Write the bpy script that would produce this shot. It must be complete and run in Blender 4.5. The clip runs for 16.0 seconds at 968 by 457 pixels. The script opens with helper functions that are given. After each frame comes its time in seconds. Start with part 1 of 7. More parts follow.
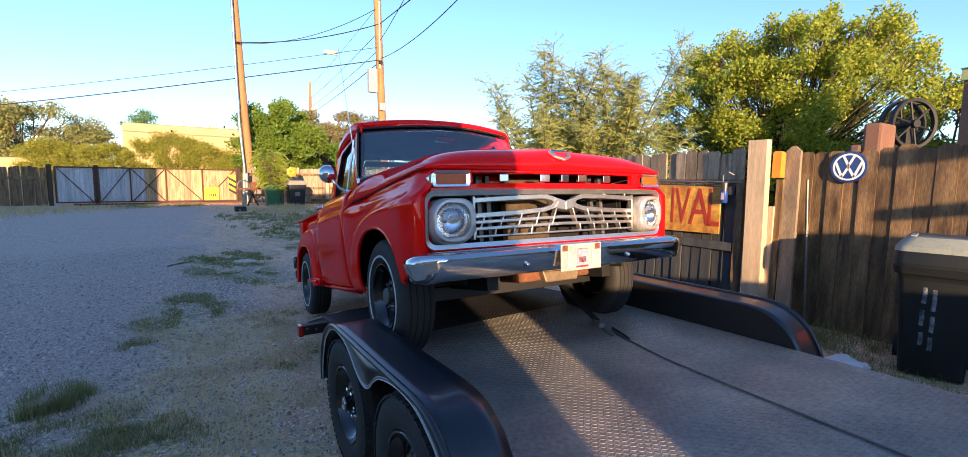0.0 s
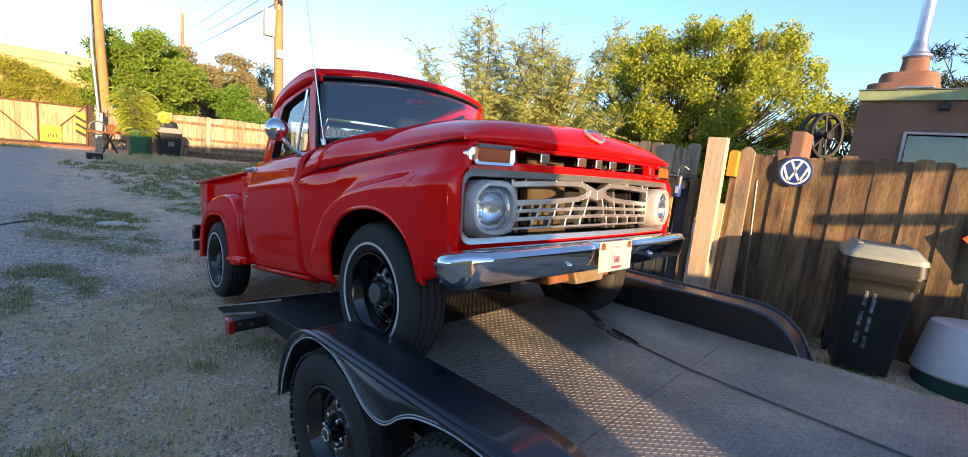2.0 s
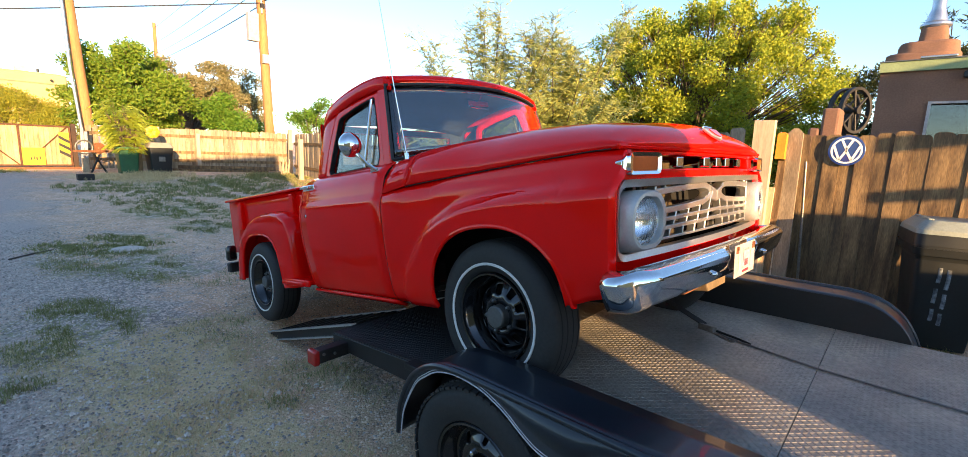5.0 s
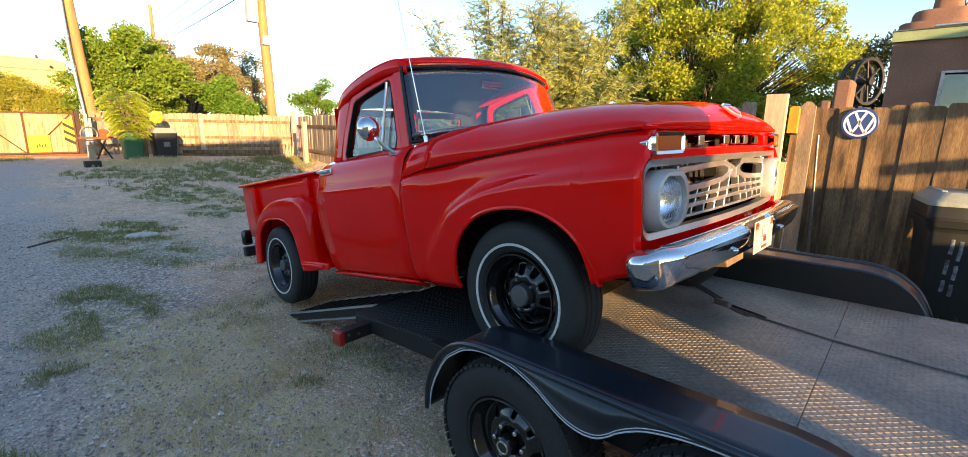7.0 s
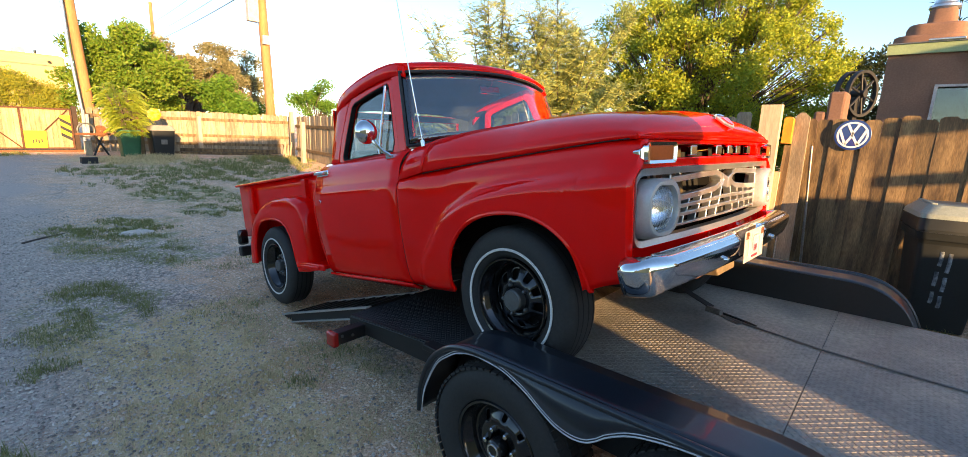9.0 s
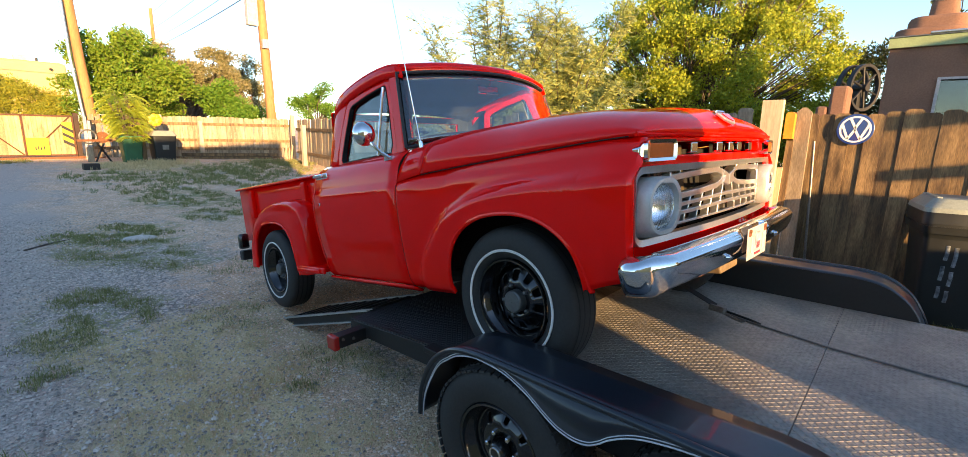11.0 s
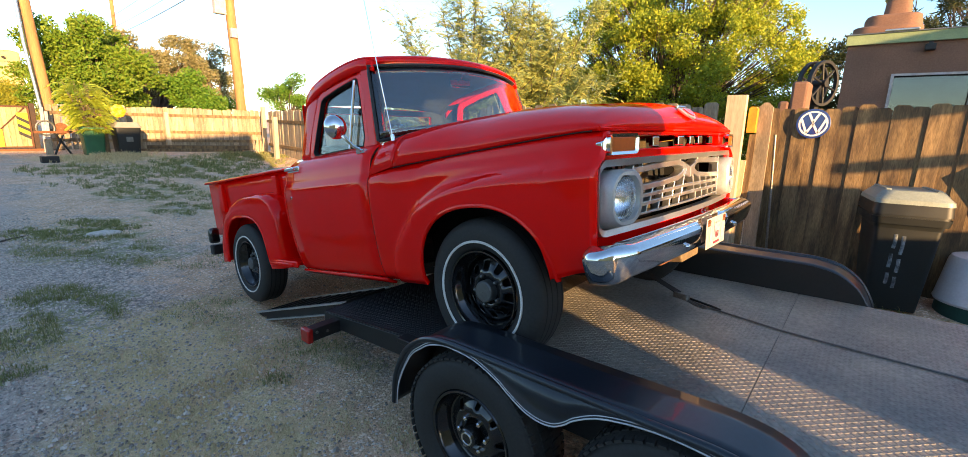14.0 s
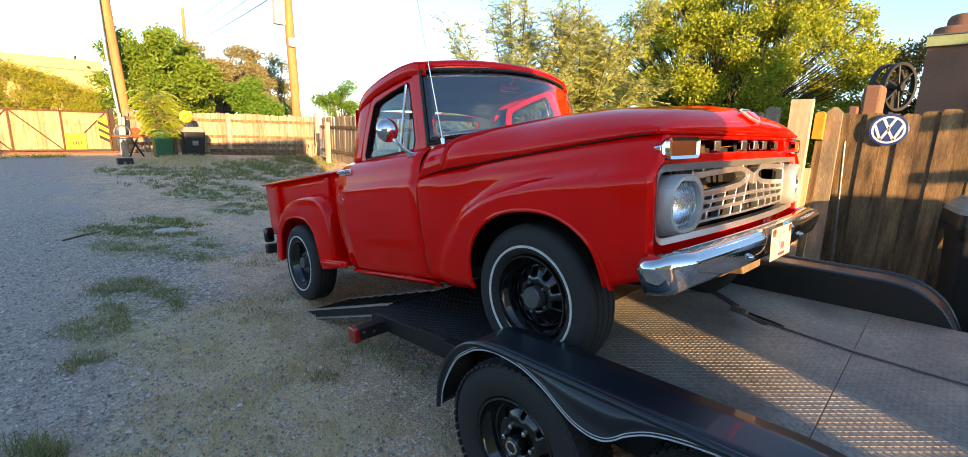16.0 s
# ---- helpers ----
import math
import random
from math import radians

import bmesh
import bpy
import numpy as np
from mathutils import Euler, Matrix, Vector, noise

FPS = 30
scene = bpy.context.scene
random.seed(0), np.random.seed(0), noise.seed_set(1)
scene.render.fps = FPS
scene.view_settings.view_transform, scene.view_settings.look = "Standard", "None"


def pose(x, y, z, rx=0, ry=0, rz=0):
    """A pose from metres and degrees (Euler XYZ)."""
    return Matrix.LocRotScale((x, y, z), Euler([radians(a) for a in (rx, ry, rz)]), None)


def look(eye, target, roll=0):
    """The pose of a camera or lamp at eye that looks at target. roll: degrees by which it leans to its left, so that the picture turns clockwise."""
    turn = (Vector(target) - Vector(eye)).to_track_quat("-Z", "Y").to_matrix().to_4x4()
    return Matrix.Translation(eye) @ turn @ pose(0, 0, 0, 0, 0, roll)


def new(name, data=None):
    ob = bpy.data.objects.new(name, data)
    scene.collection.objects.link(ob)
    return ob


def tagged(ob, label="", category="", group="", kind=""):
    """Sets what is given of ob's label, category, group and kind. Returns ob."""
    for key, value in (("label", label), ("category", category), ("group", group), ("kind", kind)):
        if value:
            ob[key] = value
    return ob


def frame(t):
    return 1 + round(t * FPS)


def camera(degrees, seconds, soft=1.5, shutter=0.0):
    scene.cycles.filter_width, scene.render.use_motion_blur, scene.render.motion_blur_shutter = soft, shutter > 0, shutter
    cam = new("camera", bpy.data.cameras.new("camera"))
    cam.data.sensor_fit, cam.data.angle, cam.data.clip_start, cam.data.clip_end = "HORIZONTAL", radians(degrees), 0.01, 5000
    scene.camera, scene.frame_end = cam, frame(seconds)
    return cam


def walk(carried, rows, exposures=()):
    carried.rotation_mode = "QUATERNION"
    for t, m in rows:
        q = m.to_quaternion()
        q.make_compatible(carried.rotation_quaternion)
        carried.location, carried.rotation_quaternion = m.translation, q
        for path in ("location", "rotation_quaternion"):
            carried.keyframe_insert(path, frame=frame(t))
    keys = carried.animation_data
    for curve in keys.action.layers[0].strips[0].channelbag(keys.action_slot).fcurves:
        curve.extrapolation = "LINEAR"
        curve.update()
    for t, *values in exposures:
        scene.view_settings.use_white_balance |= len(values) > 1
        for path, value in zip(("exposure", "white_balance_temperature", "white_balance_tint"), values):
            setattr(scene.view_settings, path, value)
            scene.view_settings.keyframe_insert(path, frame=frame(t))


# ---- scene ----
cam = camera(91.6, 16.0, soft=0.85)
PATH = [
    (0, (-1.815, -1.997, 1.529), (-0.737, -0.325, 1.32), 0.7),
    (0.5, (-1.893, -1.853, 1.521), (-0.738, -0.236, 1.298), 1.6),
    (1, (-1.907, -1.666, 1.521), (-0.611, -0.169, 1.238), 2.8),
    (1.5, (-1.864, -1.422, 1.522), (-0.491, 0.004, 1.234), 3.8),
    (2, (-2.036, -1.224, 1.521), (-0.602, 0.138, 1.219), 5.9),
    (2.5, (-2.107, -1.01, 1.526), (-0.576, 0.236, 1.203), 6.9),
    (3, (-2.149, -0.796, 1.535), (-0.617, 0.451, 1.218), 4.0),
    (3.5, (-2.303, -0.628, 1.534), (-0.742, 0.576, 1.193), 4.2),
    (4, (-2.389, -0.599, 1.567), (-0.803, 0.571, 1.227), 4.8),
    (4.5, (-2.376, -0.65, 1.578), (-0.87, 0.62, 1.234), 3.8),
    (4.7, (-2.326, -0.68, 1.554), (-0.842, 0.622, 1.236), 2.8),
    (7, (-2.413, -0.637, 1.569), (-0.964, 0.676, 1.151), 1.1),
    (7.5, (-2.423, -0.641, 1.584), (-0.966, 0.66, 1.155), 1.0),
    (8, (-2.4, -0.639, 1.578), (-0.938, 0.659, 1.156), 1.5),
    (8.5, (-2.409, -0.638, 1.58), (-0.95, 0.664, 1.16), 1.8),
    (9, (-2.422, -0.658, 1.58), (-0.962, 0.647, 1.176), 2.2),
    (11.5, (-2.395, -0.655, 1.579), (-0.938, 0.653, 1.173), 1.0),
    (12, (-2.395, -0.661, 1.578), (-0.915, 0.617, 1.156), 0.9),
    (12.5, (-2.386, -0.676, 1.579), (-0.889, 0.578, 1.146), 1.0),
    (13, (-2.386, -0.681, 1.577), (-0.874, 0.553, 1.139), 1.4),
    (13.5, (-2.396, -0.691, 1.581), (-0.88, 0.537, 1.142), 1.6),
    (14, (-2.416, -0.708, 1.586), (-0.903, 0.527, 1.155), 1.5),
    (14.5, (-2.439, -0.711, 1.587), (-0.962, 0.57, 1.167), 1.3),
    (15, (-2.443, -0.702, 1.575), (-0.998, 0.619, 1.165), 1.3),
    (15.5, (-2.431, -0.69, 1.575), (-1.014, 0.66, 1.16), 1.5),
    (16, (-2.415, -0.67, 1.572), (-1.02, 0.703, 1.161), 1.7),
]
# true size of one unit of the plan, set by the truck's wheelbase
UNIT = 1.06
walk(cam, [(t, look(Vector(eye) * UNIT, Vector(target) * UNIT, roll)) for t, eye, target, roll in PATH], exposures=[(0.0, 1.45, 5800, 17), (1.5, 1.66, 6100, 15), (3.0, 1.82, 6450, 13), (4.5, 1.92, 6700, 12), (7.0, 1.93, 7000, 12), (16.0, 1.92, 7050, 11)])

# ---- light ----
SUN_EL, SUN_SLOPE = 9.0, 0.35
_h = math.hypot(SUN_SLOPE, 1.0)
SUN_WAY = Vector((SUN_SLOPE / _h * math.cos(radians(SUN_EL)), 1 / _h * math.cos(radians(SUN_EL)), -math.sin(radians(SUN_EL))))
world = bpy.data.worlds.new("world")
scene.world = world
world.use_nodes = True
_nt = world.node_tree
_sky = _nt.nodes.new("ShaderNodeTexSky")
_sky.sky_type, _sky.sun_disc = "NISHITA", False
_sky.sun_elevation, _sky.sun_rotation = radians(SUN_EL), math.atan2(-SUN_WAY.x, -SUN_WAY.y)
_sky.air_density, _sky.dust_density, _sky.ozone_density = 1.0, 0.8, 2.3
_sky.altitude = 1600
_bg = _nt.nodes["Background"]
_bg.inputs["Strength"].default_value = 0.145
_nt.links.new(_sky.outputs[0], _bg.inputs[0])
sun_data = bpy.data.lights.new("sun", "SUN")
sun_data.energy, sun_data.angle, sun_data.color = 5.0, radians(0.5), (1.0, 0.64, 0.31)
sun = new("sun", sun_data)
sun.matrix_world = look(Vector((0, 0, 20)) - SUN_WAY * 20, (0, 0, 20))


# ---- materials ----
def material(name, col, rough=0.5, metal=0.0, var=0.2, scale=6.0, fine=60.0, bump=0.1, col2=None, coat=0.0, spec=0.5, stretch=(1, 1, 1), island=0.0, obj_rand=0.0, bump_dist=0.004, knots=0.0):
    """Principled surface with colour variation at two scales and a fine relief."""
    m = bpy.data.materials.new(name)
    m.use_nodes = True
    nt = m.node_tree
    n, lk = nt.nodes, nt.links
    b = n["Principled BSDF"]
    b.inputs["Metallic"].default_value = metal
    b.inputs["Coat Weight"].default_value = coat
    b.inputs["Coat Roughness"].default_value = 0.03
    b.inputs["Specular IOR Level"].default_value = spec
    tc = n.new("ShaderNodeTexCoord")
    mp = n.new("ShaderNodeMapping")
    mp.inputs["Scale"].default_value = stretch
    lk.new(tc.outputs["Object"], mp.inputs[0])
    if obj_rand:
        # each board takes another stretch of the grain
        oi, sc_ = n.new("ShaderNodeObjectInfo"), n.new("ShaderNodeVectorMath")
        sc_.operation = "SCALE"
        sc_.inputs[0].default_value = (3.1, 1.7, 41.0)
        lk.new(oi.outputs["Random"], sc_.inputs["Scale"])
        lk.new(sc_.outputs[0], mp.inputs["Location"])
    big, small = n.new("ShaderNodeTexNoise"), n.new("ShaderNodeTexNoise")
    for t, s in ((big, scale), (small, fine)):
        t.inputs["Scale"].default_value, t.inputs["Detail"].default_value = s, 5
        lk.new(mp.outputs[0], t.inputs["Vector"])
    dark = [c * (1 - var) for c in col] if col2 is None else col2
    mix = n.new("ShaderNodeMix")
    mix.data_type = "RGBA"
    mix.inputs[6].default_value, mix.inputs[7].default_value = (*dark, 1), (*col, 1)
    rmp = n.new("ShaderNodeMapRange")
    rmp.inputs["From Min"].default_value, rmp.inputs["From Max"].default_value = 0.35, 0.65
    lk.new(big.outputs[0], rmp.inputs[0])
    lk.new(rmp.outputs[0], mix.inputs[0])
    mul = n.new("ShaderNodeMix")
    mul.data_type, mul.blend_type = "RGBA", "MULTIPLY"
    mul.inputs[0].default_value = 1.0
    r2 = n.new("ShaderNodeMapRange")
    r2.inputs["From Min"].default_value, r2.inputs["From Max"].default_value = 0.3, 0.7
    r2.inputs["To Min"].default_value, r2.inputs["To Max"].default_value = 1 - var * 0.7, 1 + var * 0.4
    lk.new(small.outputs[0], r2.inputs[0])
    lk.new(mix.outputs[2], mul.inputs[6])
    lk.new(r2.outputs[0], mul.inputs[7])
    out = mul.outputs[2]
    if knots:
        kv, kr, km = n.new("ShaderNodeTexVoronoi"), n.new("ShaderNodeMapRange"), n.new("ShaderNodeMix")
        kv.inputs["Scale"].default_value = 1.35
        lk.new(mp.outputs[0], kv.inputs["Vector"])
        kr.inputs["From Min"].default_value, kr.inputs["From Max"].default_value = 0.05, 0.16
        kr.inputs["To Min"].default_value, kr.inputs["To Max"].default_value = knots, 0.0
        lk.new(kv.outputs["Distance"], kr.inputs[0])
        km.data_type = "RGBA"
        km.inputs[7].default_value = (*[c * 0.35 for c in dark], 1)
        lk.new(kr.outputs[0], km.inputs[0])
        lk.new(out, km.inputs[6])
        out = km.outputs[2]
    if island or obj_rand:
        src = n.new("ShaderNodeNewGeometry").outputs["Random Per Island"] if island else n.new("ShaderNodeObjectInfo").outputs["Random"]
        r3 = n.new("ShaderNodeMapRange")
        a = island or obj_rand
        r3.inputs["To Min"].default_value, r3.inputs["To Max"].default_value = 1 - a, 1 + a
        lk.new(src, r3.inputs[0])
        m2 = n.new("ShaderNodeMix")
        m2.data_type, m2.blend_type = "RGBA", "MULTIPLY"
        m2.inputs[0].default_value = 1.0
        lk.new(out, m2.inputs[6])
        lk.new(r3.outputs[0], m2.inputs[7])
        out = m2.outputs[2]
    lk.new(out, b.inputs["Base Color"])
    r4 = n.new("ShaderNodeMapRange")
    r4.inputs["To Min"].default_value, r4.inputs["To Max"].default_value = max(rough * 0.8, 0.01), min(rough * 1.2, 1)
    lk.new(big.outputs[0], r4.inputs[0])
    lk.new(r4.outputs[0], b.inputs["Roughness"])
    if bump:
        bp = n.new("ShaderNodeBump")
        bp.inputs["Strength"].default_value, bp.inputs["Distance"].default_value = bump, bump_dist
        lk.new(small.outputs[0], bp.inputs["Height"])
        lk.new(bp.outputs[0], b.inputs["Normal"])
    return m


def glass_material(name, tint=(0.8, 0.85, 0.85), rough=0.0, ior=1.45):
    m = bpy.data.materials.new(name)
    m.use_nodes = True
    b = m.node_tree.nodes["Principled BSDF"]
    b.inputs["Base Color"].default_value = (*tint, 1)
    b.inputs["Roughness"].default_value = rough
    b.inputs["Transmission Weight"].default_value = 1.0
    b.inputs["IOR"].default_value = ior
    return m


RED = material("red_paint", (0.92, 0.005, 0.003), 0.4, var=0.06, scale=3, fine=400, bump=0.006, coat=0.6, spec=0.0)
CHROME = material("chrome", (0.78, 0.78, 0.78), 0.07, 1.0, var=0.08, scale=8, fine=90, bump=0.03)
CUP = material("dull_cast_aluminium", (0.52, 0.51, 0.49), 0.45, 0.6, var=0.12, scale=10, fine=120, bump=0.05)
SATIN = material("satin_aluminium", (0.62, 0.61, 0.58), 0.34, 0.9, var=0.12, scale=10, fine=120, bump=0.05)
RUBBER = material("tyre_rubber", (0.030, 0.028, 0.026), 0.75, var=0.3, scale=9, fine=80, bump=0.2)
WHITEWALL = material("whitewall_stripe", (0.72, 0.70, 0.66), 0.6, var=0.1, scale=12, fine=80)
BLACK_GLOSS = material("black_gloss_paint", (0.010, 0.010, 0.011), 0.18, var=0.2, coat=0.6, bump=0.02)
BLACK = material("black_paint", (0.012, 0.012, 0.012), 0.55, var=0.3)
GREY_CAP = material("dull_grey_metal", (0.16, 0.16, 0.155), 0.5, 0.6, var=0.2)
# near-black: shade inside openings put in as colour; also gaps, grooves and seals
DARK = material("shade_and_seal_black", (0.006, 0.006, 0.006), 0.9, var=0.2)
RADIATOR = material("radiator_core", (0.12, 0.088, 0.046), 0.5, 0.5, var=0.3, scale=30, fine=200, bump=0.4)
AMBER = material("amber_lens", (0.55, 0.10, 0.012), 0.35, var=0.15, coat=0.1, spec=0.25)
RED_LENS = material("red_lens", (0.45, 0.01, 0.008), 0.25, var=0.15, coat=0.5)
GLASS = glass_material("window_glass", (0.80, 0.88, 0.88), ior=1.65)
SIDE_GLASS = glass_material("side_window_glass", (0.62, 0.70, 0.72), ior=1.42)
SCREEN = glass_material("tinted_windshield_glass", (0.46, 0.56, 0.60), ior=1.85)
LENS = glass_material("headlight_glass", (0.98, 0.99, 1.0), 0.0)
_n, _l = LENS.node_tree.nodes, LENS.node_tree.links
_w, _tc, _bp = _n.new("ShaderNodeTexWave"), _n.new("ShaderNodeTexCoord"), _n.new("ShaderNodeBump")
_w.inputs["Scale"].default_value, _w.inputs["Distortion"].default_value, _w.inputs["Detail Scale"].default_value = 22.0, 2.5, 0.8
_bp.inputs["Strength"].default_value, _bp.inputs["Distance"].default_value = 0.35, 0.004
_l.new(_tc.outputs["Object"], _w.inputs[0])
_l.new(_w.outputs[1], _bp.inputs["Height"])
_l.new(_bp.outputs[0], _n["Principled BSDF"].inputs["Normal"])
REFLECTOR = material("lamp_reflector", (0.95, 0.96, 0.97), 0.10, 1.0, var=0.10, scale=40, fine=90, bump=0.35)
MIRROR = material("mirror_glass", (0.85, 0.86, 0.86), 0.03, 1.0, var=0.02, bump=0)
LINING = material("dark_cab_lining", (0.035, 0.042, 0.048), 0.8, var=0.3)
VINYL = material("black_vinyl", (0.018, 0.017, 0.017), 0.5, var=0.3)
CREAM = material("pale_trim", (0.45, 0.47, 0.44), 0.5, var=0.15)
PLATE_WHITE = material("white_plate_paint", (0.46, 0.42, 0.40), 0.5, var=0.25, scale=14, fine=60)
PLATE_GREY = material("plate_grey_print", (0.42, 0.38, 0.46), 0.5, var=0.3, scale=30)
PLATE_RED = material("plate_red_ink", (0.35, 0.03, 0.06), 0.5, var=0.2)
RUST = material("rusty_steel", (0.22, 0.085, 0.035), 0.8, 0.2, var=0.4, scale=14, fine=80, bump=0.3)
STEEL = material("dirty_steel", (0.26, 0.25, 0.23), 0.45, 0.8, var=0.3, scale=10, fine=80, bump=0.2)
DECK = material("worn_steel_deck", (0.33, 0.295, 0.24), 0.38, 0.15, var=0.45, scale=2.2, fine=40, bump=0.15, col2=(0.16, 0.155, 0.14))
DECK_BLACK = material("black_painted_plate", (0.035, 0.036, 0.038), 0.5, 0.2, var=0.35, scale=4, fine=40, bump=0.15)
TRAILER_BLUE = material("dark_trailer_paint", (0.012, 0.018, 0.026), 0.34, var=0.25, coat=0.3, bump=0.03, scale=4)
PINSTRIPE = material("pale_pinstripe", (0.55, 0.56, 0.58), 0.35, var=0.1)
WOOD = material("weathered_fence_wood", (0.235, 0.15, 0.068), 0.8, var=0.55, scale=3.0, fine=26, bump=0.5, col2=(0.085, 0.050, 0.023), stretch=(5, 5, 0.8), obj_rand=0.34, knots=0.85)
WOOD_GREY = material("grey_weathered_wood", (0.40, 0.315, 0.21), 0.85, var=0.45, scale=3.0, fine=26, bump=0.5, col2=(0.23, 0.175, 0.115), stretch=(5, 5, 0.8), obj_rand=0.28, knots=0.7)
WOOD_PALE = material("pale_raw_wood", (0.52, 0.40, 0.26), 0.8, var=0.25, scale=3.0, fine=26, bump=0.35, stretch=(5, 5, 0.5), obj_rand=0.15)
WOOD_BLUE = material("dark_stained_gate_wood", (0.055, 0.062, 0.068), 0.8, var=0.4, scale=3.0, fine=26, bump=0.4, stretch=(5, 5, 0.5), obj_rand=0.25)
POLE_WOOD = material("utility_pole_wood", (0.40, 0.20, 0.075), 0.8, var=0.35, scale=2.0, fine=20, bump=0.4, stretch=(4, 4, 0.3))


# ---- mesh building ----
class Shape:
    """Vertices and faces of one mesh."""

    def __init__(self):
        self.v, self.f = [], []

    def add(self, verts, faces, m=None):
        k = len(self.v)
        self.v += [tuple(m @ Vector(p)) if m else tuple(p) for p in verts]
        self.f += [tuple(i + k for i in f) for f in faces]
        return self

    def box(self, cx, cy, cz, sx, sy, sz, m=None):
        x, y, z = sx / 2, sy / 2, sz / 2
        vs = [(cx + a * x, cy + b * y, cz + c * z) for c in (-1, 1) for b in (-1, 1) for a in (-1, 1)]
        return self.add(vs, [(0, 2, 3, 1), (4, 5, 7, 6), (0, 1, 5, 4), (2, 6, 7, 3), (0, 4, 6, 2), (1, 3, 7, 5)], m)

    def lathe(self, prof, axis="x", at=(0, 0, 0), n=32, closed=False, caps=False):
        """Turns (along, radius) points round an axis."""
        vs, fs = [], []
        for a, r in prof:
            for i in range(n):
                t = 2 * math.pi * i / n
                c, s = r * math.cos(t), r * math.sin(t)
                p = {"x": (a, c, s), "y": (s, a, c), "z": (c, s, a)}[axis]
                vs.append((p[0] + at[0], p[1] + at[1], p[2] + at[2]))
        rows = len(prof)
        for j in range(rows if closed else rows - 1):
            j2 = (j + 1) % rows
            for i in range(n):
                i2 = (i + 1) % n
                fs.append((j * n + i, j * n + i2, j2 * n + i2, j2 * n + i))
        if caps and not closed:
            if prof[0][1] > 1e-5:
                fs.append(tuple(range(n))[::-1])
            if prof[-1][1] > 1e-5:
                fs.append(tuple((rows - 1) * n + i for i in range(n)))
        return self.add(vs, fs)

    def grid(self, fn, nu, nv):
        vs = [fn(i / nu, j / nv) for j in range(nv + 1) for i in range(nu + 1)]
        w = nu + 1
        return self.add(vs, [(j * w + i, j * w + i + 1, (j + 1) * w + i + 1, (j + 1) * w + i) for j in range(nv) for i in range(nu)])

    def tube(self, pts, r, n=8, taper=None):
        pts = [Vector(p) for p in pts]
        vs, fs = [], []
        for k, p in enumerate(pts):
            d = (pts[min(k + 1, len(pts) - 1)] - pts[max(k - 1, 0)]).normalized()
            u = d.orthogonal().normalized() if k == 0 else (u - d * u.dot(d)).normalized()
            w = d.cross(u)
            rr = r if taper is None else r + (taper - r) * k / (len(pts) - 1)
            for i in range(n):
                t = 2 * math.pi * i / n
                vs.append(p + (u * math.cos(t) + w * math.sin(t)) * rr)
        for k in range(len(pts) - 1):
            for i in range(n):
                fs.append((k * n + i, k * n + (i + 1) % n, (k + 1) * n + (i + 1) % n, (k + 1) * n + i))
        fs.append(tuple(range(n))[::-1])
        fs.append(tuple((len(pts) - 1) * n + i for i in range(n)))
        return self.add(vs, fs)

    def prism(self, poly, axis, a0, a1, m=None):
        """A flat outline pushed from a0 to a1 along an axis."""
        def put(p, a):
            return {"x": (a, p[0], p[1]), "y": (p[0], a, p[1]), "z": (p[0], p[1], a)}[axis]
        n = len(poly)
        vs = [put(p, a0) for p in poly] + [put(p, a1) for p in poly]
        fs = [tuple(range(n))[::-1], tuple(range(n, 2 * n))] + [(i, (i + 1) % n, n + (i + 1) % n, n + i) for i in range(n)]
        return self.add(vs, fs, m)

    def mirrored(self):
        k = Shape()
        k.v = [(-x, y, z) for x, y, z in self.v]
        k.f = [tuple(reversed(f)) for f in self.f]
        return k

    def mesh(self, name, mats, smooth=False):
        me = bpy.data.meshes.new(name)
        me.from_pydata(self.v, [], self.f)
        me.validate()
        for mt in (mats if isinstance(mats, (list, tuple)) else [mats]):
            me.materials.append(mt)
        bm = bmesh.new()
        bm.from_mesh(me)
        bmesh.ops.recalc_face_normals(bm, faces=bm.faces)
        bm.to_mesh(me)
        bm.free()
        if smooth:
            me.shade_smooth()
            me.set_sharp_from_angle(angle=radians(smooth if smooth is not True else 40))
        return me


def part(name, shape, mat, parent=None, label="", smooth=False, bevel=0.0, solid=0.0, offset=-1.0):
    """One mesh object, under a thing or a part if given."""
    ob = new(name, shape.mesh(name, mat, smooth))
    if parent:
        ob.parent = parent
    if label:
        ob["label"] = label
    if solid:
        md = ob.modifiers.new("thick", "SOLIDIFY")
        md.thickness, md.offset = solid, offset
        md.material_offset = 1 if isinstance(mat, (list, tuple)) else 0
    if bevel:
        md = ob.modifiers.new("edge", "BEVEL")
        md.width, md.segments, md.limit_method, md.angle_limit = bevel, 2, "ANGLE", radians(35)
        md.harden_normals = False
    return ob


def thing(name, label, category, m=None, group="", kind=""):
    ob = tagged(new(name), label, category, group, kind)
    ob.empty_display_size = 0.1
    if m is not None:
        ob.matrix_world = m
    return ob


def smoothstep(a, b, x):
    t = min(max((x - a) / (b - a), 0.0), 1.0)
    return t * t * (3 - 2 * t)


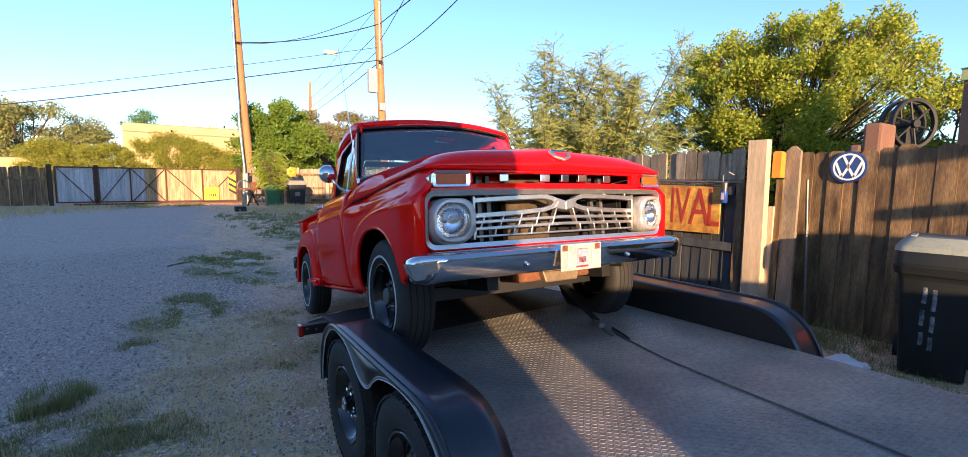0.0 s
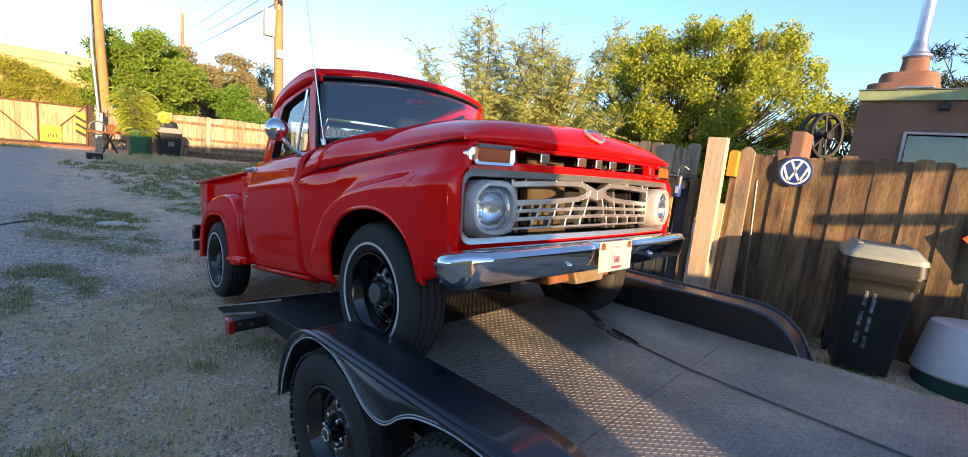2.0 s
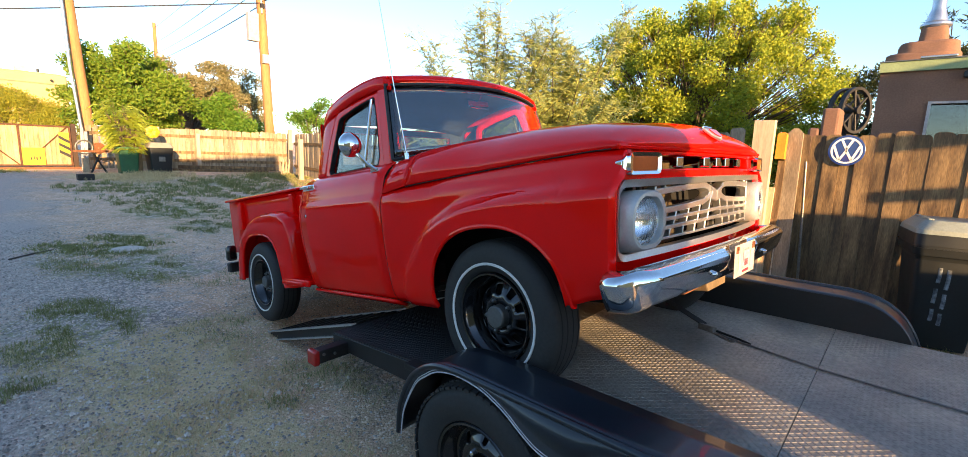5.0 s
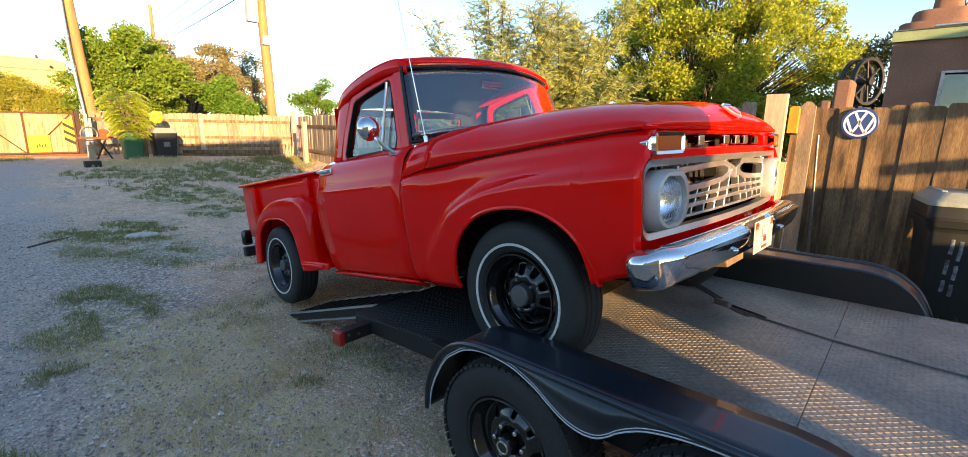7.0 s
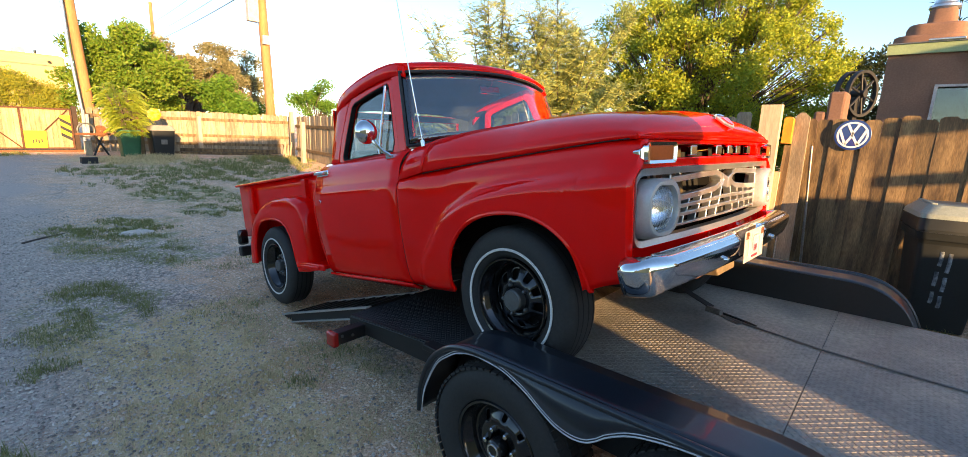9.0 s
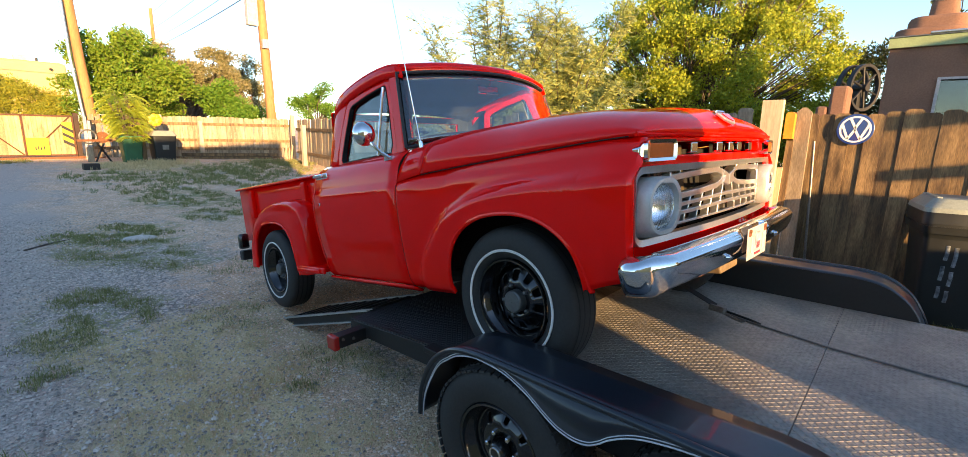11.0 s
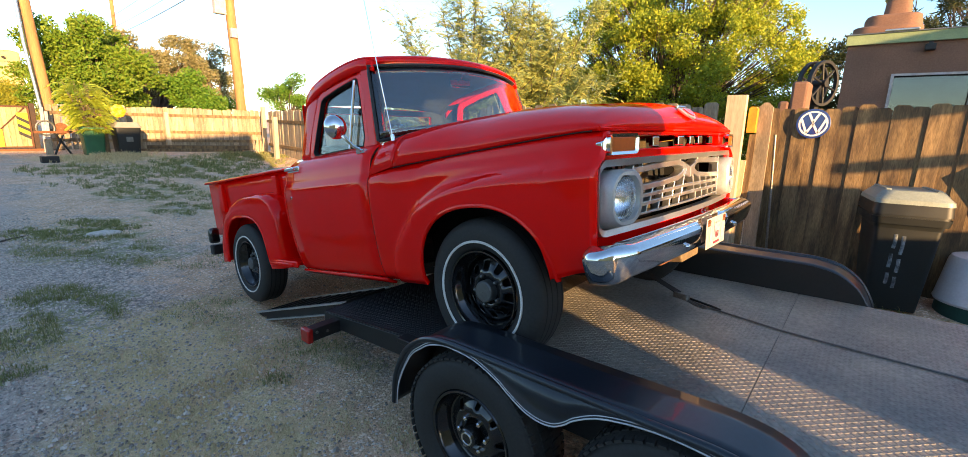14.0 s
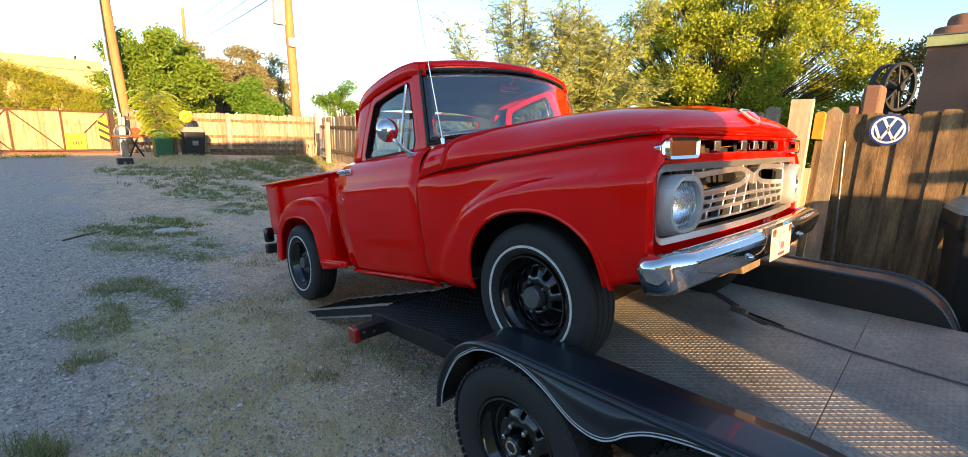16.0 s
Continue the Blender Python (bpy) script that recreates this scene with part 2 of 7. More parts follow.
def curve(pts, x):
    """Reads a smooth line through (x, y) points."""
    if x <= pts[0][0]:
        return pts[0][1]
    for k in range(len(pts) - 1):
        (x0, y0), (x1, y1) = pts[k], pts[k + 1]
        if x <= x1:
            ya, yb = pts[max(k - 1, 0)], pts[min(k + 2, len(pts) - 1)]
            m0 = (y1 - ya[1]) / (x1 - ya[0])
            m1 = (yb[1] - y0) / (yb[0] - x0)
            h = x1 - x0
            t = (x - x0) / h
            return (2 * t**3 - 3 * t * t + 1) * y0 + (t**3 - 2 * t * t + t) * h * m0 + (-2 * t**3 + 3 * t * t) * y1 + (t**3 - t * t) * h * m1
    return pts[-1][1]

# ---- ground ----
def ground_z(x, y):
    z = 0.47 * smoothstep(4, 17, y)
    z += 0.16 * smoothstep(1.7, 3.1, x) * smoothstep(6, 1, y)
    z += 0.012 * noise.noise((x * 0.9, y * 0.9, 0.3)) + 0.006 * noise.noise((x * 3.1, y * 3.1, 1.7))
    return z


def axis_steps(lo, hi, near0, near1, fine):
    a, x, st = [], near0, fine
    while x > lo:
        a.append(x)
        x -= st
        st *= 1.25 if x < near0 else 1
    a.append(lo)
    a = a[::-1]
    x = near0 + fine
    while x < near1:
        a.append(x)
        x += fine
    st = fine
    while x < hi:
        a.append(x)
        x += st
        st *= 1.25
    a.append(hi)
    return a


def ground_material():
    m = bpy.data.materials.new("gravel_and_dirt")
    m.use_nodes = True
    nt = m.node_tree
    n, lk = nt.nodes, nt.links
    b = n["Principled BSDF"]
    b.inputs["Roughness"].default_value = 0.95
    b.inputs["Specular IOR Level"].default_value = 0.2
    tc = n.new("ShaderNodeTexCoord")
    sep = n.new("ShaderNodeSeparateXYZ")
    lk.new(tc.outputs["Object"], sep.inputs[0])

    def tex(scale, detail=6, rough=0.6):
        t = n.new("ShaderNodeTexNoise")
        t.inputs["Scale"].default_value, t.inputs["Detail"].default_value, t.inputs["Roughness"].default_value = scale, detail, rough
        lk.new(tc.outputs["Object"], t.inputs["Vector"])
        return t.outputs[0]

    def rng(src, a, b2, c=0.0, d=1.0):
        r = n.new("ShaderNodeMapRange")
        for k, v in zip(("From Min", "From Max", "To Min", "To Max"), (a, b2, c, d)):
            r.inputs[k].default_value = v
        lk.new(src, r.inputs[0])
        return r.outputs[0]

    def mth(op, a, b2):
        q = n.new("ShaderNodeMath")
        q.operation = op
        for k, v in enumerate((a, b2)):
            if isinstance(v, (int, float)):
                q.inputs[k].default_value = v
            else:
                lk.new(v, q.inputs[k])
        return q.outputs[0]

    def mixc(f, a, b2, blend="MIX"):
        q = n.new("ShaderNodeMix")
        q.data_type, q.blend_type = "RGBA", blend
        if isinstance(f, float):
            q.inputs[0].default_value = f
        else:
            lk.new(f, q.inputs[0])
        for k, v in ((6, a), (7, b2)):
            if isinstance(v, tuple):
                q.inputs[k].default_value = (*v, 1)
            else:
                lk.new(v, q.inputs[k])
        return q.outputs[2]

    def cells(scale, jitter=1.0):
        v = n.new("ShaderNodeTexVoronoi")
        v.inputs["Scale"].default_value, v.inputs["Randomness"].default_value = scale, jitter
        lk.new(tc.outputs["Object"], v.inputs["Vector"])
        q = n.new("ShaderNodeSeparateColor")
        lk.new(v.outputs["Color"], q.inputs[0])
        return v.outputs["Distance"], q.outputs[0], q.outputs[1]

    def both(f, *rest):
        for g in rest:
            f = mth("MULTIPLY", f, g)
        return f

    # ragged positions, so that no patch has a clean rim
    wob_x, wob_y = mth("MULTIPLY", mth("SUBTRACT", tex(1.9, 7, 0.7), 0.5), 1.5), mth("MULTIPLY", mth("SUBTRACT", tex(2.3, 7, 0.7), 0.5), 1.8)
    px, py = mth("ADD", sep.outputs[0], wob_x), mth("ADD", sep.outputs[1], wob_y)

    def blob(cx, cy, rx, ry):
        dx, dy = mth("DIVIDE", mth("SUBTRACT", px, cx), rx), mth("DIVIDE", mth("SUBTRACT", py, cy), ry)
        return rng(mth("ADD", mth("MULTIPLY", dx, dx), mth("MULTIPLY", dy, dy)), 0.45, 1.15, 1, 0)

    def union(blobs):
        f = blob(*blobs[0])
        for q in blobs[1:]:
            f = mth("MAXIMUM", f, blob(*q))
        return f

    d1, r1, h1 = cells(34)
    d2, r2, h2 = cells(72)
    d3, r3, h3 = cells(150)
    # crushed stone: every piece has its own tone, dark between
    grey = mixc(h1, (0.57, 0.47, 0.405), (0.73, 0.565, 0.445))
    stone = mixc(1.0, grey, rng(r1, 0.0, 1.0, 0.50, 1.45), "MULTIPLY")
    stone2 = mixc(1.0, mixc(h2, (0.62, 0.50, 0.415), (0.81, 0.635, 0.495)), rng(r2, 0.0, 1.0, 0.45, 1.55), "MULTIPLY")
    gravel = mixc(rng(tex(9), 0.42, 0.58), stone, stone2)
    gravel = mixc(rng(d1, 0.42, 0.75, 0, 0.55), gravel, (0.16, 0.13, 0.11))
    fines = mixc(rng(r3, 0.0, 1.0), (0.46, 0.375, 0.325), (0.69, 0.56, 0.465))
    packed = mixc(rng(tex(0.9, 5), 0.38, 0.60, 0.40, 0.92), gravel, fines)
    dirt = mixc(rng(tex(4), 0.35, 0.65), (0.66, 0.42, 0.27), (0.88, 0.60, 0.40))
    dirt = mixc(1.0, dirt, rng(r3, 0.0, 1.0, 0.70, 1.20), "MULTIPLY")
    dirt = mixc(rng(r2, 0.86, 0.90, 0, 0.9), dirt, stone2)
    # trampled straw: fine pale threads over the dirt
    thread = tex(210, 3, 0.8)
    straw = mixc(rng(thread, 0.38, 0.62), (0.60, 0.42, 0.21), (0.98, 0.79, 0.46))
    straw = mixc(rng(tex(14, 5), 0.45, 0.62, 0, 0.3), straw, (0.40, 0.32, 0.15))
    weed = mixc(rng(tex(160, 3, 0.8), 0.38, 0.62), (0.12, 0.135, 0.04), (0.44, 0.43, 0.17))
    # the driveway keeps to the -x side of a wandering edge
    edge = mth("ADD", sep.outputs[0], mth("MULTIPLY", sep.outputs[1], -0.085))
    edge = mth("ADD", edge, mth("MULTIPLY", mth("SUBTRACT", tex(0.8, 4), 0.5), 1.8))
    road = rng(edge, -2.75, -2.05, 1, 0)
    far = rng(sep.outputs[1], 18.2, 19.5, 1, 0)
    road = mth("MULTIPLY", road, far)
    col = mixc(rng(tex(1.7, 5), 0.52, 0.62, 0, 0.8), dirt, gravel)
    col = mixc(union([(-1.55, 4.35, 0.75, 0.75), (-1.75, 3.0, 0.5, 0.55), (-0.75, 6.0, 0.6, 0.8), (-1.55, 5.4, 0.7, 0.8), (-0.65, 2.05, 0.3, 0.5)]), col, gravel)
    mat_s = union([(-1.55, 2.85, 0.75, 0.70), (-1.15, 3.25, 0.70, 0.55), (-1.10, 2.0, 0.55, 0.75), (-1.75, 1.9, 0.75, 0.60), (-2.0, 3.65, 0.45, 0.45), (-2.35, 1.25, 0.9, 0.7), (-1.35, 0.9, 0.6, 0.8), (0.9, 15.6, 1.6, 1.3), (-6.5, 16.4, 4.0, 1.6)])
    col = mixc(both(mat_s, rng(tex(6, 6, 0.7), 0.34, 0.52, 0.45, 1.0)), col, straw)
    col = mixc(road, col, packed)
    col = mixc(both(union([(-0.75, 2.9, 0.45, 0.9), (-0.95, 1.6, 0.35, 0.8), (-0.55, 4.4, 0.6, 1.0), (-0.1, 6.6, 0.6, 1.2), (-1.0, 0.8, 0.35, 0.6)]), rng(tex(3.1, 5), 0.36, 0.52, 0.3, 0.95)), col, dirt)
    mat_g = union([(-1.18, 6.5, 0.75, 0.85), (-0.88, 5.6, 0.5, 0.45), (-1.0, 7.4, 0.7, 0.55), (-1.76, 4.45, 0.42, 0.55), (-1.72, 3.95, 0.3, 0.3), (-2.08, 3.75, 0.30, 0.28), (-2.30, 1.25, 0.65, 0.42),
                   (0.4, 9.7, 1.0, 1.2), (1.9, 13.6, 2.2, 1.9), (0.34, 7.9, 0.5, 0.5), (4.4, 14.8, 1.8, 1.8), (2.3, -1.2, 0.55, 2.6), (-4.2, 17.2, 3.4, 0.8)])
    col = mixc(both(mat_g, rng(tex(7, 6, 0.75), 0.43, 0.58, 0.0, 0.78)), col, weed)
    lk.new(col, b.inputs["Base Color"])
    bp = n.new("ShaderNodeBump")
    bp.inputs["Strength"].default_value, bp.inputs["Distance"].default_value = 1.0, 0.014
    hgt = mth("ADD", mth("SUBTRACT", mth("MULTIPLY", r1, 0.5), mth("MULTIPLY", d1, 0.9)), mth("MULTIPLY", mth("SUBTRACT", r2, d2), 0.45))
    hgt = mth("ADD", hgt, mth("MULTIPLY", thread, 0.5))
    lk.new(hgt, bp.inputs["Height"])
    lk.new(bp.outputs[0], b.inputs["Normal"])
    return m


GROUND = ground_material()
gx, gy = axis_steps(-1500, 1500, -6, 5, 0.16), axis_steps(-800, 2000, -4, 14, 0.16)
gs = Shape()
gs.v = [(x, y, ground_z(x, y)) for y in gy for x in gx]
gw = len(gx)
gs.f = [(j * gw + i, j * gw + i + 1, (j + 1) * gw + i + 1, (j + 1) * gw + i) for j in range(len(gy) - 1) for i in range(gw - 1)]
tagged(part("ground", gs, GROUND, smooth=80), "gravel driveway and dry dirt with sparse grass", "ground", kind="structure")

# ---- unseen walls added behind to cast the yard's shade ----
ADOBE = material("brown_adobe_stucco", (0.22, 0.115, 0.075), 0.9, var=0.22, scale=2.5, fine=50, bump=0.4)
ADOBE_TAN = material("tan_stucco", (0.52, 0.38, 0.18), 0.9, var=0.12, scale=1.2, fine=40, bump=0.3)
WB = -6.0
behind = Shape()
# heights and the gap are set by where sun and shadow should fall
behind.box(-5.23, WB, 2.4, 5.54, 0.3, 4.8)
behind.box(-9.6, WB, 2.22, 3.2, 0.3, 4.44)
behind.box(-15.9, WB, 3.15, 9.4, 0.3, 6.3)
behind.prism([(-2.06, 0), (-2.03, 1.50), (-2.03, 1.84), (-1.0, 1.76), (1.3, 1.55), (8.0, 1.45), (8.0, 0)], "y", WB - 0.15, WB + 0.15)
# made-up rails, wedge and block that cast shadows on fence and house
behind.box(3.4, WB, 2.66, 4.2, 0.12, 0.13)
behind.box(3.4, WB, 2.19, 4.2, 0.08, 0.10)
behind.prism([(1.02, 2.09), (1.24, 2.05), (1.39, 1.985), (1.385, 1.94), (1.20, 1.844), (1.02, 1.80)], "y", WB - 0.03, WB + 0.03)
behind.box(1.04, WB, 1.70, 0.05, 0.05, 0.5)
behind.box(4.58, WB, 2.58, 1.36, 0.26, 2.34)
for px in (3.4, 5.45):
    behind.box(px, WB, 2.1, 0.09, 0.09, 1.3)
# unseen side wall, added to dim reflections in the truck's flank
behind.box(-11.5, 7.0, 0.8, 0.3, 26.0, 1.6)
tagged(part("wall_behind", behind, ADOBE_TAN), "unseen stucco walls added to shade the yard", "wall", kind="structure")

# ---- trailer ----
trailer = thing("flatbed_trailer", "black steel car hauler trailer with dovetail and diamond-plate deck", "trailer", pose(0.068, 0, 0.564, -1.0, -1.2, 0))
TW, Y0, Y1, Y2 = 0.97, -4.6, 0.69, 1.80
DROP = -0.085


def deck_z(y):
    return 0.0 if y < Y1 else DROP * (y - Y1) / (Y2 - Y1)


SEAMS = [Y0, -3.0, -1.72, -0.47, Y1, Y2]
for a, b in zip(SEAMS, SEAMS[1:]):
    p = Shape().add([(-TW, a + 0.0015, deck_z(a)), (TW, a + 0.0015, deck_z(a)), (TW, b - 0.0015, deck_z(b)), (-TW, b - 0.0015, deck_z(b)),
                     (-TW, a + 0.0015, deck_z(a) - 0.006), (TW, a + 0.0015, deck_z(a) - 0.006), (TW, b - 0.0015, deck_z(b) - 0.006), (-TW, b - 0.0015, deck_z(b) - 0.006)],
                    [(0, 1, 2, 3), (7, 6, 5, 4), (0, 4, 5, 1), (1, 5, 6, 2), (2, 6, 7, 3), (3, 7, 4, 0)])
    part("deck_plate", p, DECK_BLACK if a == Y1 else DECK, trailer, "black painted diamond plate" if a == Y1 else "worn steel diamond plate")
lugs, tail_lugs = Shape(), Shape()
PITCH = 0.0190
rowi = 0
y = -2.55
while y < Y2 - 0.02:
    xk = -TW + 0.03
    k = 0
    while xk < TW - 0.02:
        a = 45 if (k + rowi) % 2 else -45
        z = deck_z(y)
        c, s = math.cos(radians(a)), math.sin(radians(a))
        L, W, H = 0.0112, 0.0036, 0.0016
        base = [(xk + c * L * 0.95, y + s * L * 0.95, z), (xk - s * W, y + c * W, z), (xk - c * L * 0.95, y - s * L * 0.95, z), (xk + s * W, y - c * W, z)]
        top = [(xk + c * L * 0.6, y + s * L * 0.6, z + H), (xk - s * W * 0.5, y + c * W * 0.5, z + H), (xk - c * L * 0.6, y - s * L * 0.6, z + H), (xk + s * W * 0.5, y - c * W * 0.5, z + H)]
        (lugs if y < Y1 else tail_lugs).add(base + top, [(4, 5, 6, 7), (0, 1, 5, 4), (1, 2, 6, 5), (2, 3, 7, 6), (3, 0, 4, 7)])
        xk += PITCH
        k += 1
    y += PITCH
    rowi += 1
tagged(part("tread_pattern", lugs, DECK, trailer), kind="stuff")
tagged(part("tread_pattern", tail_lugs, DECK_BLACK, trailer), kind="stuff")
fr = Shape()
for s in (-1, 1):
    fr.box(s * (TW - 0.02), (Y0 + Y1) / 2, -0.075, 0.05, Y1 - Y0, 0.135)
    fr.add([(s * (TW - 0.05), Y1, -0.008), (s * (TW + 0.005), Y1, -0.008), (s * (TW + 0.005), Y2, DROP - 0.008), (s * (TW - 0.05), Y2, DROP - 0.008),
            (s * (TW - 0.05), Y1, -0.14), (s * (TW + 0.005), Y1, -0.14), (s * (TW + 0.005), Y2, DROP - 0.09), (s * (TW - 0.05), Y2, DROP - 0.09)],
           [(0, 1, 2, 3), (7, 6, 5, 4), (0, 4, 5, 1), (1, 5, 6, 2), (2, 6, 7, 3), (3, 7, 4, 0)])
for y in (-4.3, -3.2, -2.1, -1.0, 0.1, 1.0, 1.6):
    fr.box(0, y, deck_z(y) - 0.06, 2 * TW - 0.1, 0.06, 0.08)
part("chassis_frame", fr, BLACK, trailer, bevel=0.004)
tailbar = Shape().box(0, Y2 - 0.13, DROP - 0.055, 2.31, 0.07, 0.075)
part("tail_bar", tailbar, BLACK, trailer, "black rear light bar", bevel=0.005)
for s in (-1, 1):
    for dy in (-0.012, 0.016):
        part("bar_bolt", Shape().lathe([(-0.044, 0.001), (-0.042, 0.008), (-0.034, 0.010)], "y", (s * (1.09 + dy * 2.4), Y2 - 0.13, DROP - 0.05 + dy * 0.5), 8), STEEL, trailer)
    part("tail_hanger", Shape().box(s * 0.90, Y2 - 0.13, DROP - 0.03, 0.09, 0.06, 0.05), BLACK, trailer)
    part("fender_bracket", Shape().box(s * 0.985, 0.97, -0.035, 0.07, 0.16, 0.03).box(s * 1.0, 0.92, -0.10, 0.03, 0.05, 0.14), BLACK, trailer, bevel=0.004)
    part("marker_light", Shape().box(s * 1.172, Y2 - 0.13, DROP - 0.055, 0.035, 0.085, 0.085), RED_LENS, trailer, "red marker light", bevel=0.008, smooth=True)

TOP = [(0.855, -0.215), (0.838, -0.08), (0.775, 0.055), (0.70, 0.130), (0.62, 0.172), (0.52, 0.190), (0.40, 0.193)]
TOP = TOP + [(0.0, 0.193)] + [(-y, z) for y, z in reversed(TOP)]
LIP = [(0.832, -0.215), (0.81, -0.095), (0.73, 0.056), (0.66, 0.118), (0.597, 0.156), (0.51, 0.178), (0.428, 0.177), (0.36, 0.168), (0.306, 0.150), (0.245, 0.122), (0.191, 0.087), (0.145, 0.060), (0.105, 0.043), (0.05, 0.034),
       (0.0, 0.042), (-0.04, 0.066), (-0.078, 0.098), (-0.149, 0.138), (-0.236, 0.162), (-0.342, 0.176), (-0.44, 0.175), (-0.53, 0.162), (-0.63, 0.115), (-0.71, 0.05), (-0.80, -0.095), (-0.83, -0.215)]


def along(pts, t):
    k = t * (len(pts) - 1)
    i = min(int(k), len(pts) - 2)
    f = k - i
    p0, p1, p2, p3 = pts[max(i - 1, 0)], pts[i], pts[i + 1], pts[min(i + 2, len(pts) - 1)]
    return tuple(0.5 * (2 * p1[c] + (p2[c] - p0[c]) * f + (2 * p0[c] - 5 * p1[c] + 4 * p2[c] - p3[c]) * f * f + (3 * p1[c] - p0[c] - 3 * p2[c] + p3[c]) * f ** 3) for c in (0, 1))


def top_at(y):
    best = min(range(200), key=lambda k: abs(along(TOP, k / 199)[0] - y))
    return along(TOP, best / 199)[1]


for s in (-1, 1):
    XO, XI = s * 1.211, s * 0.975
    f = part("fender", Shape().grid(lambda u, v: (XI + (XO - XI) * v, *along(TOP, u)), 60, 4), TRAILER_BLUE, trailer, "dark glossy trailer fender", smooth=60, solid=0.005, offset=0)
    skirt = Shape()
    n = 80
    for i in range(n + 1):
        yl, zl = along(LIP, i / n)
        skirt.v += [(XO, yl * 1.03, top_at(yl * 1.03)), (XO, yl, zl)]
    skirt.f += [(2 * i, 2 * i + 1, 2 * i + 3, 2 * i + 2) for i in range(n)]
    part("fender_skirt", skirt, TRAILER_BLUE, f, smooth=60, solid=0.005, offset=0)
    inner = Shape()
    for i in range(n + 1):
        yl = 0.85 - 1.70 * i / n
        inner.v += [(XI, yl, top_at(yl)), (XI, yl, -0.12)]
    inner.f += [(2 * i, 2 * i + 1, 2 * i + 3, 2 * i + 2) for i in range(n)]
    part("fender_inner_wall", inner, BLACK, f, solid=0.005, offset=0)
    part("fender_bead", Shape().tube([(XO - s * 0.004, *along(TOP, i / 80)) for i in range(81)], 0.014, 10), TRAILER_BLUE, f, smooth=True)
    for lift in (0.0, 0.011):
        part("pinstripe", Shape().tube([(XO + s * 0.002, y, z + lift) for y, z in [along(LIP, i / 110) for i in range(111)]], 0.0030 - 0.09 * lift, 6), PINSTRIPE, f, "thin pale stripe along the skirt", smooth=True)


def trailer_wheel(x, y, z, s):
    e = thing("wheel", "", "")
    e.parent = trailer
    e.matrix_basis = pose(x, y, z, 0, 0, 0 if s < 0 else 180)
    R = 0.345
    prof = [(-0.06, 0.198), (-0.088, 0.207), (-0.100, 0.235), (-0.104, 0.270), (-0.100, 0.305), (-0.090, 0.328), (-0.076, 0.339), (-0.055, R)]
    prof += [(-a, r) for a, r in reversed(prof)]
    t = part("tyre", Shape().lathe(prof, "x", (0, 0, 0), 60), RUBBER, e, "black trailer tyre", smooth=45)
    tread = Shape()
    for k in range(60):
        a = 2 * math.pi * k / 60
        for xx, da in ((-0.078, 0.0), (-0.030, 0.03), (0.030, 0.0), (0.078, 0.03)):
            m = Matrix.Rotation(a + da, 4, "X") @ Matrix.Translation((xx, 0, R + 0.001 - (0.010 if abs(xx) > 0.05 else 0)))
            tread.box(0, 0, 0, 0.040, 0.026, 0.010, m)
    part("tread", tread, RUBBER, t)
    rim = Shape().lathe([(-0.084, 0.205), (-0.092, 0.200), (-0.088, 0.190), (-0.060, 0.182), (-0.050, 0.168), (-0.022, 0.160), (-0.016, 0.150)], "x", (0, 0, 0), 48)
    r = part("rim", rim, BLACK_GLOSS, e, "gloss black rim with round holes", smooth=40)
    disc = Shape()
    n = 64
    for rr, xx in ((0.155, -0.016), (0.146, -0.026), (0.112, -0.048), (0.095, -0.056), (0.050, -0.050)):
        for i in range(n):
            t2 = 2 * math.pi * i / n
            disc.v.append((xx, rr * math.cos(t2), rr * math.sin(t2)))
    for j in range(4):
        for i in range(n):
            if j == 1 and i % 8 in (0, 1):
                continue
            disc.f.append((j * n + i, j * n + (i + 1) % n, (j + 1) * n + (i + 1) % n, (j + 1) * n + i))
    part("wheel_disc", disc, BLACK_GLOSS, r, smooth=40, solid=0.008)
    part("brake_drum", Shape().lathe([(0.0, 0.15), (0.008, 0.01)], "x", (0, 0, 0), 24), DARK, e)
    part("hub_cap", Shape().lathe([(-0.045, 0.042), (-0.092, 0.040), (-0.098, 0.034), (-0.099, 0.001)], "x", (0, 0, 0), 28), BLACK_GLOSS, e, smooth=35)
    part("cap_ring", Shape().lathe([(-0.097, 0.030), (-0.1005, 0.028), (-0.1005, 0.022), (-0.097, 0.020)], "x", (0, 0, 0), 28), CHROME, e, smooth=True)
    for k in range(6):
        nut = Shape().lathe([(-0.050, 0.012), (-0.068, 0.011), (-0.072, 0.006), (-0.072, 0.001)], "x", (0, 0.070 * math.cos(k * 1.0472), 0.070 * math.sin(k * 1.0472)), 6)
        part("lug_nut", nut, CHROME, r, "chrome lug nut")


